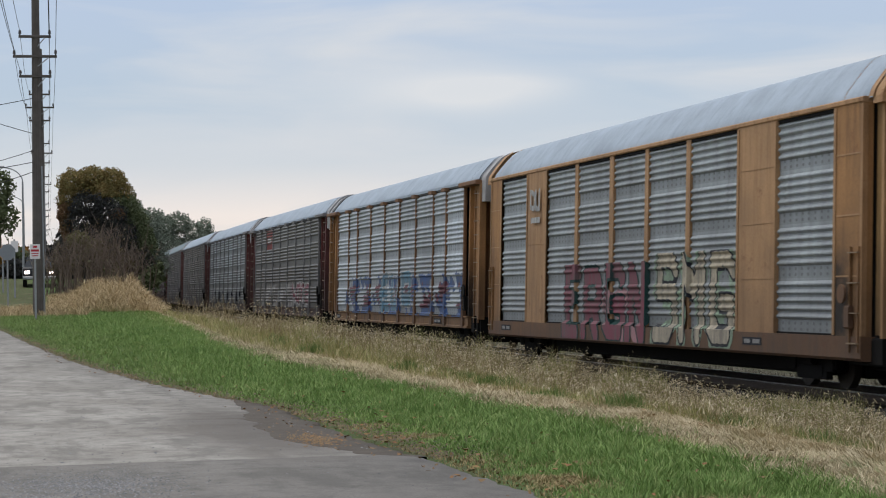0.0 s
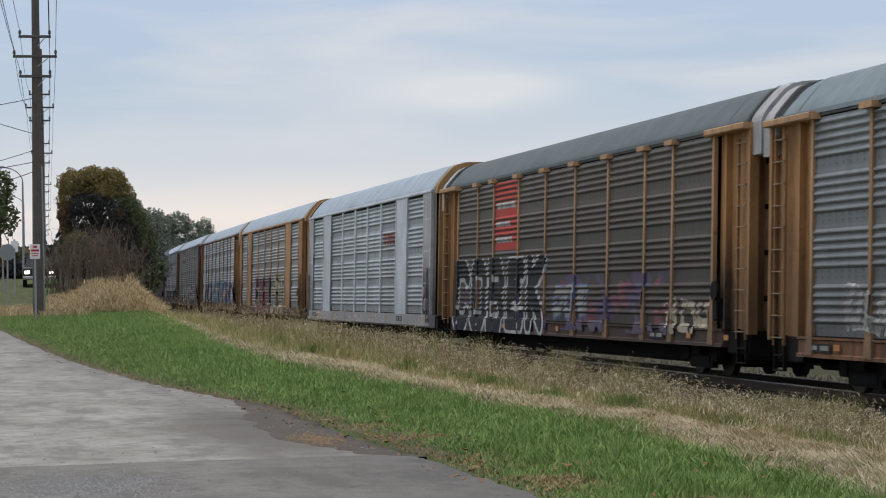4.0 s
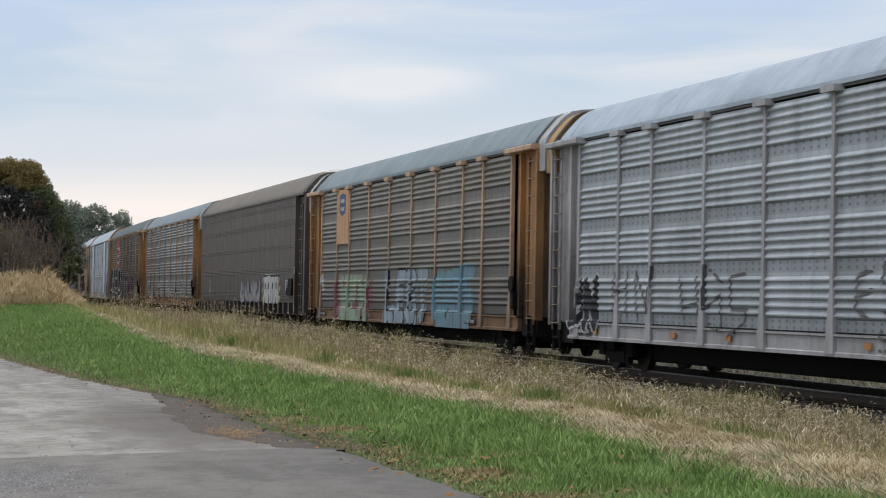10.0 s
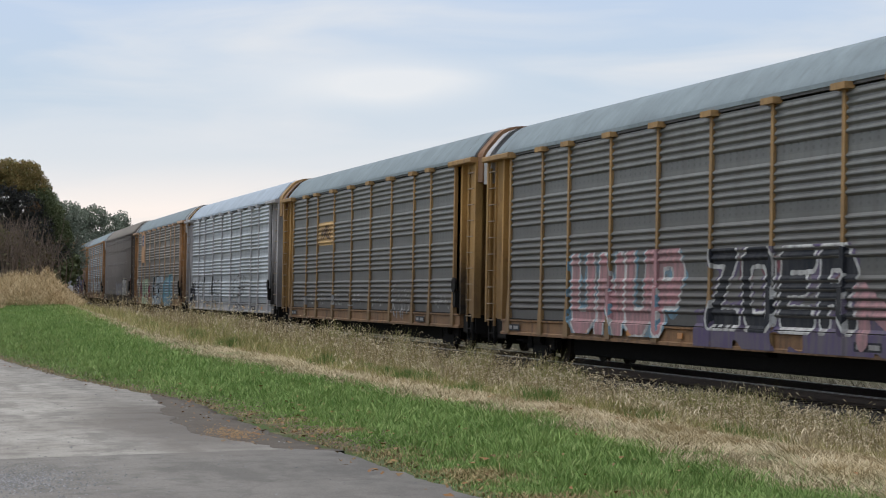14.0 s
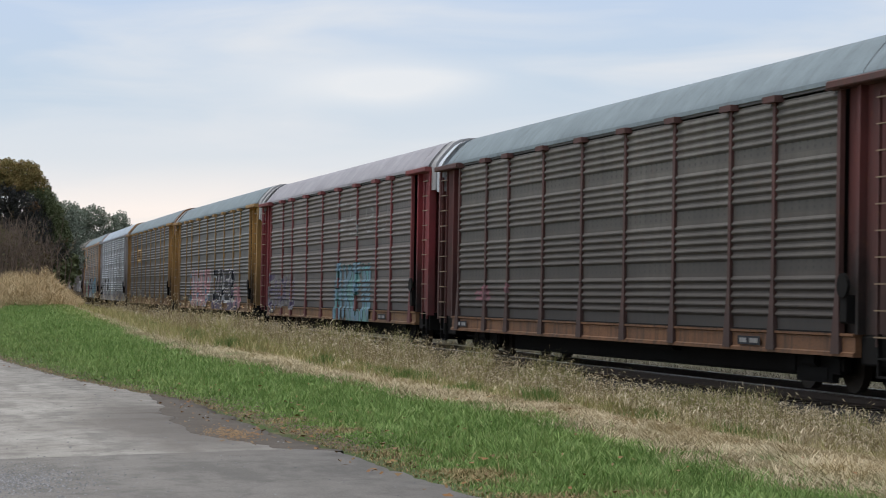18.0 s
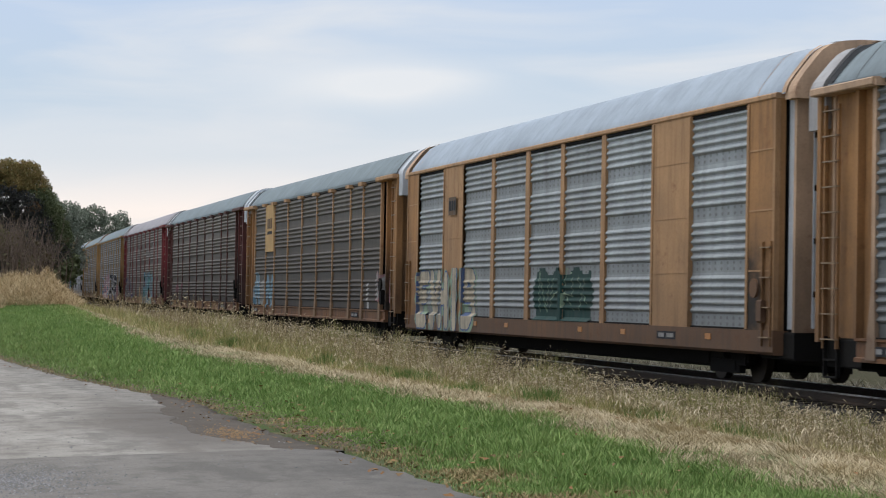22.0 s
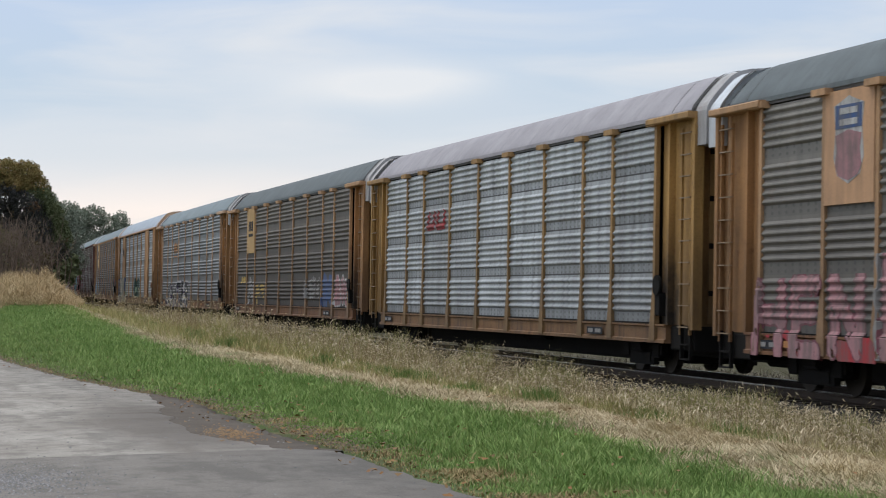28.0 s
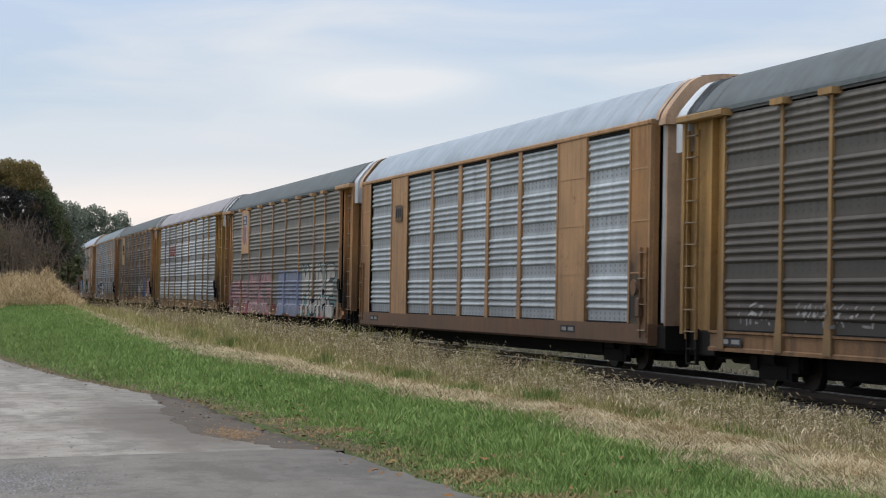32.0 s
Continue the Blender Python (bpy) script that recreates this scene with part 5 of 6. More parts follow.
random.seed(5)
tree(-86.35, 140, 7.6, [
    (LEAF_AUTUMN, 30000, 0.045, [(-1.4, 0, 6.5, 1.05, 0.8), (-0.2, 0, 6.75, 0.95, 0.75), (1.0, 0.2, 6.6, 0.95, 0.8), (-1.75, 0.3, 5.5, 0.75, 0.9), (1.75, 0.3, 5.8, 0.7, 0.7), (0.2, 0.3, 5.9, 1.3, 0.8)]),
    (LEAF_RUST, 9000, 0.045, [(-1.95, 0.1, 4.5, 0.5, 0.9), (-1.9, 0.1, 3.6, 0.45, 0.8), (1.3, -0.7, 4.4, 0.45, 0.4)]),
    (LEAF_SHADE, 30000, 0.05, [(-0.5, -0.5, 5.0, 1.25, 0.9), (0.7, -0.6, 4.4, 1.2, 1.0), (-0.8, -0.4, 4.0, 1.1, 1.0), (1.5, -0.2, 2.9, 1.3, 1.3), (0.2, -0.2, 2.4, 1.5, 1.3), (2.0, -0.1, 1.6, 1.5, 1.1)]),
    (LEAF_GREEN, 16000, 0.045, [(2.1, 0.2, 5.0, 0.65, 0.85), (2.5, 0.2, 3.9, 0.8, 1.0), (2.9, 0, 2.6, 0.85, 1.3), (1.5, 0.1, 5.2, 0.6, 0.6)]),
    (LEAF_OLIVE, 7000, 0.045, [(-1.1, -1.6, 2.75, 0.8, 0.55), (-0.4, -1.6, 2.4, 0.7, 0.5)]),
], "broad autumn tree with olive-rust top and shade painted into dark foliage", 0.26)
tree(-85.15, 151, 7.4, [(LEAF_HAZE, 20000, 0.06, [(-0.8, 0, 6.4, 1.2, 1.2), (0.5, 0, 5.9, 1.2, 1.1), (0.0, 0, 4.5, 1.6, 1.5), (0.3, 0.3, 3.0, 1.5, 1.5), (-1.2, 0, 4.6, 1.2, 1.6)])], "grey-green tree behind the dry bank", 0.18)
tree(-84.2, 262, 12.5, [(LEAF_HAZE, 20000, 0.10, [(-2.0, 0, 10.0, 1.8, 1.6), (-0.2, 0, 10.4, 1.6, 1.4), (1.6, 0, 9.5, 1.4, 1.3), (-1.5, 0, 7.5, 2.2, 2.0), (1.2, 0, 7.0, 2.0, 2.0), (2.6, 0, 7.9, 1.1, 1.2), (0, 0, 5, 2.5, 2.2)])], "grey-green tree beyond the curve of the track", 0.25)
tree(-83.55, 275, 11.0, [(LEAF_HAZE, 12000, 0.10, [(0.0, 0, 10.2, 1.1, 1.2), (0.4, 0, 8.7, 1.4, 1.2), (-0.6, 0, 7.6, 1.5, 1.4), (0, 0, 5.6, 2.2, 2.2)])], "slender grey-green tree beyond the track", 0.2)
tree(-88.85, 205, 11.5, [(LEAF_GREEN, 7000, 0.12, [(-1.8, 0, 9.8, 1.8, 1.8), (0.2, 0, 8.6, 1.3, 1.8), (-1.0, 0, 6.5, 2.0, 2.0), (0.9, 0, 5.8, 1.0, 1.6)])], "dark green tree across the road", 0.25)
tree(-87.3, 230, 4.2, [(LEAF_SHADE, 3600, 0.2, [(-1.5, 0, 2.7, 1.6, 1.3), (1.5, 0, 3.0, 1.8, 1.5), (0, 0, 1.8, 2.6, 1.3)])], "dark tree with shade-coloured leaves behind the utility poles", 0.2)
tree(-88.6, 245, 7.0, [(LEAF_ORANGE, 3000, 0.2, [(-2.5, 0, 3.4, 2.2, 1.4), (0.5, 0, 3.0, 2.2, 1.3), (2.5, 0, 2.6, 2.0, 1.3)])], "low orange autumn shrubbery tree across the road", 0.15)


TWIG = plain("brown_twigs", (0.17, 0.13, 0.105), 0.9, vary=0.4, scale=4)


def brush(deg, dist, n, height, width, mat_leaf, label):
    """Many bare whips rising from the ground with a few leaves."""
    x, y, z = bearing(deg, dist)
    t = thing("bush", label, "bush")
    t.matrix_basis = pose(x, y, z - 0.05, 0, 0, -deg)
    g, tips = Geo(), []
    for i in range(n):
        a = Vector((random.gauss(0, width * 0.3), random.gauss(0, 0.5), 0))
        h = height * random.uniform(0.55, 1.05)
        m = a + Vector((random.gauss(0, 0.25), random.gauss(0, 0.2), h * 0.5))
        e = m + Vector((random.gauss(0, 0.5), random.gauss(0, 0.3), h * 0.5))
        g.tube(a, m, 0.028, 0.02, 3).tube(m, e, 0.02, 0.008, 3)
        for _ in range(3):
            f = m.lerp(e, random.random())
            g.tube(f, f + Vector((random.gauss(0, 0.35), random.gauss(0, 0.2), random.uniform(0.2, 0.8))), 0.012, 0.005, 3)
            tips.append(f)
    part("branchwork", g, TWIG, t)
    crown_part("foliage", [(p.x, p.y, p.z, 0.35, 0.35) for p in tips], n * 5, 0.06, mat_leaf, t)


BRUSH_LEAF = islands("thin_brush_leaves", [(0.08, 0.07, 0.04), (0.12, 0.10, 0.055), (0.08, 0.085, 0.04), (0.15, 0.105, 0.07)])
for deg, dist, n, h, w in ((-87.2, 124, 70, 3.0, 2.2), (-86.6, 122, 80, 4.0, 2.6), (-86.1, 126, 70, 3.8, 2.4), (-85.6, 128, 60, 2.8, 2.2)):
    brush(deg, dist, n, h, w, BRUSH_LEAF, "bare brown brush with thin leaves")

# the dark hedges are added to shut out bright sky behind the brush
for deg, dist, h, mat, text in ((-89.3, 158, 2.6, LEAF_ORANGE, "orange autumn hedge across the road"), (-88.5, 162, 2.2, LEAF_GREEN, "dull green hedge across the road"), (-88.0, 156, 1.5, LEAF_SHADE, "dark hedge behind the poles"), (-87.2, 160, 2.6, LEAF_SHADE, "dark hedge behind the brush"), (-86.6, 150, 3.6, LEAF_SHADE, "dark hedge behind the brush"), (-86.0, 148, 3.4, LEAF_SHADE, "dark hedge behind the brush"), (-85.5, 146, 2.8, LEAF_GREEN, "dull green hedge behind the brush")):
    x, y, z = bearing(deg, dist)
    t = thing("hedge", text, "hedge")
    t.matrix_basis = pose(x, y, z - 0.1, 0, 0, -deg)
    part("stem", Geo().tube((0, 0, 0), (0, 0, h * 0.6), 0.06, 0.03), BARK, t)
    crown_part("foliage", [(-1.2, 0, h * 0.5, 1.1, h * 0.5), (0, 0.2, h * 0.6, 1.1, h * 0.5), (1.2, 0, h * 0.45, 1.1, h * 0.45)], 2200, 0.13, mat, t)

# ---- poles, wires, lamps, signs ----
WOOD = plain("weathered_pole_timber", (0.115, 0.102, 0.092), 0.95, vary=0.45, scale=3, bmp=0.6)
GALV = plain("galvanised_steel", (0.32, 0.33, 0.34), 0.5, 0.7, 0.15)
CERAMIC = plain("dark_insulator", (0.06, 0.05, 0.05), 0.4)
CABLE = plain("black_cable", (0.03, 0.03, 0.032), 0.6)
ARMS = ((13.35, 0.72), (12.45, 0.98), (11.55, 0.72))


def utility_pole(deg, dist, scale=1.0):
    x, y, z = bearing(deg, dist)
    p = thing("utility_pole", "tall weathered timber utility pole with three crossarms", "utility pole", "utility poles along the road")
    p.matrix_basis = pose(x, y, 0, 0, 0, -deg)
    part("shaft", Geo().tube((0, 0, z - 0.3), (0.05, 0, 16.5), 0.265, 0.165, 14), WOOD, p)
    for h, half in ARMS:
        arm = part("crossarm", Geo().box(-half, half, -0.22, -0.12, h - 0.06, h + 0.06, 0.01), WOOD, p)
        for sx in (-1, 1):
            part("insulator", Geo().tube((sx * (half - 0.06), -0.17, h + 0.06), (sx * (half - 0.06), -0.17, h + 0.2), 0.035, n=8).tube((sx * (half - 0.06), -0.17, h + 0.12), (sx * (half - 0.06), -0.17, h + 0.28), 0.075, 0.05, 8), CERAMIC, arm)
        part("brace", Geo().tube((0.12, -0.2, h - 0.45), (half * 0.62, -0.2, h - 0.05), 0.025, n=5), GALV, arm)
    part("cable_riser", Geo().tube((0.27, -0.1, z), (0.22, -0.1, 7.5), 0.05, n=6), GALV, p)
    return p


POLES = [(-87.86, 100), (-87.76, 152), (-87.72, 205), (-87.70, 262), (-87.69, 325), (-87.68, 395)]
pole = utility_pole(*POLES[0])
for deg, dist in POLES[1:]:
    x, y, z = bearing(deg, dist)
    copy_thing(pole, pose(x, y, z - 0.7, 0, 0, -deg))
back = copy_thing(pole, pose(26, -1.9, -0.7, 0, 0, 87))
feet = [(26.0, -1.9, -0.7)] + [(*bearing(d, r)[:2], 0.0 if i == 0 else bearing(d, r)[2] - 0.7) for i, (d, r) in enumerate(POLES)]


def wire(points, sag, r=0.011, n=12):
    g = Geo()
    for (a, b), s in zip(zip(points, points[1:]), sag):
        a, b = Vector(a), Vector(b)
        prev = a
        for i in range(1, n + 1):
            f = i / n
            p = a.lerp(b, f) - Vector((0, 0, 4 * s * f * (1 - f)))
            g.tube(prev, p, r, n=4)
            prev = p
    return g


for h, half in ARMS:
    for sx in (-1, 1):
        pts = [(fx, fy + sx * (half - 0.06), fz + h + 0.25) for fx, fy, fz in feet]
        tagged(part("overhead_wire", wire(pts, (1.6, 0.7, 0.7, 0.7, 0.7, 0.7)), CABLE), "thin black overhead power wire between poles", "wire", "overhead wires")
fx, fy, _ = feet[1]
for z0, z1 in ((8.94, 11.56), (8.25, 5.71), (7.3, 4.55), (10.6, 8.74), (7.71, 6.35)):
    tagged(part("service_wire", wire([(fx, fy, z0), (fx + 10, fy - 9, z1)], (0.25,), 0.016), CABLE), "black service cable running off across the road", "wire", "service cables")


def street_lamp(deg, dist, h, reach):
    x, y, z = bearing(deg, dist)
    s = thing("street_lamp", "tall grey steel street lamp with a curved arm", "street lamp", "street lamps")
    s.matrix_basis = pose(x, y, z, 0, 0, -deg)
    part("pole", Geo().tube((0, 0, -0.1), (0, 0, h - 1.0), 0.09, 0.06, 8), GALV, s)
    g, prev = Geo(), Vector((0, 0, h - 1.0))
    for i in range(1, 9):
        a = i / 8 * 1.45
        p = Vector((-reach * (1 - math.cos(a)) * 1.1, 0, h - 1.0 + 1.0 * math.sin(a)))
        g.tube(prev, p, 0.045, n=6)
        prev = p
    part("arm", g, GALV, s)
    part("lamp_head", Geo().box(prev.x - 0.65, prev.x + 0.05, -0.14, 0.14, prev.z - 0.05, prev.z + 0.1, 0.04), GALV, s)


street_lamp(-88.22, 150, 7.6, 1.3)
street_lamp(-88.2, 215, 8.4, 2.0)

SIGN_WHITE = plain("white_sign_sheet", (0.72, 0.70, 0.70), 0.5, vary=0.08)
SIGN_RED = plain("red_sign_ink", (0.45, 0.03, 0.04), 0.5, vary=0.1)
SIGN_BACK = plain("grey_sign_back", (0.24, 0.26, 0.28), 0.5, 0.5, 0.15)
SIGN_ORANGE = plain("orange_sign_sheet", (0.75, 0.28, 0.03), 0.5, vary=0.1)


def sign_base(deg, dist, h, label):
    x, y, z = bearing(deg, dist)
    s = thing("road_sign", label, "sign")
    s.matrix_basis = pose(x, y, z, 0, 0, -deg)
    part("post", Geo().box(-0.045, 0.045, -0.03, 0.03, -0.2, h, 0.008), GALV, s, "galvanised sign post")
    return s


s = sign_base(-87.93, 94.0, 3.15, "white sign plate with red lettering on a steel post")
plate = part("plate", Geo().box(-0.215, 0.215, -0.055, -0.035, 2.55, 3.17, 0.0), SIGN_WHITE, s)
for z0, z1, w in ((3.02, 3.11, 0.09), (2.86, 2.95, 0.17), (2.76, 2.80, 0.15), (2.66, 2.70, 0.13)):
    part("lettering_bar", Geo().box(-w, w, -0.061, -0.056, z0, z1), SIGN_RED, plate)
s = sign_base(-88.63, 112, 3.0, "grey back of an eight-sided sign on a steel post")
oc = Geo()
ring = [(0.43 * math.cos(math.pi / 8 + i * math.pi / 4), 2.75 + 0.43 * math.sin(math.pi / 8 + i * math.pi / 4)) for i in range(8)]
oc.v = [(a, d, b) for d in (-0.06, -0.04) for a, b in ring]
oc.f = [(i, (i + 1) % 8, 8 + (i + 1) % 8, 8 + i) for i in range(8)] + [tuple(range(8))[::-1], tuple(range(8, 16))]
part("plate", oc, SIGN_BACK, s)
s = sign_base(-88.75, 128, 2.6, "orange warning sign on a steel post")
dm = Geo()
ring = [(0.4, 2.3), (0, 2.7), (-0.4, 2.3), (0, 1.9)]
dm.v = [(a, d, b) for d in (-0.06, -0.04) for a, b in ring]
dm.f = [(i, (i + 1) % 4, 4 + (i + 1) % 4, 4 + i) for i in range(4)] + [(3, 2, 1, 0), (4, 5, 6, 7)]
part("plate", dm, SIGN_ORANGE, s)
s = sign_base(-88.45, 122, 3.2, "small white sign plate on a steel post")
part("plate", Geo().box(-0.2, 0.2, -0.055, -0.035, 2.5, 3.1), SIGN_WHITE, s)

# a dark pickup waiting with its headlights on
CAR_PAINT = plain("dark_car_paint", (0.02, 0.021, 0.024), 0.25, vary=0.1, bmp=0.0)
GLASS = plain("dark_car_glass", (0.02, 0.025, 0.03), 0.08, vary=0.1, bmp=0.0)
TYRE = plain("black_tyre", (0.02, 0.02, 0.02), 0.9)
LIGHT = plain("lit_headlight", (1.0, 0.78, 0.74), 0.3, emit=9.0)
x, y, z = bearing(-87.83, 134)
v = thing("pickup_truck", "dark pickup truck waiting with lit headlights", "pickup truck")
v.matrix_basis = pose(x, y, z + 0.03, 0, 0, 88)
part("body", Geo().box(-0.98, 0.98, 0.0, 5.3, 0.45, 1.05, 0.08).box(-0.96, 0.96, 0.02, 1.3, 0.95, 1.18, 0.08), CAR_PAINT, v).matrix_basis = pose(0, 0, 0, 0, 0, 0)
part("cab", Geo().add([(-0.9, 1.3, 1.05), (0.9, 1.3, 1.05), (0.9, 3.4, 1.05), (-0.9, 3.4, 1.05), (-0.72, 1.95, 1.8), (0.72, 1.95, 1.8), (0.72, 3.2, 1.8), (-0.72, 3.2, 1.8)], [(0, 1, 5, 4), (1, 2, 6, 5), (2, 3, 7, 6), (3, 0, 4, 7), (4, 5, 6, 7)]), GLASS, v)
part("bumper", Geo().box(-0.98, 0.98, -0.12, 0.1, 0.42, 0.62, 0.04), GALV, v)
for sx in (-1, 1):
    part("headlight", Geo().box(sx * 0.72 - 0.15, sx * 0.72 + 0.15, -0.03, 0.05, 0.78, 0.96, 0.03), LIGHT, v, "lit headlight")
    for wy in (0.95, 4.3):
        w = Geo()
        w.disc(wy, sx * 0.86 - 0.12, sx * 0.86 + 0.12, 0.36, 0.36)
        w.v = [(b, a, c) for a, b, c in w.v]
        part("wheel", w, TYRE, v)

# ---- paint marks and plates on the cars' near sides ----
def spray(name, rgb, fade=0.35):
    m, nt, bs = shader(name)
    n1, n2 = noise_tex(nt, 2.0, 5, 0.65), noise_tex(nt, 18, 3, 0.6)
    c = blend(nt, ramp(nt, n1, 0.35, 0.75), rgb, tuple(x * (1 - fade) + 0.10 * fade for x in rgb))
    c = blend(nt, maths(nt, "MULTIPLY", ramp(nt, n2, 0.5, 0.8), fade), c, (0.09, 0.085, 0.08))
    n3 = noise_tex(nt, 3.5, 5, 0.7, (1.5, 1.0, 0.3))
    c = blend(nt, maths(nt, "MULTIPLY", ramp(nt, n3, 0.42, 0.62), min(0.75, fade * 1.6)), c, (0.115, 0.11, 0.105))
    nt.links.new(c, bs.inputs["Base Color"])
    bs.inputs["Roughness"].default_value = 0.75
    bs.inputs["Specular IOR Level"].default_value = 0.15
    return m


INK = {k: spray("spray_" + k, c, 0.12 if k in ("black", "bottle") else 0.4) for k, c in {
    "black": (0.012, 0.015, 0.022), "white": (0.48, 0.49, 0.49), "pink": (0.36, 0.19, 0.21), "blue": (0.05, 0.10, 0.24), "sky": (0.13, 0.25, 0.34),
    "green": (0.25, 0.35, 0.25), "bottle": (0.012, 0.045, 0.042), "yellow": (0.45, 0.31, 0.07), "purple": (0.075, 0.055, 0.125), "turquoise": (0.11, 0.28, 0.29),
    "red": (0.36, 0.03, 0.04), "grey": (0.28, 0.28, 0.28), "lilac": (0.20, 0.225, 0.34), "cream": (0.43, 0.38, 0.29), "rose": (0.19, 0.055, 0.08), "orange": (0.44, 0.20, 0.06), "charcoal": (0.075, 0.075, 0.08), "brown": (0.13, 0.075, 0.035), "bone": (0.42, 0.41, 0.38), "paleblue": (0.27, 0.34, 0.40)}.items()}
PLATE_YELLOW = paint("yellow_sign_plate", (0.47, 0.31, 0.135), dirt=0.35, rust=0.05)
PLATE_TAN = paint("faded_tan_sign_plate", (0.50, 0.30, 0.17), dirt=0.35, rust=0.12)
SIGN_DULL_RED = paint("dull_dark_red_sign", (0.16, 0.032, 0.03), dirt=0.4, rust=0.1)
SIGN_SCARLET = paint("red_painted_sign", (0.42, 0.045, 0.035), dirt=0.3, rust=0.05)
FLUSH_POSTS = [(-13.25, -11.98), (-9.2, -7.12), (-4.22, -3.95), (-1.38, -1.12), (1.28, 1.6), (4.28, 4.55), (7.15, 9.2), (11.98, 13.25)]


def face_y(kind, X, Z):
    """How far out the near side stands at each place."""
    if kind is car_smooth:
        return np.full_like(X, 1.484)
    base, rib = (1.43, 0.042) if kind is car_posted else (1.45, 0.042)
    ph = np.mod(Z - (PANEL_HI - 4 * 0.985), 0.985) - 0.24
    k = np.where(ph >= 0, np.mod(ph, 0.148), 1.0)
    prof = np.interp(k, [0, 0.044, 0.066, 0.118, 0.13], [0, 1, 1, 0, 0])
    prof = np.where((ph < 0) | (ph > 5 * 0.148), 0, prof)
    Y = base + rib * prof
    if kind is car_posted:
        for p in POSTS + (-PANEL_END + 0.05, PANEL_END - 0.05):
            half = np.where(Z > 1.75, 0.075, 0.075 + (1.75 - Z) / 1.09 * 0.1)
            Y = np.where(np.abs(X - p) < half, base + 0.062 + np.where(Z < 1.75, 0.033, 0.0), Y)
        Y = np.where(Z < 1.0, np.maximum(Y, base + 0.065), Y)
        Y = np.where(np.abs(X) > PANEL_END + 0.05, np.where(Z < 1.0, base + 0.065, base - 0.09), Y)
    else:
        for a, b in FLUSH_POSTS:
            Y = np.where((X > a - 0.02) & (X < b + 0.02), base + 0.105, Y)
        Y = np.where(Z < 1.0, base + 0.105, Y)
    return Y


def side_grid(kind, x0, x1, z0, z1, step):
    """Grid lines over a side that fall on its ribs, bands and posts."""
    nx = max(2, int((x0 - x1) / step))
    xs, zs = list(np.linspace(x0, x1, nx + 1)), [z0, z1]
    if kind is not car_smooth:
        edges = [p + d for p in POSTS for d in (-0.077, -0.073, 0.073, 0.077)] if kind is car_posted else [e + d for ab in FLUSH_POSTS for e, d in zip(ab, (-0.022, 0.022))]
        xs += [e for e in edges if x1 < e < x0]
        for k in range(-1, 4):
            base = D0 + k * 0.985 + 0.24
            zs += [base - 0.24, base - 0.16, base - 0.08] + [base + j * 0.148 + d for j in range(5) for d in (0.0, 0.022, 0.044, 0.066, 0.092, 0.118)]
    else:
        zs += list(np.arange(z0, z1, step))
    zs = sorted({round(z, 4) for z in zs if z0 <= z <= z1})
    return np.array(sorted({round(x, 4) for x in xs}, reverse=True)), np.array(zs)


def decal(k, name, x0, x1, z0, z1, shade, mat, label="", lift=0.008, step=0.044, parent=None):
    """A skin of paint that follows the side; it lies where shade(X, Z) is above nought. x0 is the leading edge."""
    if x0 < x1:
        x0, x1 = x1, x0
    kind = CARS[k][0]
    xs, zs = side_grid(kind, x0, x1, z0, z1, step)
    X, Z = np.meshgrid(xs, zs, indexing="ij")
    val = shade(X, Z)
    val = np.where(val, 0.5, -0.5) if val.dtype == bool else val
    inside = val > 0
    idx = np.arange(X.size).reshape(X.shape)
    quad = np.stack([idx[:-1, :-1], idx[:-1, 1:], idx[1:, 1:], idx[1:, :-1]], -1).reshape(-1, 4)
    count = inside.ravel()[quad].sum(1)
    px, pz, pv = X.ravel(), Z.ravel(), val.ravel()
    faces = [tuple(f) for f in quad[count == 4].tolist()]
    more, seen = [], {}
    for f in quad[(count > 0) & (count < 4)].tolist():
        loop = []
        for a, b in zip(f, f[1:] + f[:1]):
            if pv[a] > 0:
                loop.append(a)
            if (pv[a] > 0) != (pv[b] > 0):
                key = (min(a, b), max(a, b))
                if key not in seen:
                    u = pv[a] / (pv[a] - pv[b])
                    seen[key] = X.size + len(more)
                    more.append((px[a] + (px[b] - px[a]) * u, pz[a] + (pz[b] - pz[a]) * u))
                loop.append(seen[key])
        if len(loop) > 2:
            faces.append(tuple(loop))
    if not faces:
        return None
    ax = np.concatenate([px, [m[0] for m in more]])
    az = np.concatenate([pz, [m[1] for m in more]])
    used = np.unique(np.concatenate([np.array(f) for f in faces]))
    slot = np.zeros(len(ax), int)
    slot[used] = np.arange(len(used))
    ax, az = ax[used], az[used]
    V = np.stack([ax, face_y(kind, ax, az) + lift, az], 1)
    me = bpy.data.meshes.new(name)
    me.from_pydata(V.tolist(), [], [tuple(slot[list(f)].tolist()) for f in faces])
    me.materials.append(mat)
    ob = new(name, me)
    ob.parent = parent or TRAIN[k]
    if label:
        tagged(ob, label)
    return ob


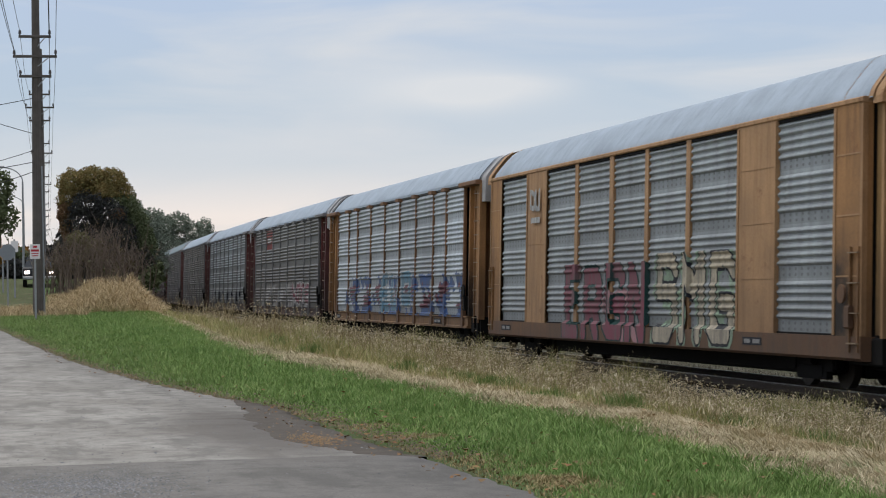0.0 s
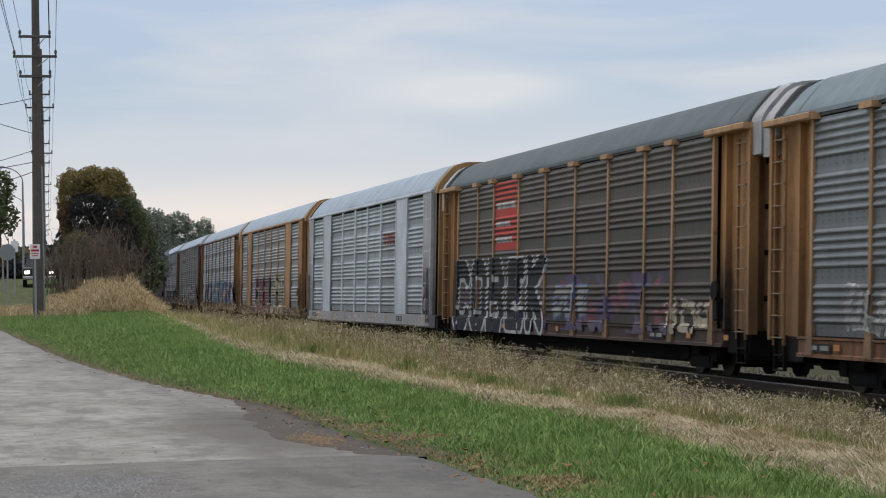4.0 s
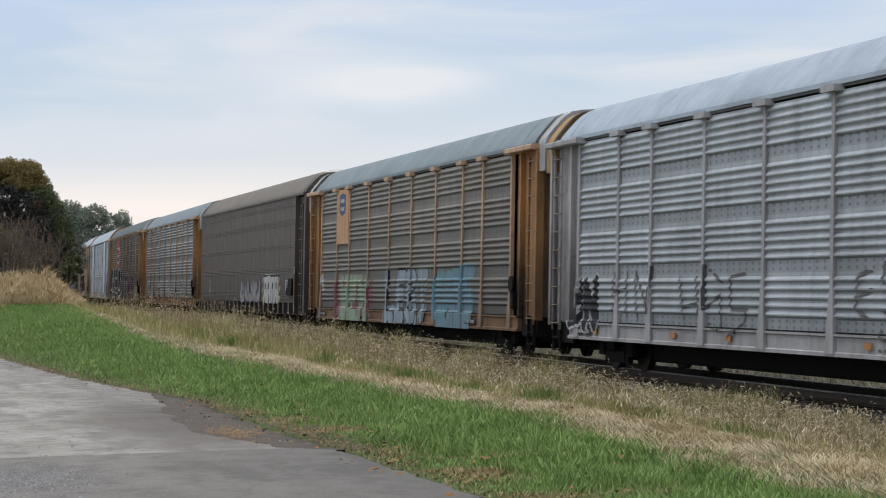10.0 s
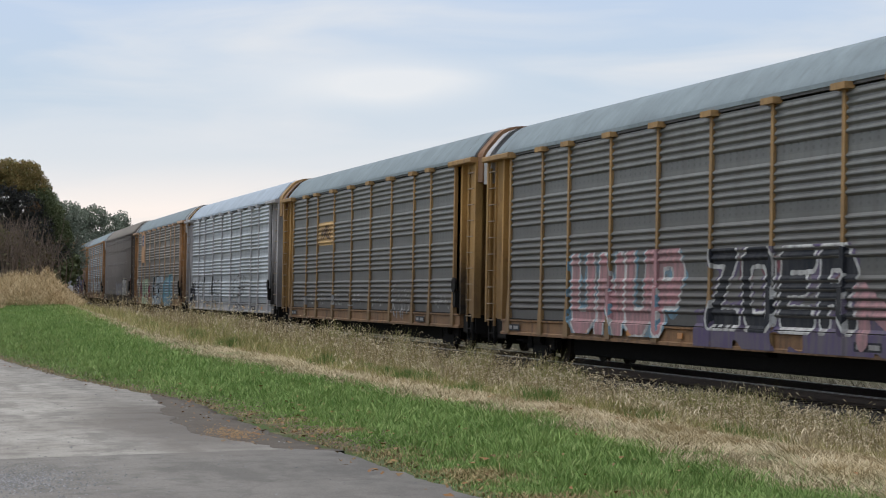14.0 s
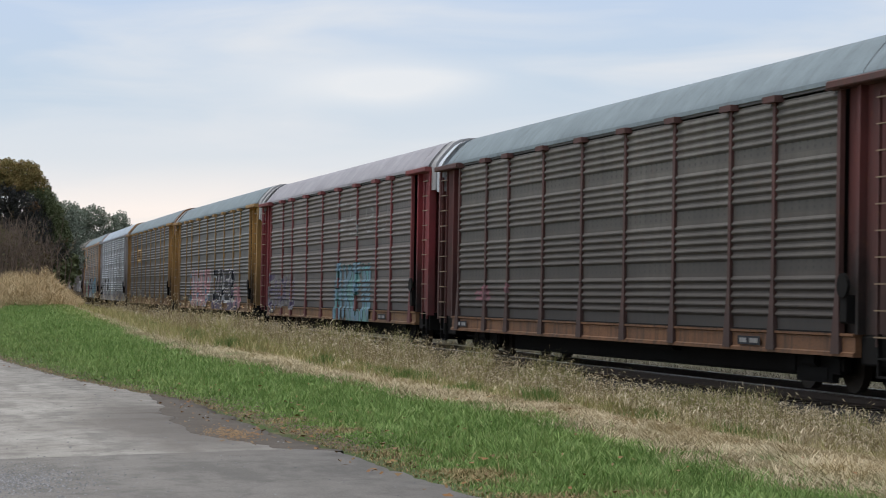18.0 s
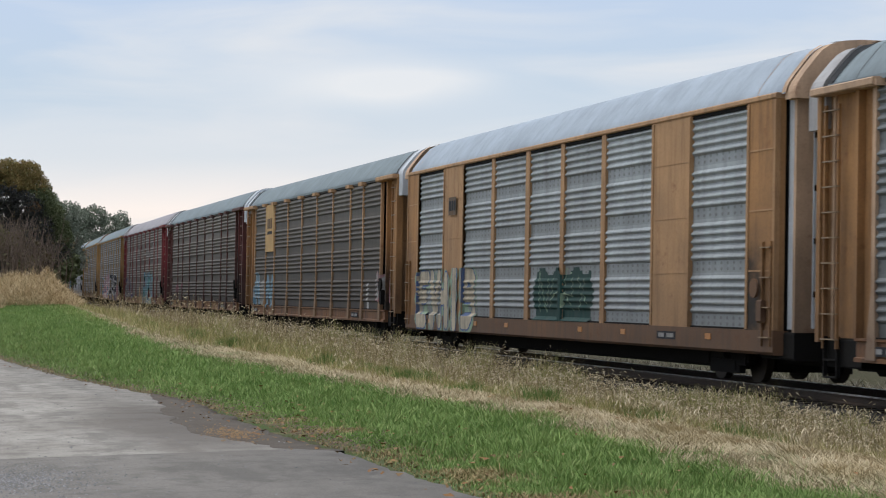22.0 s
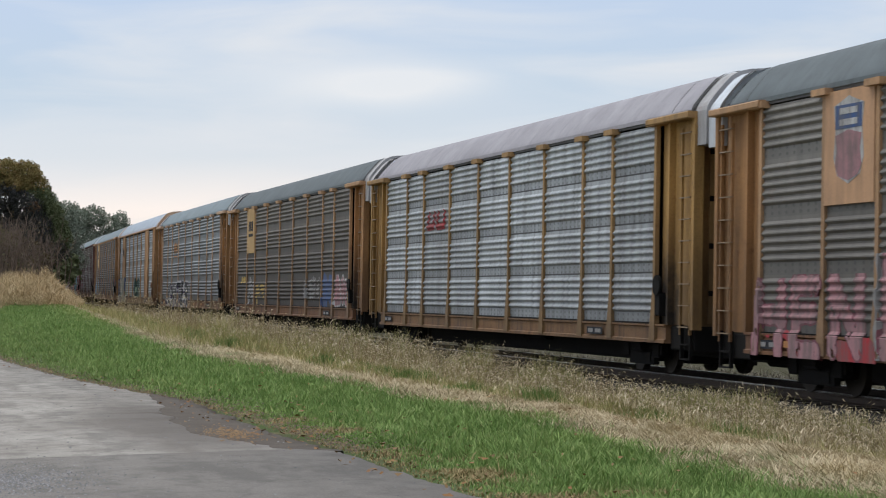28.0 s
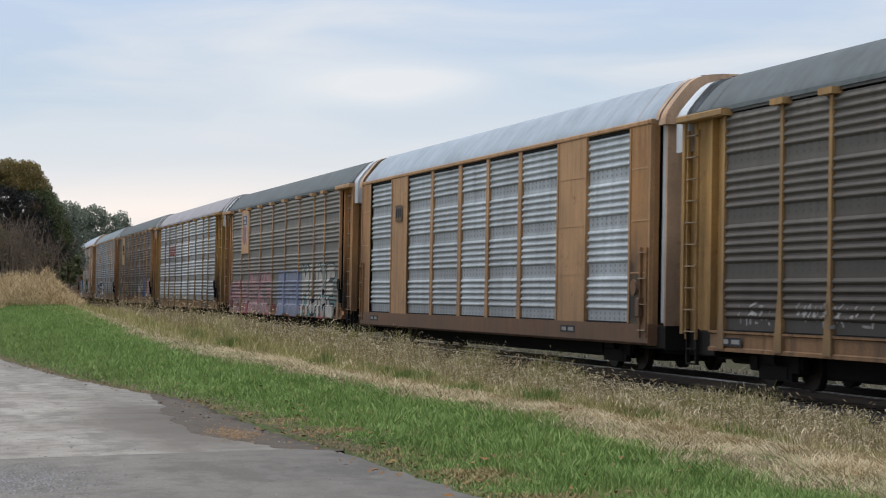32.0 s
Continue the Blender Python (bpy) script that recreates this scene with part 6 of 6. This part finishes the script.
# letter-like forms: lines through points of a unit cell, across and up
FORMS = {
    "A": ("00 03 17 37 43 40", "03 43"), "B": ("00 07 37 45 34 04", "34 42 30 00"), "C": ("46 37 07 01 10 30 41",), "D": ("00 07 27 45 42 20 00",),
    "E": ("47 07 00 40", "04 34"), "F": ("47 07 00", "04 34"), "G": ("46 37 07 01 10 40 43 23",), "H": ("07 00", "47 40", "04 44"), "I": ("27 20",),
    "J": ("47 42 30 10 02",), "K": ("07 00", "47 04 40"), "L": ("07 00 40",), "M": ("00 07 24 47 40",), "N": ("00 07 40 47",), "O": ("10 01 06 17 37 46 41 30 10",),
    "P": ("00 07 37 45 33 03",), "R": ("00 07 37 45 33 03", "23 40"), "S": ("46 37 07 04 44 41 30 00",), "T": ("07 47", "27 20"), "U": ("07 01 10 30 41 47",),
    "V": ("07 20 47",), "W": ("07 10 24 30 47",), "Z": ("07 47 00 40",)}


def strokes(n, seed, x0, x1, z0, z1, form=""):
    """Abstract letter-like strokes: line pieces in n cells."""
    r = random.Random(seed)
    w = abs(x0 - x1) / n
    top = max(x0, x1)
    segs = []
    for i in range(n):
        cx = top - (i + 0.5) * w
        a, b = w * 0.31, (z1 - z0) / 2
        mz = (z0 + z1) / 2
        j = lambda: w * r.uniform(-0.13, 0.13)
        pts = {"tl": (cx + a + j(), mz + b * r.uniform(0.4, 0.95)), "tr": (cx - a + j(), mz + b * r.uniform(0.4, 0.95)), "ml": (cx + a, mz + b * r.uniform(-0.2, 0.2)), "mr": (cx - a, mz + b * r.uniform(-0.2, 0.2)), "bl": (cx + a + j(), mz - b * r.uniform(0.4, 0.95)), "br": (cx - a + j(), mz - b * r.uniform(0.4, 0.95))}
        if form:
            jx, top_z, low_z = w * r.uniform(-0.06, 0.06), mz + b * r.uniform(0.72, 1.0), mz - b * r.uniform(0.72, 1.0)
            for line in FORMS[form[i]]:
                nodes = [(cx + a * (1 - int(q[0]) / 2) + jx * int(q[1]) / 7 + w * r.uniform(-0.03, 0.03), low_z + (top_z - low_z) * int(q[1]) / 7) for q in line.split()]
                segs += [(*p, *q) for p, q in zip(nodes, nodes[1:])]
            continue
        forms = (("tl-bl", "tl-tr", "ml-mr", "bl-br"), ("tl-bl", "tr-br", "ml-mr"), ("tl-bl", "tl-tr", "tr-br", "bl-br"), ("tl-bl", "tl-tr", "tr-mr", "mr-ml", "ml-br"), ("tr-tl", "tl-ml", "ml-mr", "mr-br", "br-bl"), ("tl-bl", "bl-br", "br-tr"), ("tl-bl", "tl-br", "br-tr"), ("tl-br", "tr-bl"))
        for f in r.choice(forms):
            p, q = f.split("-")
            segs.append((*pts[p], *pts[q]))
    return segs


def dist_to(segs, X, Z):
    D = np.full(X.shape, 9.0)
    for ax, az, bx, bz in segs:
        dx, dz = bx - ax, bz - az
        f = np.clip(((X - ax) * dx + (Z - az) * dz) / (dx * dx + dz * dz + 1e-9), 0, 1)
        D = np.minimum(D, np.hypot(X - ax - f * dx, (Z - az - f * dz)))
    return D


def worn(X, Z, amount, seed):
    if amount <= 0:
        return np.ones(X.shape, bool)
    w = np.sin(X * 5.1 + seed) * np.cos(Z * 9.3 + seed * 2) + np.sin(X * 13.7 + Z * 7.1 + seed) * 0.6 + np.sin(X * 31 - Z * 23) * 0.4
    return w > -1.9 + 2.2 * amount


def graffiti(k, x0, x1, z0, z1, n, seed, fill, line=None, cloud=None, thick=0.15, edge=0.06, wear=0.0, text="", form=""):
    """Sprayed lettering, with an outline and a cloud of paint behind."""
    n = len(form) or n
    segs = strokes(n, seed, x0, x1, z0 + 0.1, z1 - 0.1, form)
    w = abs(x0 - x1) / n
    thick, edge = min(thick, 0.16 * w, 0.16 * (z1 - z0)), min(edge, 0.085 * w)

    def field(grow, wave=False):
        def f(X, Z):
            d = grow - dist_to(segs, X, Z) + 0.012 * np.sin(X * 19 + seed) * np.sin(Z * 23)
            if wave:
                d = d + 0.06 * np.sin(X * 6 + seed) + 0.05 * np.sin(Z * 11 + X * 3)
            return np.where(worn(X, Z, wear, seed), d, -0.02)
        return f

    base = None
    if cloud:
        base = decal(k, "graffiti", x0 + 0.2, x1 - 0.2, z0, z1, field(thick + edge + 0.07, True), INK[cloud], text or "sprayed graffiti", 0.004)
    if line:
        o = decal(k, "graffiti_outline" if base else "graffiti", x0 + 0.1, x1 - 0.1, z0, z1, field(thick + edge), INK[line], "" if base else (text or "sprayed graffiti"), 0.007, parent=base)
        base = base or o
    decal(k, "graffiti_fill" if base else "graffiti", x0, x1, z0, z1, field(thick), INK[fill], "" if base else (text or "sprayed graffiti"), 0.010, parent=base)


def tag(k, x0, x1, z0, z1, n, seed, ink, thick=0.035, wear=0.2):
    segs = strokes(n, seed, x0, x1, z0, z1)
    ob = decal(k, "tag", x0 + 0.1, x1 - 0.1, z0, z1, lambda X, Z: np.where(worn(X, Z, wear, seed), thick - dist_to(segs, X, Z), -0.02), INK[ink], "thin sprayed scribble", 0.008, 0.03)
    if ob:
        tagged(ob, kind="stuff")


def haze(k, x0, x1, z0, z1, seed, ink, cover=0.5):
    """An uneven patch of faded spray with soft, wavering limits."""
    def f(X, Z):
        w = np.sin(X * 2.3 + seed) + np.sin(Z * 5.1 + X * 1.1 + seed * 3) + np.sin(X * 6.7 - Z * 8 + seed) * 0.7
        e = np.minimum(np.minimum(x0 - X, X - x1) * 0.5, z1 - Z) - 0.09 - 0.07 * np.sin(X * 4.3 + seed) * np.sin(X * 9.1)
        return np.minimum((w - 1.6 + 3.2 * cover) * 0.2, e)
    ob = decal(k, "spray_patch", x0, x1, z0, z1, f, INK[ink], "faded patch of sprayed paint", 0.004, 0.05)
    if ob:
        tagged(ob, kind="stuff")


def panel_sign(k, x0, x1, z0, z1, mat, label):
    return decal(k, "painted_sign", x0, x1, z0, z1, lambda X, Z: np.ones(X.shape, bool), mat, label, 0.006, 0.05)


def bars(k, parent, rows, mat, name="lettering_bar"):
    for x0, x1, z0, z1 in rows:
        decal(k, name, x0, x1, z0, z1, lambda X, Z: np.ones(X.shape, bool), mat, "", 0.013, 0.035, parent)


def plate_on(k, x0, x1, z0, z1, mat, label):
    return part("sign_plate", Geo().box(x1, x0, 1.43, 1.505, z0, z1), mat, TRAIN[k], label)


def flat_shape(k, name, pts, y, mat, parent):
    """A thin plate cut to an outline of (x, z) points."""
    n = len(pts)
    g = Geo()
    g.v = [(a, yy, b) for yy in (y - 0.004, y) for a, b in pts]
    g.f = [(i, (i + 1) % n, n + (i + 1) % n, n + i) for i in range(n)] + [tuple(range(n))[::-1], tuple(range(n, 2 * n))]
    return part(name, g, mat, parent)


def shield(cx, z0, z1, w):
    h = z1 - z0
    return [(cx, z0), (cx + w * 0.75, z0 + h * 0.1), (cx + w, z0 + h * 0.3), (cx + w * 0.88, z0 + h * 0.62), (cx + w, z0 + h * 0.9), (cx + w * 0.55, z0 + h * 0.94), (cx, z0 + h), (cx - w * 0.55, z0 + h * 0.94), (cx - w, z0 + h * 0.9), (cx - w * 0.88, z0 + h * 0.62), (cx - w, z0 + h * 0.3), (cx - w * 0.75, z0 + h * 0.1)]


def mark(k, x0, x1, z0, z1, seed, ink, n=2, label="painted mark", parent=None, thick=0.09):
    segs = strokes(n, seed, x0, x1, z0, z1)
    return decal(k, "painted_mark", x0, x1, z0, z1, lambda X, Z: thick - dist_to(segs, X, Z), INK[ink], label, 0.02, 0.03, parent)


# leading cars
haze(-1, 9.8, -11.8, 0.95, 2.4, 3, "blue", 0.55)
haze(-1, 9.0, -11.5, 1.2, 2.1, 9, "rose", 0.35)
graffiti(-1, 2.5, -3.5, 1.0, 2.5, 3, 31, "sky", "white", thick=0.2, wear=0.2)
haze(-3, 8, -10, 1.0, 1.8, 5, "black", 0.3)
panel_sign(-2, 6.9, 4.4, 3.9, 4.85, SIGN_DULL_RED, "small dull red painted sign")
bars(-2, None, [(6.4, 5.0, 4.25, 4.45)], INK["white"])
haze(-2, 9, -9, 1.0, 2.2, 6, "grey", 0.4)
graffiti(-2, -3, -9, 1.1, 2.2, 4, 17, "rose", "white", wear=0.5, thick=0.12)
# rusty orange flush car
graffiti(0, 5.6, -1.5, 0.62, 2.45, 4, 41, "rose", "bottle", thick=0.2, edge=0.07, wear=0.15, form="ERGN")
haze(0, 2.6, -1.2, 0.62, 1.9, 12, "pink", 0.55)
graffiti(0, -1.8, -7.0, 0.62, 2.6, 3, 43, "cream", "black", thick=0.17, edge=0.06, cloud="green", wear=0.15, form="SMG")
mark(0, 8.7, 7.6, 3.9, 4.5, 2, "white", 2, "white painted mark", thick=0.07)
bars(0, None, [(8.6, 7.7, 3.6, 3.75)], INK["white"])
# off-white car
mark(1, -4.6, -6.9, 3.42, 3.84, 5, "red", 4, "red painted mark", thick=0.045)
# car with the tall red sign
sg = panel_sign(2, 6.98, 4.35, 2.95, 4.88, SIGN_SCARLET, "tall red painted sign with white lettering")
bars(2, sg, [(6.8, 4.6, 4.12, 4.3), (6.8, 5.2, 3.62, 3.76), (6.8, 5.0, 3.16, 3.32)], INK["white"])
graffiti(2, 12.3, 1.2, 0.62, 2.75, 5, 52, "black", "white", cloud="purple", thick=0.27, edge=0.13, form="COBEK", text="large black graffiti with white outline")
haze(2, 1.2, -9.1, 0.8, 2.3, 4, "purple", 0.4)
haze(2, 0.5, -9.0, 1.0, 2.1, 8, "rose", 0.25)
graffiti(2, 0.6, -2.6, 1.0, 2.0, 3, 57, "grey", "blue", thick=0.12, wear=0.45)
graffiti(2, -8.5, -11.6, 0.8, 1.7, 3, 58, "cream", None, thick=0.1, wear=0.5)
# grey car, faint white
for i, (a, b) in enumerate(((10.2, 7.6), (6.5, 2.6), (1.4, -4.4), (-6.4, -8.2))):
    graffiti(3, a, b, 1.0, 2.05, 3, 61 + i, "grey", "white", thick=0.10, edge=0.04, wear=0.55)
# brown smooth car
def block_letters(X, Z):
    """Tall merged blocks with narrow gaps and small openings."""
    u = (-5.05 - X) / 0.86
    f, i = u - np.floor(u), np.floor(u)
    v = (Z - 1.02) / 1.07
    hole = (np.abs(f - 0.5) < 0.13) & ((np.abs(v - 0.62) < 0.11) | ((v < 0.28) & (np.abs(f - 0.5) < 0.02 + 0.4 * (0.28 - v))))
    gap = np.abs(f - 0.02 - 0.05 * np.sin(v * 4 + i)) < 0.028
    return (u > 0) & (u < 4) & ~hole & ~gap & (v < 0.96 + 0.04 * np.sin(i * 2.0))


rim = decal(4, "graffiti", -4.6, -9.3, 1.0, 2.15, lambda X, Z: np.abs(X + 6.85) + 0.5 * np.abs(Z - 1.5) < 2.05 + 0.22 * np.sin(Z * 17 + X * 5), INK["cream"], "tall white block graffiti with cream splashes", 0.004)
decal(4, "graffiti_shadow", -5.0, -8.55, 1.0, 2.12, lambda X, Z: np.ones(X.shape, bool), INK["black"], "", 0.008, parent=rim)
decal(4, "graffiti_fill", -5.0, -8.55, 1.0, 2.12, block_letters, INK["white"], "", 0.012, parent=rim)
graffiti(4, 1.0, -4.3, 1.0, 1.9, 5, 72, "grey", "lilac", thick=0.13, wear=0.5)
haze(4, 10.6, 9.9, 1.35, 2.1, 5, "white", 0.95)
# tan-posted car with blue shield
pl = plate_on(5, 9.0, 7.17, 3.12, 4.92, PLATE_TAN, "faded tan sign plate with a blue shield")
flat_shape(5, "shield", shield(8.08, 4.05, 4.8, 0.5), 1.512, INK["blue"], pl)
for zc in (4.55, 4.28):
    part("lettering_bar", Geo().box(7.78, 8.38, 1.512, 1.518, zc - 0.06, zc + 0.06), INK["white"], pl)
haze(5, 9.6, 3.4, 0.75, 2.0, 7, "rose", 0.8)
graffiti(5, 8.7, 4.2, 0.62, 2.1, 4, 81, "green", "cream", thick=0.22, edge=0.05, cloud="green", form="WEH")
graffiti(5, 1.8, -3.4, 0.62, 2.25, 4, 84, "paleblue", "black", cloud="paleblue", thick=0.2, edge=0.06, form="LEGT")
haze(5, -4.3, -8.2, 0.6, 2.2, 6, "sky", 0.97)
graffiti(5, -4.2, -8.3, 0.6, 2.3, 4, 87, "sky", "turquoise", thick=0.27, edge=0.07)
graffiti(5, 12.2, 11.2, 1.5, 2.25, 1, 88, "white", None, thick=0.11)
# pale grey car with dark scribbles
graffiti(6, 12.3, 10.2, 0.72, 2.2, 2, 91, "black", "white", thick=0.22, edge=0.06, wear=0.1)
tag(6, 9.6, 6.9, 0.9, 2.25, 2, 92, "charcoal", 0.034, 0.3)
tag(6, 5.6, 1.9, 0.7, 2.25, 3, 93, "charcoal", 0.034, 0.3)
tag(6, -2.2, -5.6, 1.2, 2.2, 4, 94, "charcoal", 0.034, 0.3)
tag(6, -3.0, -6.0, 0.6, 1.2, 3, 95, "charcoal", 0.026, 0.4)
# ochre-posted cars
sg = panel_sign(7, 6.95, 4.4, 3.15, 3.95, PLATE_YELLOW, "yellow painted sign with a dark mark")
mark(7, 6.5, 4.8, 3.3, 3.85, 7, "brown", 3, "", sg, 0.06)
tag(7, -4.3, -6.7, 0.75, 1.85, 3, 101, "grey", 0.045, 0.2)
for i, c in enumerate((11.2, 9.4, 7.0, 4.6, 1.6, -1.5, -9.5)):
    tag(7, c, c - 1.7, 1.1, 1.5, 3, 102 + i, "grey", 0.03, 0.6)
graffiti(8, 6.9, -0.2, 0.75, 2.5, 4, 111, "pink", "white", cloud="sky", thick=0.24, edge=0.08, wear=0.12, form="UNUP")
graffiti(8, -1.3, -7.7, 0.95, 2.45, 4, 114, "black", "white", cloud="purple", thick=0.17, edge=0.08, form="ZOER")
haze(8, -2.6, -7.4, 1.85, 2.35, 13, "rose", 0.5)
haze(8, -0.5, -9.0, 0.65, 1.4, 4, "purple", 0.8)
graffiti(8, -7.5, -9.6, 0.65, 1.9, 1, 116, "pink", None, thick=0.2, wear=0.1)
# maroon cars
haze(9, -0.7, -6.4, 0.62, 2.5, 22, "turquoise", 0.6)
graffiti(9, -0.7, -6.4, 0.62, 2.5, 4, 121, "sky", "bottle", thick=0.16, edge=0.05, wear=0.2, form="AKEN")
graffiti(9, 12.2, 6.4, 0.8, 2.3, 4, 124, "purple", "grey", thick=0.12, wear=0.4)
tag(9, -1.0, -4.5, 3.2, 4.6, 2, 126, "grey", 0.05, 0.2)
tag(9, -5.0, -8.8, 3.3, 4.4, 2, 127, "grey", 0.05, 0.2)
haze(10, 11, 5.0, 1.4, 1.9, 5, "rose", 0.2)
# cars with yellow plates
for k, lab in ((11, "yellow sign plate with a dark mark"), (14, "yellow sign plate with a dark mark")):
    pl = plate_on(k, 8.99, 7.18, 3.1, 4.93, PLATE_YELLOW, lab)
    for j, (a, b) in enumerate(((8.55, 8.28), (8.2, 7.93), (7.85, 7.5))):
        part("lettering_bar", Geo().box(b, a, 1.506, 1.512, 4.0, 4.4), INK["brown" if k == 11 else "black"], pl)
    part("lettering_bar", Geo().box(7.5, 8.55, 1.506, 1.512, 3.78, 3.9), INK["black"], pl)
graffiti(11, 11.6, 10.4, 1.0, 2.3, 1, 131, "sky", "white", thick=0.2, wear=0.25, form="A")
graffiti(11, 10.3, 9.2, 1.0, 2.0, 1, 132, "grey", None, thick=0.16, wear=0.3)
graffiti(11, 9.0, 7.3, 0.9, 2.25, 1, 134, "sky", None, thick=0.2, wear=0.25, form="N")
haze(11, -9.5, -10.1, 1.0, 1.9, 1, "white", 0.98)
graffiti(11, -11.0, -12.4, 1.2, 2.2, 2, 135, "grey", "pink", thick=0.12, wear=0.4)
# flush car with white and dark green lettering
graffiti(12, 12.0, 6.0, 0.58, 2.25, 4, 141, "cream", "blue", cloud="green", thick=0.25, edge=0.05, form="EVHIS")
decal(12, "spray_patch", 1.0, -3.45, 0.98, 2.25, lambda X, Z: (np.minimum(1.0 - X, X + 3.45) > 0.12 * (1 + np.sin(Z * 7))) & (Z < 2.1 + 0.1 * np.sin(X * 5)), INK["bottle"], "dark green sprayed block", 0.004, 0.05)
tag(12, 0.6, -3.1, 1.0, 2.2, 4, 143, "green", 0.02, 0.4)
for k in (12, 17):
    sg = decal(k, "painted_mark", 8.55, 7.75, 3.66, 4.14, lambda X, Z: worn(X, Z, 0.25, 5), INK["brown"], "small dark faded painted mark", 0.006, 0.04)
    bars(k, sg, [(8.47, 8.27, 3.78, 4.04), (8.21, 8.06, 3.78, 4.04), (8.0, 7.82, 3.78, 4.04)], INK["black"])
# grey car with yellow mark
mark(13, 6.2, 4.7, 3.4, 4.0, 9, "orange", 3, "orange painted mark", thick=0.08)
bars(13, None, [(6.2, 4.7, 3.18, 3.3)], INK["orange"])
graffiti(13, 9.6, 4.4, 0.62, 1.9, 4, 151, "black", "white", cloud="purple", thick=0.12, edge=0.11, wear=0.05, form="JONK")
graffiti(13, 4.5, -0.3, 0.62, 2.0, 3, 154, "black", "white", cloud="purple", thick=0.15, edge=0.11, wear=0.05, form="TER")
# brown-stained car
graffiti(14, 10.6, 9.2, 1.8, 2.2, 3, 161, "yellow", None, thick=0.07)
graffiti(14, 8.8, 7.2, 0.8, 2.1, 1, 162, "grey", "white", thick=0.14, edge=0.05)
haze(14, 6.8, 4.4, 1.0, 1.9, 4, "yellow", 0.55)
haze(14, -7.0, -8.9, 1.0, 2.2, 5, "blue", 0.98)
graffiti(14, -3.6, -6.6, 1.1, 2.1, 3, 164, "grey", None, thick=0.12, wear=0.5)
graffiti(14, -9.3, -11.3, 1.0, 2.1, 2, 165, "pink", "white", thick=0.15, wear=0.3)
# battered silver car
mark(15, 6.7, 4.7, 3.3, 3.9, 4, "red", 2, "red painted mark", thick=0.1)
# car with the large shield
pl = plate_on(16, 8.99, 7.18, 3.1, 4.93, PLATE_TAN, "tan sign plate with a blue and red shield")
flat_shape(16, "shield", shield(8.08, 3.42, 4.82, 0.55), 1.512, INK["white"], pl)
flat_shape(16, "shield_field", shield(8.08, 3.47, 4.28, 0.48), 1.518, INK["pink"], pl)
part("shield_top", Geo().box(7.6, 8.56, 1.512, 1.519, 4.3, 4.68), INK["blue"], pl)
for zc in (4.58, 4.4):
    part("lettering_bar", Geo().box(7.75, 8.4, 1.519, 1.524, zc - 0.05, zc + 0.05), INK["white"], pl)
graffiti(16, 12.0, 7.4, 0.6, 2.0, 4, 171, "pink", "rose", thick=0.16, edge=0.04, wear=0.35, form="HEN")
graffiti(16, 7.0, 1.5, 0.65, 2.3, 4, 174, "pink", "rose", cloud="grey", thick=0.17, edge=0.05, wear=0.3, form="DUKE")
haze(16, 0.4, -5.2, 0.7, 2.3, 6, "lilac", 0.97)
graffiti(16, 0.2, -4.6, 0.62, 2.3, 3, 176, "lilac", "sky", thick=0.3, edge=0.06, cloud="lilac", form="DO")
graffiti(16, -4.8, -11.0, 0.65, 2.5, 5, 179, "bone", "black", cloud="turquoise", thick=0.22, edge=0.08, wear=0.1, form="MUNE")
haze(16, 12, -11, 0.6, 1.1, 9, "red", 0.35)
for i, c in enumerate((11.0, 8.5, 7.0, 4.0)):
    tag(18, c, c - 1.5, 1.1, 1.55, 3, 182 + i, "grey", 0.03, 0.6)

# amber reflectors and stencil plates along the sills
refl = Geo().box(-0.13, 0.13, 0.0, 0.012, -0.055, 0.055).mesh("reflector", REFLECT)
sten = Geo().box(-0.5, 0.5, 0.0, 0.008, -0.075, 0.075).mesh("stencil_panel", INK["black"])
bar_a = Geo().box(0.1, 0.4, 0.008, 0.012, -0.04, 0.04).mesh("lettering_bar", INK["grey"])
bar_b = Geo().box(-0.42, -0.05, 0.008, 0.012, -0.04, 0.04).mesh("lettering_bar", INK["grey"])
for k, car in TRAIN.items():
    kind = CARS[k][0]
    yy = 1.551 if kind is car_flush else 1.491
    if kind is car_smooth or k < -3:
        continue
    for x in (-12.6, -10.3, -5.6, -2.8, 0.0, 2.9, 5.7, 10.4):
        if k in (1, 2, 3, 6, 8, 12, 13, 16) and (k * 7 + int(x)) % 3:
            o = part("reflector", refl, REFLECT, car)
            o.location = (x, yy, 0.82)
    for x in (11.2, -8.1):
        o = part("stencil_panel", sten, INK["black"], car)
        o.location = (x, yy, 0.8)
        for bar in (bar_a, bar_b):
            part("lettering_bar", bar, INK["grey"], o)


def motions():
    for k, car in TRAIN.items():
        walk(car, [(t * 0.5, car_pose(k, t * 0.5)) for t in range(65)])


motions()
